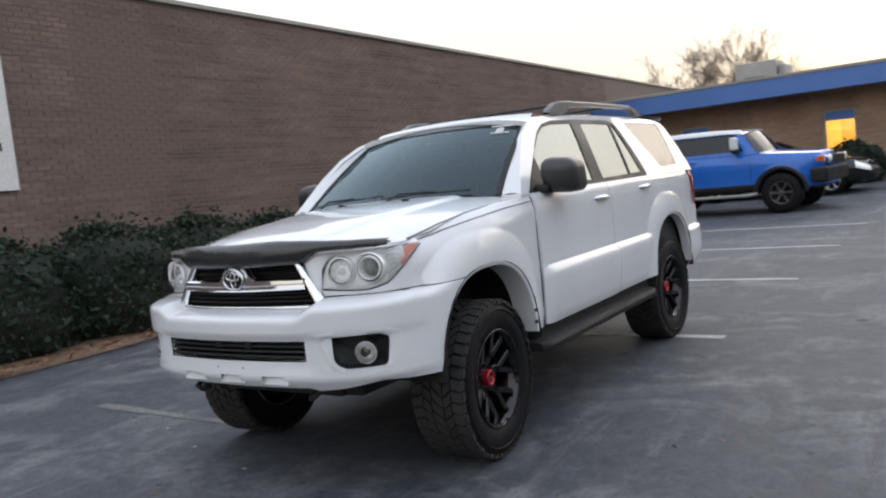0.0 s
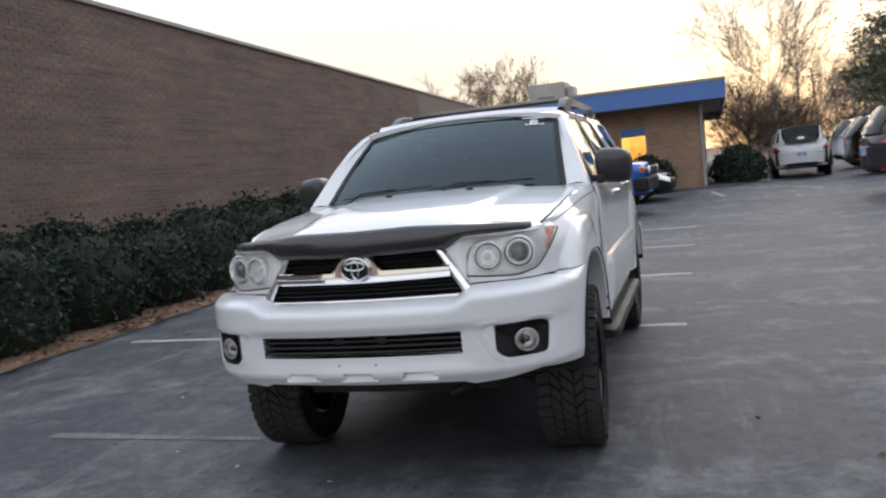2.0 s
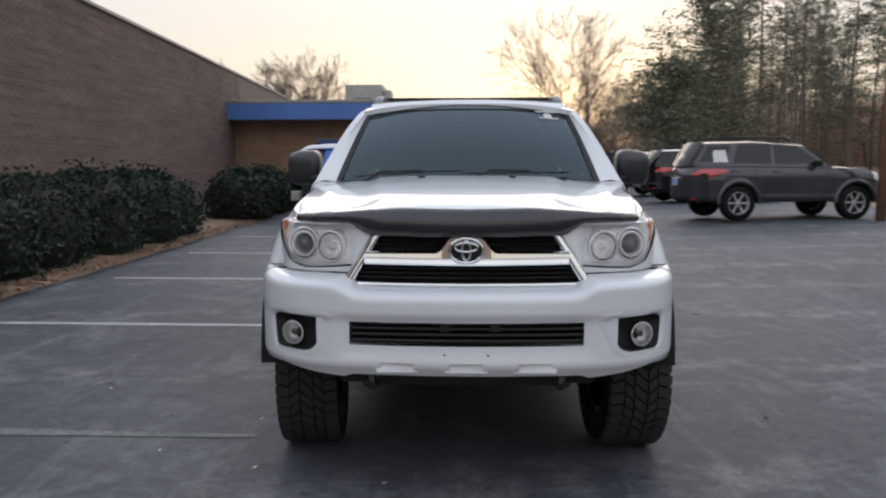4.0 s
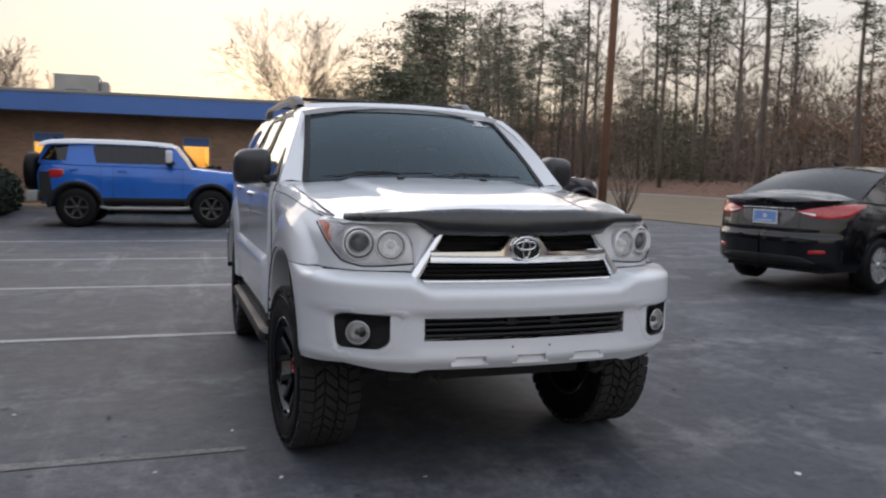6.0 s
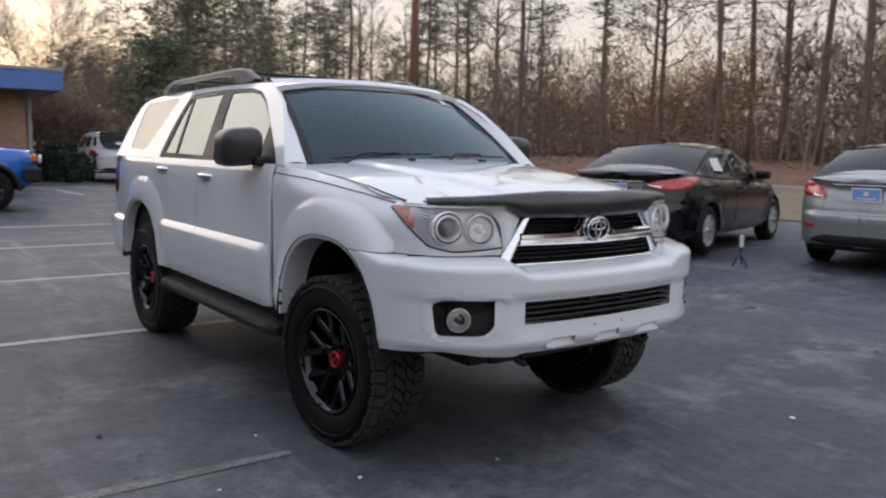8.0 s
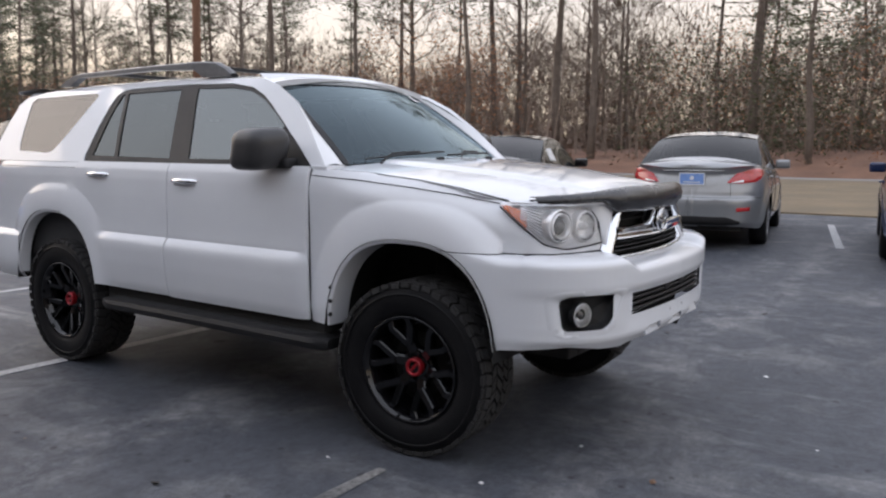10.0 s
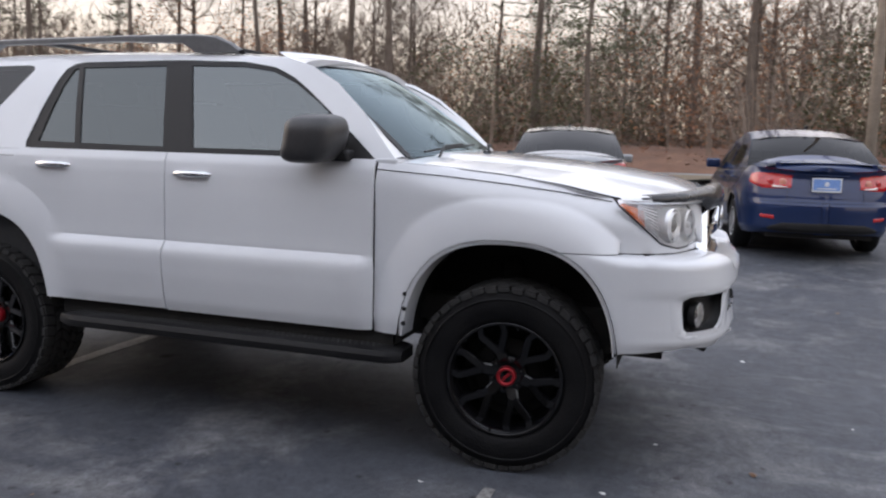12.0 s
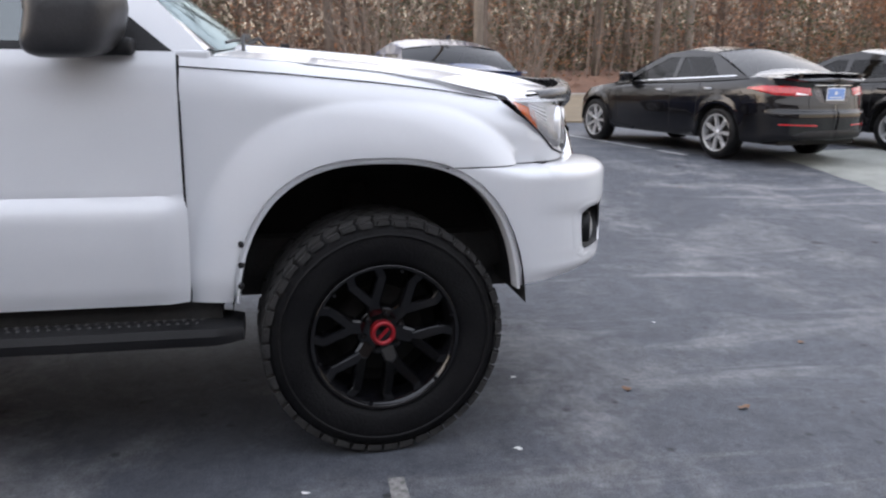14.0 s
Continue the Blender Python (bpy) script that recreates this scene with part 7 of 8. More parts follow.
# ---- the other vehicles ----
def alloy_wheel(name, r, rim_r, face, spokes, parent, m, dark=False):
    w = hub(name, parent)
    w.matrix_basis = m
    hw = 0.105
    v, f = lathe([(-hw, rim_r), (-hw - 0.004, rim_r + 0.03), (-hw, r - 0.03), (-hw + 0.025, r), (hw - 0.025, r), (hw, r - 0.03), (hw + 0.004, rim_r + 0.03), (hw, rim_r)], 40)
    mesh_ob("tyre", v, f, RUBBER, w, smooth=True)
    V, F = lathe([(-0.09, rim_r), (-0.06, rim_r * 0.93), (0.06, rim_r * 0.93), (0.10, rim_r), (0.106, rim_r * 0.985), (0.095, rim_r * 0.93)], 40)
    rim = mesh_ob("rim", V, F, face, w, smooth=True)
    v, f = lathe([(-0.01, rim_r * 0.93), (-0.012, 0.001)], 30)
    mesh_ob("brake_backing", v, f, LINER, w)
    for i in range(spokes):
        a = 2 * math.pi * i / spokes
        d, s = Vector((0, math.cos(a), math.sin(a))), Vector((0, -math.sin(a), math.cos(a)))
        V = []
        for rr, ww, xx in ((0.02, 0.022, 0.078), (rim_r * 0.95, 0.030, 0.088)):
            for u, h in ((-1, -0.03), (-0.7, 0), (0.7, 0), (1, -0.03)):
                V.append(d * rr + s * (ww * u) + Vector((xx + h, 0, 0)))
        mesh_ob("spoke", V, [(0, 1, 5, 4), (1, 2, 6, 5), (2, 3, 7, 6)], face, rim)
    v, f = lathe([(0.05, 0.045), (0.085, 0.042), (0.09, 0.0005)], 16)
    mesh_ob("hub_cap", v, f, face, rim, smooth=True)
    return w


SIDE_PROFILE = [(0.0, -0.060), (0.10, -0.022), (0.25, -0.014), (0.42, -0.002), (0.60, 0.004), (0.74, -0.004), (0.84, -0.022), (0.92, -0.045), (1.0, -0.080)]


def car(name, x, y, heading, label, category, body, L, W, H, wb, fo, shoulder, top, ya, r0, r1, yd, wheel_r, rim_r, rim_mat, spokes, low=0.24,
        roof_mat=None, side_glass=None, tail=None, plate=True, spoiler=False, paper=None, cladding=None, rails=False, lamps_front=True, group="parked cars", trim=None, z0=None, lamp=None, recess=None, panes=None, reflector=(0.55, 0.72, 0.44, 0.49), round_lights=(), square=False):
    """A car: a swept lower body, decks, glasshouse, lamps and wheels. Origin: ground below the front axle."""
    ob = thing(name, pose(x, y, ground_z(x, y) if z0 is None else z0, 0, 0, heading + 90), label, category, group)
    y0, y1 = -fo, L - fo
    yc, hl = (y0 + y1) / 2, L / 2

    def half(yy):
        u = min(1.0, abs(yy - yc) / hl)
        if square:
            return W / 2 * (1 - u ** 7) ** (1 / 2.6) * (1 - 0.06 * u ** 2)
        return W / 2 * (1 - u ** (12 if yy > yc else 6.5)) ** (1 / 2.4) * (1 - 0.06 * u ** 2)
    plan = []
    for i in range(97):
        a = math.pi * i / 96
        u = -math.cos(a)
        u = math.copysign(1 - (1 - abs(u)) ** 1.25, u)
        yy = yc + hl * u
        plan.append(Vector((half(yy), yy, 0)))
    # close the ends across to the middle
    xe0, xe1 = plan[1].x, plan[-2].x
    front = [Vector((xe0 * k / 8, y0 + 0.02 * (k / 8) ** 2, 0)) for k in range(8)]
    rear = [Vector((xe1 * k / 8, y1 - 0.02 * (k / 8) ** 2, 0)) for k in range(7, -1, -1)]
    plan = front + plan[1:-1] + rear
    norm = []
    for i, p in enumerate(plan):
        t = plan[min(i + 1, len(plan) - 1)] - plan[max(i - 1, 0)]
        norm.append(Vector((t.y, -t.x, 0)).normalized())
    AR = wheel_r + 0.055

    def arch(yy):
        z = 0.0
        for c in (0.0, wb):
            d = abs(yy - c)
            if d < AR:
                z = max(z, wheel_r + math.sqrt(AR * AR - d * d))
        return z

    def skin(p, n, z, off=0.0):
        zs = curve_at(shoulder, p.y)
        u = (z - low) / max(0.05, zs - low)
        o = curve_at(SIDE_PROFILE, u)
        if not square and p.y > yc and n.y > 0.2:
            # boot face set back above the bumper, with a lip along its top edge
            o -= ease(0.2, 0.85, n.y) * curve_at([(low, 0.05), (low + 0.10, 0.0), (0.56, 0.0), (0.625, 0.008), (0.650, 0.040), (0.80, 0.062), (zs - 0.09, 0.066), (zs - 0.05, 0.035), (zs - 0.02, 0.0), (zs, -0.045)], z)
        elif not square and p.y < yc and n.y < -0.2:
            o -= ease(0.2, 0.85, -n.y) * curve_at([(low, 0.05), (low + 0.12, 0.0), (0.50, 0.0), (0.60, 0.03), (zs, 0.12)], z)
        side = 1 - min(1.0, abs(n.y) * 1.4)
        for c in (0.0, wb):
            q = math.hypot(p.y - c, z - wheel_r) / AR
            o += 0.018 * side * (1 - ease(1.05, 1.3, q))
        o += off
        return Vector((p.x + n.x * o, p.y + n.y * o, z))
    P = []
    for p, n in zip(plan, norm):
        lo = max(low + 0.05 * min(1, abs(n.y)), arch(p.y) if p.x > W * 0.36 else 0)
        hi = curve_at(shoulder, p.y)
        P.append([skin(p, n, lo + (hi - lo) * j / 32) for j in range(33)])
    v, f = grid(P, True)
    shell_ob = mesh_ob("body", *join((v, f), mirror_x(v, f)), body, ob, smooth=True)
    bm = bmesh.new()
    bm.from_mesh(shell_ob.data)
    bmesh.ops.remove_doubles(bm, verts=[q for q in bm.verts if abs(q.co.x) < 0.001], dist=0.0015)
    bm.to_mesh(shell_ob.data)
    bm.free()
    sharp(shell_ob, 45)
    edge = [(q[-1][0], q[-1][1], q[-1][2]) for q in P]

    def deck(name_, a, b, material):
        rows = []
        for q in edge:
            if a - 1e-6 <= q[1] <= b + 1e-6:
                zc = curve_at(top, q[1])
                rows.append([(q[0] * math.sin(k / 10 * math.pi / 2), q[1], q[2] + (zc - q[2]) * (1 - math.sin(abs(k) / 10 * math.pi / 2) ** 2.4)) for k in range(-10, 11)])
        return sharp(mesh_ob(name_, *grid(rows), material, ob, smooth=True), 45) if len(rows) > 1 else None
    deck("bonnet", y0, ya + 0.12, body)
    if yd < y1 - 0.05:
        deck("boot_lid", yd - 0.1, y1, body)
    # glasshouse
    zb0, zb1 = curve_at(shoulder, ya), curve_at(shoulder, yd)
    hb = half(wb / 2) - 0.055
    zr0, zr1 = curve_at(top, r0) - 0.05, curve_at(top, r1) - 0.05

    def gx(yy, z):
        zb = curve_at(shoulder, yy)
        t = max(0.0, (z - zb) / (H - 0.05 - zb))
        return (half(min(max(yy, ya), yd)) - 0.055) * (1 - 0.235 * t) * (1 - 0.03 * max(0, (yy - wb) / 1.2))
    outline = [(ya, zb0 - 0.01), (r0, zr0), ((r0 + r1) / 2, H - 0.052), (r1, zr1), (yd, zb1 - 0.01)]
    mid = [(ya + (yd - ya) * k / 6, curve_at(shoulder, ya + (yd - ya) * k / 6) - 0.012) for k in range(5, 0, -1)]
    ga, gb = (r0 - ya) / max(0.01, zr0 - zb0), (yd - r1) / max(0.01, zr1 - zb1)
    zt = min(zr0, zr1) - 0.045

    def belt(yy):
        return curve_at(shoulder, yy) + 0.03
    ysplit = ya + 0.52 * (yd - ya) - 0.05
    a0 = ya + ga * 0.09 + 0.14
    fw = [(a0, belt(a0)), (r0 + 0.10, zt), (ysplit - 0.045, zt), (ysplit - 0.045, belt(ysplit))]
    d1 = yd - gb * 0.12 - 0.22
    rw = [(ysplit + 0.045, belt(ysplit)), (ysplit + 0.045, zt), (min(r1 - 0.02, d1 - 0.15), zt), (d1, belt(d1) + 0.02)]
    holes = [fw, rw]
    glass_ = side_glass or DARK_GLASS
    if yd - d1 > 0.75 or rails:
        d1 = ysplit + 0.045 + 0.55 * (yd - ysplit)
        holes[1] = [(ysplit + 0.045, belt(ysplit)), (ysplit + 0.045, zt), (d1 - 0.12, zt), (d1, belt(d1))]
        holes.append([(d1 + 0.05, zt), (min(r1, yd - 0.30), zt), (yd - 0.22, belt(yd) + 0.05), (d1 + 0.16, belt(d1) + 0.03)])
    holes = panes or holes
    poly_panel("pillar_frame", outline + mid, holes, body, ob, 0.0, 0.02, fx=gx, cut=0.12)
    for nm, h in zip(("front_side_window", "rear_side_window", "quarter_window"), holes):
        poly_panel(nm, h, [], glass_, ob, -0.006, 0, fx=gx, cut=0.15)
    if trim:
        poly_panel("window_trim", [(a0 - 0.05, belt(a0) - 0.018), (yd - 0.2, belt(yd) - 0.016), (yd - 0.2, belt(yd) - 0.002), (a0 - 0.05, belt(a0) - 0.003)], [], trim, ob, 0.012, 0.01, fx=gx)

    def screen(nm, ya_, za_, yb_, zb_, bow, material):
        rows = []
        for k in range(13):
            u = k / 12
            yy, zz = ya_ + (yb_ - ya_) * u, za_ + (zb_ - za_) * u
            w = gx(ya_, za_) * (1 - u) + gx(yb_, zb_) * u
            rows.append([(w * t, yy + bow * (1 - t * t) * (1 - 0.4 * u), zz + 0.05 * u * (1 - t * t) + 0.02 * math.sin(math.pi * u)) for t in [-1 + j / 8 for j in range(17)]])
        return mesh_ob(nm, *grid(rows), material, ob, smooth=True)
    screen("windscreen", ya, zb0 - 0.005, r0, zr0, -0.14, DARK_GLASS)
    screen("rear_screen", yd, zb1 - 0.005, r1, zr1, 0.10, DARK_GLASS)
    rows = []
    for k in range(15):
        yy = r0 + (r1 - r0) * k / 14
        ze = curve_at([(r0, zr0), ((r0 + r1) / 2, H - 0.052), (r1, zr1)], yy)
        w = gx(yy, ze)
        bow = -0.085 * (1 - k / 14) ** 3 + 0.06 * (k / 14) ** 3
        rows.append([(w * math.sin(t * math.pi / 2), yy + bow * (1 - t * t), ze + 0.052 * (1 - abs(math.sin(t * math.pi / 2)) ** 2.6)) for t in [-1 + j / 8 for j in range(17)]])
    sharp(mesh_ob("roof", *grid(rows), roof_mat or body, ob, smooth=True), 50)
    # dark cabin and underside
    bm = bmesh.new()
    bm_box(bm, -hb + 0.08, hb - 0.08, ya + 0.2, yd - 0.15, low + 0.1, zb0 - 0.12)
    bm_box(bm, -W / 2 + 0.28, W / 2 - 0.28, y0 + 0.25, y1 - 0.25, low - 0.02, low + 0.25)
    part("underbody", bm, UNDERSIDE, ob)
    for yy in (wb * 0.45, wb * 0.78):
        for xx in (-0.36, 0.36):
            bm = bmesh.new()
            bm_box(bm, xx - 0.22, xx + 0.22, yy, yy + 0.14, zb0 - 0.4, zb0 + 0.16, 0.05)
            bm_box(bm, xx - 0.11, xx + 0.11, yy + 0.06, yy + 0.14, zb0 + 0.17, zb0 + 0.31, 0.03)
            part("seat", bm, CABIN, ob)

    def patch(nm, where, z0_, z1_, off, material, side=None, label_="", parent=None):
        for s in ((1, -1) if side is None else (side,)):
            rows = []
            for p, n in zip(plan, norm):
                k = where(p)
                if k is None:
                    continue
                za, zb = (z0_(p), z1_(p)) if callable(z0_) else (z0_, z1_)
                rows.append([tuple((lambda q: (s * q.x, q.y, q.z))(skin(p, n, za + (zb - za) * j / 5, off * (1 if 0 < j < 5 else 0.15)))) for j in range(6)])
            if len(rows) > 1:
                mesh_ob(nm, *grid(rows, s > 0), material, parent or ob, label_, True)
    # door gaps and handles
    for s in (1, -1):
        for yy in (ya + 0.18, ysplit, wb - AR - 0.05 if wb - AR - 0.05 > ysplit + 0.5 else wb - AR + 0.02):
            i = min(range(len(plan)), key=lambda k: abs(plan[k].y - yy) + (9 if plan[k].x < W * 0.3 else 0))
            p, n = plan[i], norm[i]
            zs = curve_at(shoulder, yy)
            pts = [skin(p, n, low + 0.14 + (zs - low - 0.14) * j / 8, 0.0005) for j in range(9)]
            mesh_ob("door_gap", *tube([(s * q.x, q.y, q.z) for q in pts], 0.004, 4), LINER, ob)
        for yy in (ysplit - 0.22, ysplit + 0.72):
            i = min(range(len(plan)), key=lambda k: abs(plan[k].y - yy) + (9 if plan[k].x < W * 0.3 else 0))
            q = skin(plan[i], norm[i], curve_at(shoulder, yy) - 0.11, 0.02)
            mesh_ob("door_handle", *tube([(s * q.x, yy - 0.09, q.z), (s * (q.x + 0.015), yy, q.z), (s * q.x, yy + 0.09, q.z)], 0.012, 6), trim or body, ob, smooth=True)
        bm = bmesh.new()
        bm_box(bm, 0, 0.20, -0.06, 0.06, -0.06, 0.07, 0.035, 3)
        for q in bm.verts:
            q.co = Vector((s * (q.co.x + gx(ya + 0.5, zb0 + 0.1) + 0.02), q.co.y + ya + 0.42, q.co.z + zb0 + 0.10))
        part("door_mirror", bm, body if not cladding else BLACK_TRIM, ob, smooth=True)
    if cladding:
        patch("sill_cladding", lambda p: True if -AR < p.y < wb + AR * 0.2 and p.x > W * 0.40 and arch(p.y) < low + 0.1 else None, low, low + 0.16, 0.012, cladding)
        for c in (0.0, wb):
            for s in (1, -1):
                rows = []
                for k in range(25):
                    a = math.pi * (k / 24)
                    rows.append([(s * (W / 2 - 0.005 + d), c + (AR + r) * math.cos(a), wheel_r + (AR + r) * math.sin(a)) for r, d in ((0.0, -0.02), (0.005, 0.03), (0.07, 0.028), (0.085, 0.0))])
                mesh_ob("arch_flare", *grid(rows, s > 0), cladding, ob, smooth=True)
    # lamps
    zt_ = curve_at(shoulder, y1)
    run = [0.0]
    for p, q in zip(plan[::-1], plan[-2::-1]):
        run.append(run[-1] + (p - q).length)

    def wrap(s, z, off=0.0):
        """A place on the skin, s metres round from the middle of the tail."""
        k = max(i for i in range(len(run) - 1) if run[i] <= s)
        t = (s - run[k]) / max(1e-6, run[k + 1] - run[k])
        ia, ib = len(plan) - 1 - k, len(plan) - 2 - k
        return skin(plan[ia].lerp(plan[ib], t), norm[ia].lerp(norm[ib], t).normalized(), z, off)

    def shell(nm, lo, hi, off, material, label_="", rows_=7, both=True, parent=None):
        """A panel laid on the tail between two lines of (s, z), with its edges turned in."""
        out = []
        for s in ((1, -1) if both else (1,)):
            s0, s1 = lo[0][0], lo[-1][0]
            n = max(3, int((s1 - s0) / 0.03))
            rows = []
            for i in range(n + 1):
                t = s0 + (s1 - s0) * i / n
                za, zb = curve_at(lo, t), max(curve_at(hi, t), curve_at(lo, t) + 0.004)
                end = i in (0, n)
                col = [wrap(t, za, -0.012)] + [wrap(t, za + (zb - za) * k / rows_, off * (0.4 if k in (0, rows_) or end else 1.0)) for k in range(rows_ + 1)] + [wrap(t, zb, -0.012)]
                rows.append([(s * q.x, q.y, q.z) for q in col])
            out.append(sharp(mesh_ob(nm, *grid(rows, s < 0), material, parent or ob, label_, True), 55))
        return out

    if tail:
        tx0, tz0, tz1, ty = tail
        lamp_lo, lamp_hi = lamp or ([(tx0, tz0 + 0.04), (tx0 + 0.2, tz0), (tx0 + 0.45, tz0), (tx0 + 0.45 + ty, tz0 + 0.10)], [(tx0, tz0 + 0.05), (tx0 + 0.2, tz1 - 0.01), (tx0 + 0.45, tz1), (tx0 + 0.45 + ty, tz1 - 0.02)])
        shell("tail_lamp", lamp_lo, lamp_hi, 0.014, RED_LENS, "red rear lamp")
        if not square:
            sa, sb = lamp_lo[0][0] + 0.03, lamp_lo[0][0] + 0.24
            shell("reversing_lens", [(sa, curve_at(lamp_lo, sa) + 0.006), (sb, curve_at(lamp_lo, sb) + 0.012)], [(sa, curve_at(lamp_lo, sa) + 0.010), (sb, curve_at(lamp_lo, sb) + 0.045)], 0.018, REFLECTOR)
        for s_, z_, r_l, mat in round_lights:
            for s in (1, -1):
                q, q2 = wrap(s_, z_, 0.012), wrap(s_, z_, 0.112)
                d = (q2 - q).normalized()
                mt = Matrix.Translation((s * q.x, q.y, q.z)) @ Vector((s * d.x, d.y, d.z)).to_track_quat("X", "Z").to_matrix().to_4x4()
                v, f = lathe([(0.0, r_l), (0.008, r_l * 0.9), (0.011, r_l * 0.5), (0.012, 0.0005)], 20)
                mesh_ob("round_lens", [mt @ Vector(q_) for q_ in v], f, mat, ob, smooth=True)
        ra, rb, rz0, rz1 = reflector
        shell("rear_reflector", [(ra, rz0), (rb, rz0 + 0.012)], [(ra, rz1 - 0.008), (rb, rz1)], 0.008, RED_LENS)
        shell("rear_valance", [(0.0, low + 0.055), (0.45, low + 0.055), (0.62, low + 0.075)], [(0.0, low + 0.17), (0.45, low + 0.165), (0.62, low + 0.11)], 0.010, BLACK_TRIM)
        for s in (1, -1):
            gap = [wrap(t, 0.640 if not square else tz0 - 0.07, 0.0005) for t in steps(0.0, 0.95, 0.05)]
            mesh_ob("bumper_gap", *tube([(s * q.x, q.y, q.z) for q in gap], 0.0032, 4), LINER, ob)
            inner = lamp_lo[0][0] + 0.06
            gap = [wrap(inner - 0.02, zt_ - 0.10 - (zt_ - 0.76) * k / 6, 0.0006) for k in range(7)]
            mesh_ob("boot_gap", *tube([(s * q.x, q.y, q.z) for q in gap], 0.003, 4), LINER, ob)
        if plate:
            pz = (tz0 + tz1) / 2 - 0.02 if plate is True else plate
            rw = recess or 0.30
            shell("plate_recess", [(0.0, pz - 0.115), (rw * 0.62, pz - 0.105), (rw * 0.86, pz - 0.06), (rw, pz + 0.05)], [(0.0, pz + 0.095), (rw * 0.6, pz + 0.095), (rw, pz + 0.085)], 0.003, DARK_PANEL if body is BLACK_PAINT else body)
            strip = [wrap(t, pz + 0.103, 0.010) for t in steps(0.0, rw, 0.05)]
            mesh_ob("boot_strip", *tube([(-q.x, q.y, q.z) for q in strip[:0:-1]] + [(q.x, q.y, q.z) for q in strip], 0.009, 6), CHROME if body is not NAVY_PAINT else body, ob, smooth=True)
            pl = hub("dealer_plate", ob, "blue and white dealer plate")
            yq = max(wrap(0.0, pz + dz).y for dz in (-0.075, 0.0, 0.075)) + 0.004
            box("plate", -0.155, 0.155, yq + 0.006, yq + 0.012, pz - 0.078, pz + 0.078, PLATE_WHITE, pl, bevel=0.004)
            box("plate_field", -0.140, 0.140, yq + 0.0125, yq + 0.014, pz - 0.060, pz + 0.064, PLATE_BLUE, pl)
            bm = bmesh.new()
            bmesh.ops.create_cone(bm, cap_ends=True, segments=14, radius1=0.026, radius2=0.026, depth=0.002, matrix=pose(0.0, yq + 0.0155, pz + 0.012, 90))
            part("plate_disc", bm, PLATE_WHITE, pl)
            box("plate_bar", -0.10, 0.10, yq + 0.0145, yq + 0.016, pz - 0.045, pz - 0.032, PLATE_WHITE, pl)
        v, f = oval(0, 0, 0.05, 0.03, 0.006)
        ze = zt_ - 0.105 if not square else zt_ - 0.075
        yq_ = wrap(0.0, ze).y
        mesh_ob("emblem", [(q[0], yq_ + q[1] + 0.008, q[2] + ze) for q in v], f, CHROME, ob, smooth=True)
    if lamps_front:
        zf = curve_at(shoulder, y0)
        patch("headlamp", lambda p: True if (p.y < yc and p.x > W * 0.27 and p.y < y0 + 0.45) else None, lambda p: zf - 0.17 + 0.10 * ease(y0 + 0.1, y0 + 0.45, p.y), lambda p: curve_at(shoulder, p.y) - 0.03, 0.01, REFLECTOR)
        patch("front_grille", lambda p: True if (p.y < yc and p.x < W * 0.24) else None, zf - 0.18, zf - 0.05, 0.006, BLACK_TRIM, side=1)
        patch("front_grille", lambda p: True if (p.y < yc and p.x < W * 0.24) else None, zf - 0.18, zf - 0.05, 0.006, BLACK_TRIM, side=-1)
        patch("air_intake", lambda p: True if (p.y < yc and p.x < W * 0.30) else None, low + 0.07, low + 0.20, 0.006, BLACK_TRIM)
    # wheels and liners
    for c in (0.0, wb):
        for s in (1, -1):
            alloy_wheel("wheel", wheel_r, rim_r, rim_mat, spokes, ob, pose(s * (W / 2 - 0.125), c, wheel_r, 0, 0, 0 if s > 0 else 180))
            rows = [[(s * (W / 2 - 0.03), c + (AR + 0.005) * math.cos(math.pi * k / 16), wheel_r + (AR + 0.005) * math.sin(math.pi * k / 16)), (s * (W / 2 - 0.30), c + (AR + 0.005) * math.cos(math.pi * k / 16), wheel_r + (AR + 0.005) * math.sin(math.pi * k / 16))] for k in range(17)]
            mesh_ob("wheel_liner", *grid(rows, s > 0), LINER, ob, smooth=True)
            mesh_ob("inner_arch", [r[1] for r in rows], [tuple(range(17))], LINER, ob)
    if spoiler:
        z = zt_ + 0.085
        rows = [[(x_, y1 - 0.26 + 0.05 * (x_ / 0.6) ** 2 * -1 + dy, z + dz - 0.02 * abs(x_ / 0.6) ** 3) for dy, dz in ((0, 0.0), (0.02, 0.016), (0.14, 0.018), (0.16, 0.008), (0.14, 0.0), (0, 0.0))] for x_ in [-0.62 + 1.24 * k / 16 for k in range(17)]]
        sp = sharp(mesh_ob("boot_spoiler", *grid(rows), body, ob, smooth=True), 40)
        for x_ in (-0.5, 0.5):
            box("spoiler_foot", x_ - 0.03, x_ + 0.03, y1 - 0.24, y1 - 0.14, zt_ - 0.02, z + 0.004, body, sp)
    if rails:
        for s in (1, -1):
            xx = s * (gx((r0 + r1) / 2, H - 0.05) - 0.06)
            mesh_ob("roof_rail", *tube([(xx, r0 + 0.25, H - 0.02), (xx, r0 + 0.4, H + 0.05), (xx, r1 - 0.4, H + 0.055), (xx, r1 - 0.2, H - 0.01)], 0.022, 8), BLACK_TRIM, ob, smooth=True)
    else:
        bm = bmesh.new()
        bm_box(bm, -0.015, 0.015, -0.05, 0.05, 0, 0.05, 0.012)
        for q in bm.verts:
            q.co += Vector((0, r1 - 0.08 + 0.4 * 0, H - 0.012))
            if q.co.z > H + 0.01:
                q.co.y += 0.03
        part("roof_aerial", bm, BLACK_TRIM, ob)
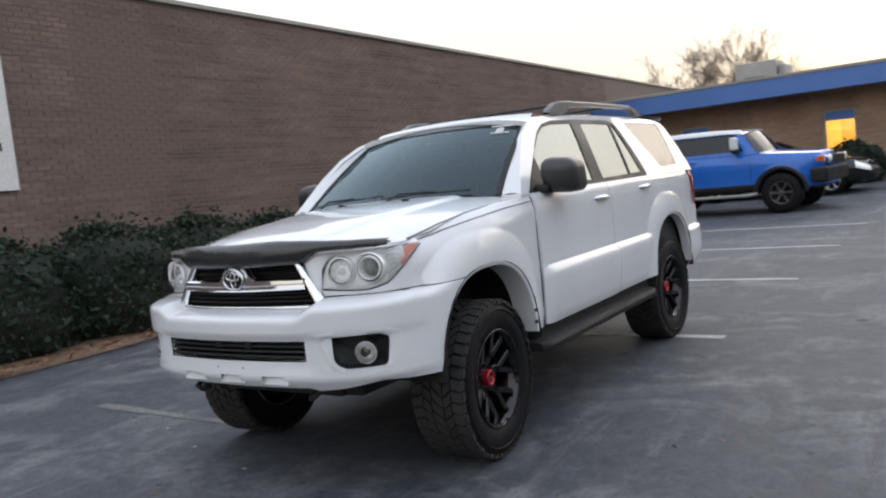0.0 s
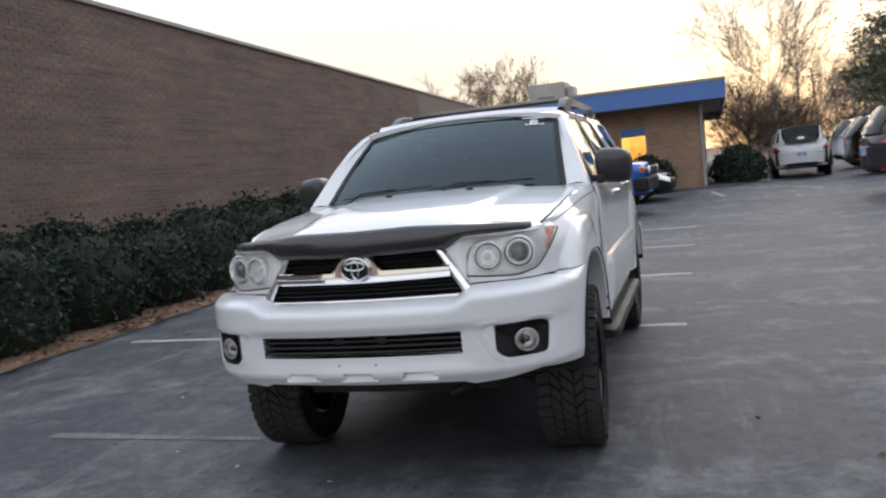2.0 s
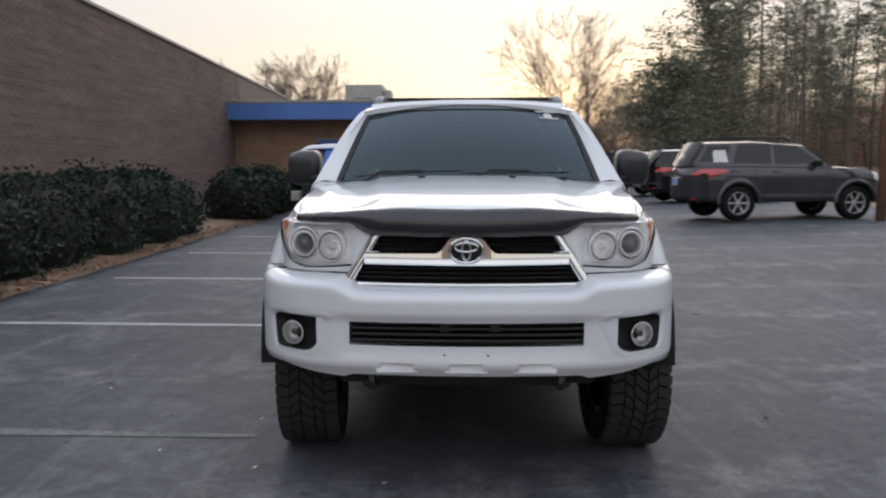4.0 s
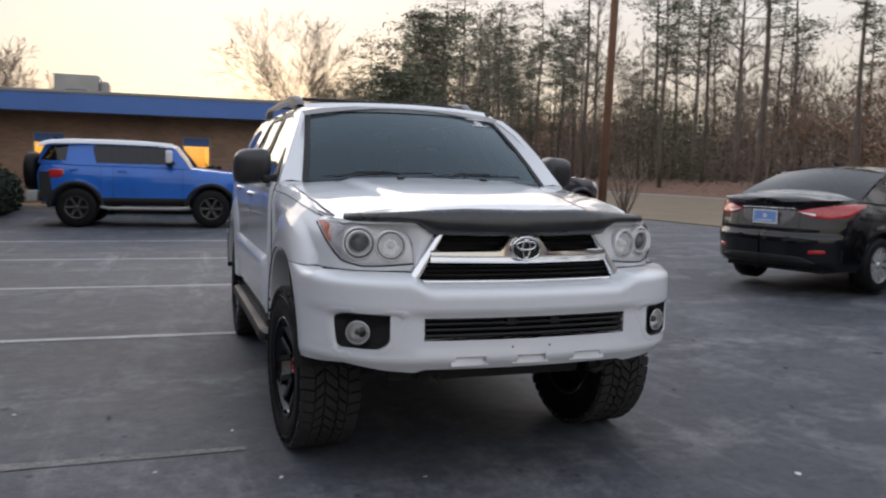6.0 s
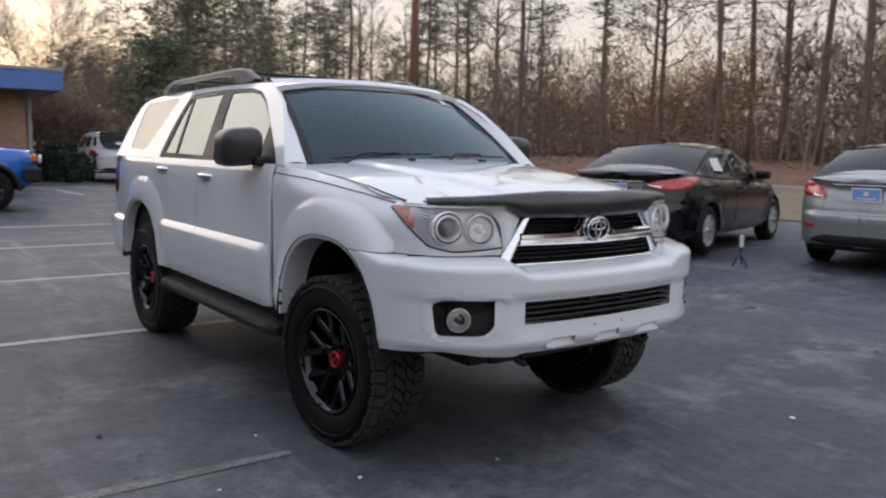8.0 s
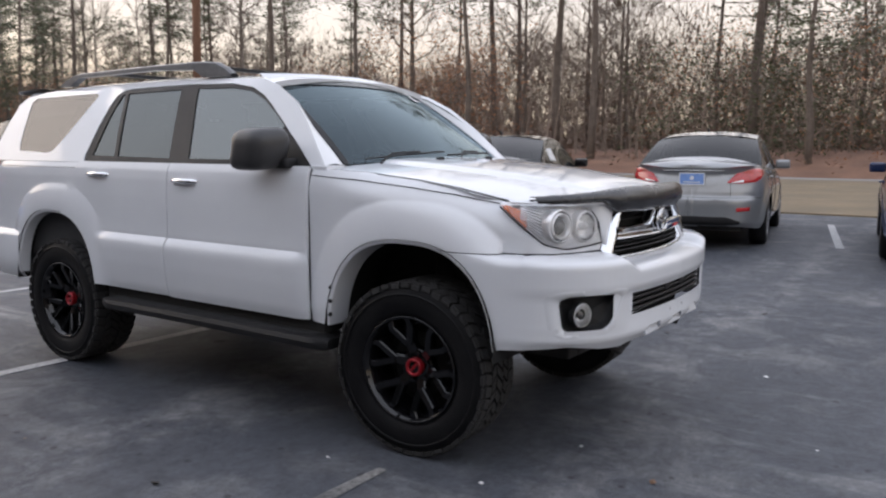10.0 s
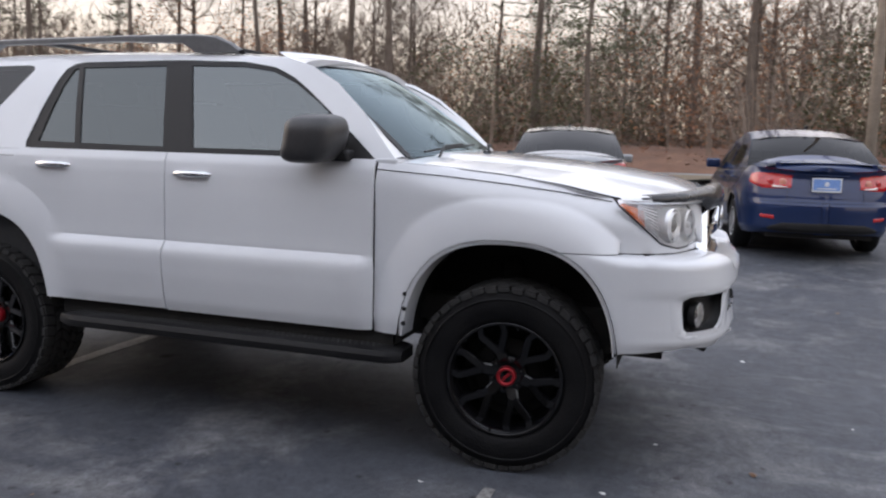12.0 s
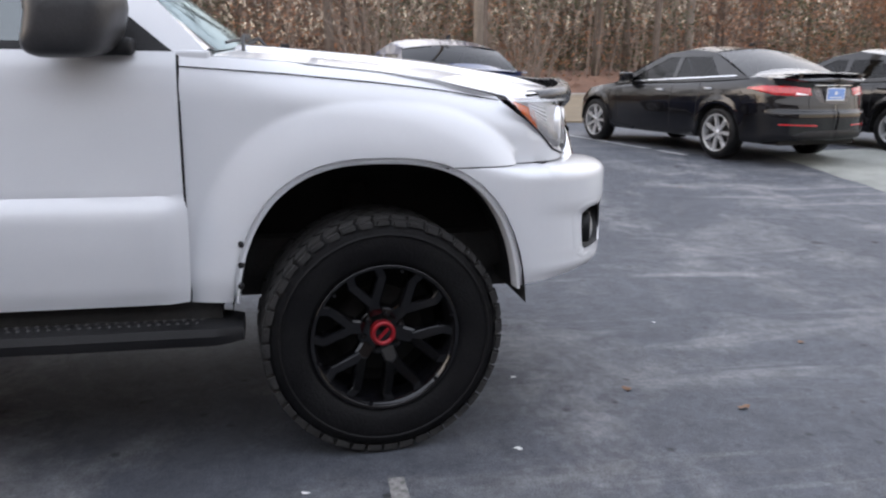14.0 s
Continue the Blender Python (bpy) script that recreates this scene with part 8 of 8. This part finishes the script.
    if paper:
        s, yy0, yy1 = paper
        poly_panel("window_sheet", [(yy0, belt(yy0) + 0.05), (yy0 + 0.03, zt - 0.05), (yy1, zt - 0.06), (yy1 + 0.02, belt(yy1) + 0.05)], [], PAPER, ob, 0.001, 0.002, "white paper sheet in the window", fx=gx, side=s)
    return ob


SED_SH = [(-0.90, 0.66), (-0.5, 0.80), (0.3, 0.90), (1.2, 0.94), (2.4, 0.99), (3.2, 1.04), (3.55, 1.03), (3.66, 1.00)]
SED_TOP = [(-0.90, 0.68), (-0.5, 0.83), (0.0, 0.93), (0.45, 1.00), (1.38, 1.38), (1.85, 1.435), (2.3, 1.40), (3.10, 1.10), (3.5, 1.085), (3.66, 1.03)]


def rear_at(x, y, heading, back):
    """Where the front axle stands when a place on the car's axis, back metres behind it, is at x, y."""
    h = radians(heading)
    return x + back * math.cos(h), y + back * math.sin(h)


ex, ey = rear_at(1.64, 7.17, 16, 3.66)
car("black_saloon", ex, ey, 16, "glossy black saloon with a paper sheet in a side window", "car", BLACK_PAINT, 4.53, 1.775, 1.435, 2.70, 0.87, SED_SH, SED_TOP, 0.38, 1.38, 2.28, 3.08, 0.315, 0.205, ALLOY, 10, tail=(0.31, 0.85, 0.985, 0.50), paper=(-1, 2.10, 2.42), plate=0.825, recess=0.36,
    lamp=([(0.38, 0.895), (0.52, 0.845), (0.75, 0.825), (0.98, 0.855), (1.30, 0.985)], [(0.38, 0.905), (0.52, 0.935), (0.80, 0.975), (1.1, 1.0), (1.30, 0.992)]))
ax, ay = rear_at(2.92, 4.74, 10, 3.55)
car("silver_saloon", ax, ay, 10, "silver-grey four-door saloon with red rear lamps", "car", SILVER_PAINT, 4.37, 1.72, 1.475, 2.57, 0.82, [(a * 0.97, b) for a, b in SED_SH], [(a * 0.97, b + (0.02 if b > 1.2 else 0.0)) for a, b in SED_TOP], 0.37, 1.34, 2.24, 2.98, 0.305, 0.195, ALLOY, 7, tail=(0.46, 0.80, 0.95, 0.42), plate=0.865, recess=0.40, reflector=(0.56, 0.74, 0.47, 0.53),
    lamp=([(0.45, 0.822), (0.62, 0.812), (0.85, 0.835), (1.12, 0.935)], [(0.45, 0.832), (0.56, 0.93), (0.76, 0.985), (1.0, 1.005), (1.12, 0.985)]))
cx, cy = rear_at(2.55, 1.74, 8, 3.60)
car("navy_saloon", cx, cy, 8, "dark navy blue saloon with a rear spoiler", "car", NAVY_PAINT, 4.53, 1.70, 1.485, 2.60, 0.87, [(a, b - 0.01) for a, b in SED_SH], [(a, b + (0.05 if b > 1.2 else 0)) for a, b in SED_TOP], 0.38, 1.25, 2.45, 3.02, 0.31, 0.19, ALLOY, 5, tail=(0.45, 0.80, 0.95, 0.30), spoiler=True, plate=0.84, recess=0.26, round_lights=((0.49, 0.862, 0.040, PALE_RED), (0.64, 0.862, 0.040, RED_LENS)),
    lamp=([(0.39, 0.80), (0.52, 0.785), (0.74, 0.785), (0.96, 0.85)], [(0.39, 0.935), (0.6, 0.955), (0.85, 0.96), (0.96, 0.935)]))
car("black_sports_saloon", 5.88, -1.72, 14, "glossy black saloon with chrome window trim and boot spoiler", "car", BLACK_PAINT, 4.73, 1.84, 1.44, 2.705, 0.96, [(a * 1.02, b) for a, b in SED_SH], [(a * 1.02, b) for a, b in SED_TOP], 0.40, 1.42, 2.35, 3.12, 0.325, 0.245, ALLOY, 7, tail=(0.42, 0.79, 0.92, 0.36), spoiler=True, trim=CHROME, plate=0.845, recess=0.34, reflector=(0.30, 0.80, 0.46, 0.49),
    lamp=([(0.38, 0.83), (0.6, 0.82), (0.85, 0.83), (1.25, 0.905)], [(0.38, 0.915), (0.7, 0.94), (1.05, 0.94), (1.25, 0.915)]))
car("black_hatchback", 6.35, -4.75, 13, "black saloon parked at the end of the row", "car", BLACK_PAINT, 4.6, 1.80, 1.46, 2.70, 0.90, SED_SH, SED_TOP, 0.38, 1.38, 2.28, 3.08, 0.325, 0.22, ALLOY, 5, tail=(0.42, 0.81, 0.95, 0.40))
SUV_SH = [(-0.93, 0.88), (-0.6, 1.02), (0.3, 1.12), (1.2, 1.15), (2.6, 1.18), (3.6, 1.18), (3.9, 1.14)]
SUV_TOP = [(-0.93, 0.92), (-0.6, 1.06), (0.3, 1.17), (0.55, 1.20), (1.20, 1.70), (1.9, 1.80), (2.8, 1.80), (3.4, 1.76), (3.9, 1.20)]
GREY_SH = [(-0.93, 1.00), (-0.78, 1.09), (0.3, 1.17), (1.2, 1.20), (2.6, 1.22), (3.7, 1.23), (3.89, 1.20)]
GREY_TOP = [(-0.93, 1.03), (-0.78, 1.14), (0.3, 1.235), (0.55, 1.25), (1.22, 1.72), (1.9, 1.80), (2.8, 1.80), (3.50, 1.77), (3.89, 1.26)]
GREY_PANES = [[(0.84, 1.265), (1.34, 1.665), (1.92, 1.705), (1.94, 1.265)], [(2.02, 1.265), (2.00, 1.705), (2.66, 1.705), (2.78, 1.66), (2.92, 1.28)], [(3.06, 1.30), (2.92, 1.66), (2.98, 1.69), (3.42, 1.66), (3.62, 1.32)]]
car("grey_sport_utility_vehicle", 5.05, 19.2, 10, "dark grey sport utility vehicle with two-tone alloy wheels and roof rails", "car", GREY_PAINT, 4.82, 1.90, 1.80, 2.79, 0.93, GREY_SH, GREY_TOP, 0.55, 1.22, 3.46, 3.78, 0.39, 0.255, ALLOY, 6, low=0.42, rails=True, tail=(0.62, 0.98, 1.16, 0.35), side_glass=SIDE_GLASS, paper=(-1, 3.02, 3.32), cladding=GREY_PAINT, plate=0.86, panes=GREY_PANES, square=True)
FJ_SH = [(-0.87, 1.06), (-0.75, 1.15), (0.2, 1.23), (0.6, 1.27), (2.6, 1.30), (3.5, 1.31), (3.68, 1.29)]
FJ_TOP = [(-0.87, 1.09), (-0.75, 1.19), (0.1, 1.28), (0.42, 1.31), (0.76, 1.74), (1.6, 1.835), (2.8, 1.835), (3.40, 1.79), (3.68, 1.32)]
FJ_PANES = [[(0.72, 1.325), (0.92, 1.695), (2.32, 1.715), (2.38, 1.66), (2.30, 1.335)], [(2.90, 1.365), (2.86, 1.69), (3.20, 1.685), (3.44, 1.38)]]
fj = car("blue_off_roader", -3.97, 18.50, -4, "bright blue off-roader with a white roof and black cladding", "car", BLUE_PAINT, 4.45, 1.86, 1.84, 2.69, 0.87, FJ_SH, FJ_TOP, 0.42, 0.76, 3.30, 3.56, 0.41, 0.235, DARK_PANEL, 6, low=0.46, roof_mat=WHITE_PAINT, tail=(0.74, 1.02, 1.20, 0.05), side_glass=SIDE_GLASS, cladding=BLACK_TRIM, plate=False, lamps_front=False, panes=FJ_PANES, square=True)
# white cap of the roof, running down to the drip rail
for s_ in (1, -1):
    rows = []
    for k in range(25):
        yy = 0.78 + 2.66 * k / 24
        zt = curve_at([(0.78, 1.735), (1.4, 1.78), (2.0, 1.792), (2.8, 1.790), (3.30, 1.75), (3.44, 1.67)], yy)
        zl = curve_at([(0.78, 1.695), (0.95, 1.715), (2.4, 1.733), (3.2, 1.715), (3.44, 1.64)], yy)
        u_ = lambda z: (0.875 - 0.205 * max(0.0, (z - 1.30) / 0.54)) * (1 - 0.03 * max(0, (yy - 2.69) / 1.2))
        rows.append([(s_ * (u_(zl) - 0.02), yy, zl), (s_ * (u_(zl) + 0.022), yy, zl + 0.004), (s_ * (u_(zt) + 0.016), yy, zt), (s_ * (u_(zt) - 0.10), yy, zt + 0.045)])
    sharp(mesh_ob("roof_edge", *grid(rows, s_ < 0), WHITE_PAINT, fj, "white painted roof edge", True), 50)
    mesh_ob("side_step", *tube([(s_ * 0.93, 0.46, 0.43), (s_ * 0.98, 0.62, 0.40), (s_ * 0.98, 2.05, 0.40), (s_ * 0.93, 2.22, 0.43)], 0.035, 8), METAL_GREY, fj, smooth=True)
    bm = bmesh.new()
    bm_box(bm, -0.09, 0.09, -0.07, 0.07, -0.13, 0.13, 0.04, 3)
    for q_ in bm.verts:
        q_.co += Vector((s_ * 1.03, 0.84, 1.50))
    part("mirror_cap", bm, WHITE_PAINT, fj, smooth=True)
    v, f = lathe([(0.0, 0.085), (-0.03, 0.08), (-0.045, 0.05), (-0.05, 0.0005)], 18, "y")
    mesh_ob("headlamp", [(q_[0] + s_ * 0.60, q_[1] - 0.875, q_[2] + 1.02) for q_ in v], f, REFLECTOR, fj, smooth=True)
    box("turn_lamp", min(s_ * 0.72, s_ * 0.86), max(s_ * 0.72, s_ * 0.86), -0.84, -0.70, 0.97, 1.09, AMBER, fj, bevel=0.02)
bm = bmesh.new()
bm_box(bm, -0.90, 0.90, -1.02, -0.72, 0.56, 0.86, 0.06, 3)
for q_ in bm.verts:
    q_.co.y += 0.16 * (abs(q_.co.x) / 0.9) ** 3
part("front_bumper", bm, BLACK_TRIM, fj)
box("front_grille", -0.52, 0.52, -0.915, -0.84, 0.93, 1.09, BLACK_TRIM, fj, bevel=0.02)
box("hood_front_band", -0.74, 0.74, -0.895, -0.83, 0.90, 0.93, BLACK_TRIM, fj, bevel=0.01)
# spare wheel on the tail
v, f = lathe([(0.0, 0.24), (0.0, 0.37), (0.03, 0.405), (0.20, 0.405), (0.24, 0.37), (0.24, 0.25), (0.22, 0.24), (0.21, 0.0005)], 32, "y")
mesh_ob("spare_wheel", [(q_[0] + 0.12, q_[1] + 3.60, q_[2] + 1.13) for q_ in v], f, RUBBER, fj, "spare tyre carried on the tail door", True)
box("rear_bumper", -0.88, 0.88, 3.44, 3.66, 0.52, 0.74, METAL_GREY, fj, bevel=0.04)
car("dark_saloon", -3.72, 22.2, 0, "dark saloon parked behind the blue off-roader", "car", BLACK_PAINT, 4.75, 1.82, 1.45, 2.75, 0.95, SED_SH, SED_TOP, 0.38, 1.38, 2.28, 3.08, 0.33, 0.22, ALLOY, 6, tail=(0.42, 0.81, 0.95, 0.4))
bx, by = rear_at(0.90, 28.5, 87, 3.55)
car("white_sport_utility_vehicle", bx, by, 88, "white compact sport utility vehicle with dark tail lamps", "car", WHITE_PAINT, 4.39, 1.86, 1.76, 2.67, 0.84, [(a * 0.92, b) for a, b in SUV_SH], [(a * 0.92, b - 0.03) for a, b in SUV_TOP], 0.50, 1.08, 3.10, 3.46, 0.37, 0.23, BLACK_TRIM, 6, low=0.36, rails=True, tail=(0.68, 0.90, 1.10, 0.10), side_glass=SIDE_GLASS, cladding=BLACK_TRIM, plate=0.80, square=True)
for k, (px, py, bod, nm, lb) in enumerate(((2.2, 26.7, BLACK_PAINT, "black_sport_utility_vehicle", "black sport utility vehicle with a pale roof box"), (2.5, 32.0, WHITE_PAINT, "white_estate_car", "white estate car far down the row"))):
    car(nm, px + 3.6, py + 0.6, 10, lb, "car", bod, 4.75, 1.88, 1.76, 2.75, 0.93, SUV_SH, [(a, b - 0.04) for a, b in SUV_TOP], 0.55, 1.20, 3.35, 3.78, 0.38, 0.23, ALLOY, 6, low=0.34, rails=True, tail=(0.58, 0.98, 1.16, 0.35), side_glass=SIDE_GLASS, roof_mat=WHITE_PAINT if k == 0 else None)

# phone stand on the asphalt beside the black saloon
st = thing("phone_tripod", pose(2.50, 5.92, ground_z(2.50, 5.92)), "small blue tripod holding a white phone on the asphalt", "tripod")
for k in range(3):
    a = 2.1 * k + 0.4
    mesh_ob("leg", *tube([(0, 0, 0.17), (0.10 * math.cos(a), 0.10 * math.sin(a), 0.0)], [0.011, 0.009], 6), NAVY_PAINT, st, smooth=True)
mesh_ob("neck", *tube([(0, 0, 0.15), (0, 0, 0.24)], 0.010, 8), BLACK_TRIM, st, smooth=True)
box("phone", -0.035, 0.035, -0.006, 0.006, 0.23, 0.38, WHITE_SIGN, st, bevel=0.005)


# blue canopy beyond the far cars
tent = thing("canopy_tent", pose(6.0, 36.0, ground_z(6.0, 36.0)), "small blue fabric canopy on thin metal legs", "canopy")
TENT_BLUE = surface("canopy_blue", (0.04, 0.16, 0.42), (0.06, 0.20, 0.50), 0.8, big=2, fine=40, bump=0.2)
V = [(-1.4, -1.4, 1.5), (1.4, -1.4, 1.5), (1.4, 1.4, 1.5), (-1.4, 1.4, 1.5), (0, 0, 2.05), (-1.4, -1.4, 1.3), (1.4, -1.4, 1.3), (1.4, 1.4, 1.3), (-1.4, 1.4, 1.3)]
mesh_ob("canopy", V, [(0, 1, 4), (1, 2, 4), (2, 3, 4), (3, 0, 4), (0, 5, 6, 1), (1, 6, 7, 2), (2, 7, 8, 3), (3, 8, 5, 0)], TENT_BLUE, tent)
for a in (-1.36, 1.36):
    for b in (-1.36, 1.36):
        mesh_ob("leg", *tube([(a, b, 0), (a, b, 1.5)], 0.02, 6), METAL_GREY, tent)

# scraps and dead leaves lying on the asphalt
r_ = random.Random(77)


def crumpled(name, x, y, size, material, label, category, group):
    V = []
    n = 7
    for k in range(n):
        a = 2 * math.pi * k / n
        q = size * r_.uniform(0.6, 1.0)
        V.append((q * math.cos(a), 0.6 * q * math.sin(a), r_.uniform(0.0, 0.35) * size))
    V.append((0, 0, 0.3 * size))
    ob = mesh_ob(name, V, [(k, (k + 1) % n, n) for k in range(n)], material)
    ob.matrix_world = pose(x, y, ground_z(x, y) + 0.003, 0, 0, r_.uniform(0, 360))
    return tagged(ob, label, category, group)


for x, y, sz in ((-4.22, 3.15, 0.022), (-4.39, 3.86, 0.018), (-3.6, 3.0, 0.02), (-5.1, 2.15, 0.02), (-1.9, 2.6, 0.022), (-3.0, 2.1, 0.016), (-4.75, 3.35, 0.014), (-5.5, 4.4, 0.016)):
    crumpled("paper_scrap", x, y, sz, PAPER, "small crumpled white scrap lying on the asphalt", "litter", "litter on the asphalt")
DARKLEAF = surface("wet_leaf", (0.012, 0.010, 0.009), (0.035, 0.026, 0.02), 0.7, big=9, fine=60)
for k in range(70):
    x, y = r_.uniform(-7.6, 1.5), r_.uniform(-0.6, 5.5)
    if -4.1 < x < -2.3 and y > 2.7:
        continue
    crumpled("dead_leaf", x, y, r_.uniform(0.012, 0.034), DARKLEAF if k % 4 else DEADLEAF, "dark curled dead leaf lying on the asphalt", "leaf", "dead leaves on the asphalt")
# ---- the brick courses of the long wall ----
def brick_shape():
    a, h, d, c = 0.097, 0.0285, 0.018, 0.003
    V = [(-d, -a, -h), (-d, a, -h), (-d, a, h), (-d, -a, h), (0, -a + c, -h + c), (0, a - c, -h + c), (0, a - c, h - c), (0, -a + c, h - c)]
    return V, [(4, 5, 6, 7), (0, 1, 5, 4), (1, 2, 6, 5), (2, 3, 7, 6), (3, 0, 4, 7)]


BV, BF = brick_shape()
brick_mesh = bpy.data.meshes.new("brick")
brick_mesh.from_pydata(BV, [], BF)
brick_mesh.materials.append(BRICKS)
V, F, singles = [], [], 0
course = 0
z = 0.75
while z < WALL_TOP - 0.03:
    y = 2.0 + (0.102 if course % 2 else 0.0)
    while y < 27.0:
        dx, dy = rng.gauss(0, 0.0014), rng.gauss(0, 0.0012)
        if 6.2 < y < 7.6 and 1.7 < z < 4.1 and singles < 300:
            b = new("brick", brick_mesh)
            b.parent = wall_a
            b.location = (dx, y + dy, z)
            singles += 1
        else:
            k = len(V)
            V += [(q[0] + dx, q[1] + y + dy, q[2] + z) for q in BV]
            F += [tuple(i + k for i in f) for f in BF]
        y += 0.204
    z += 0.0673
    course += 1
rest = mesh_ob("brick_courses", V, F, BRICKS, wall_a)
tagged(rest, kind="stuff")
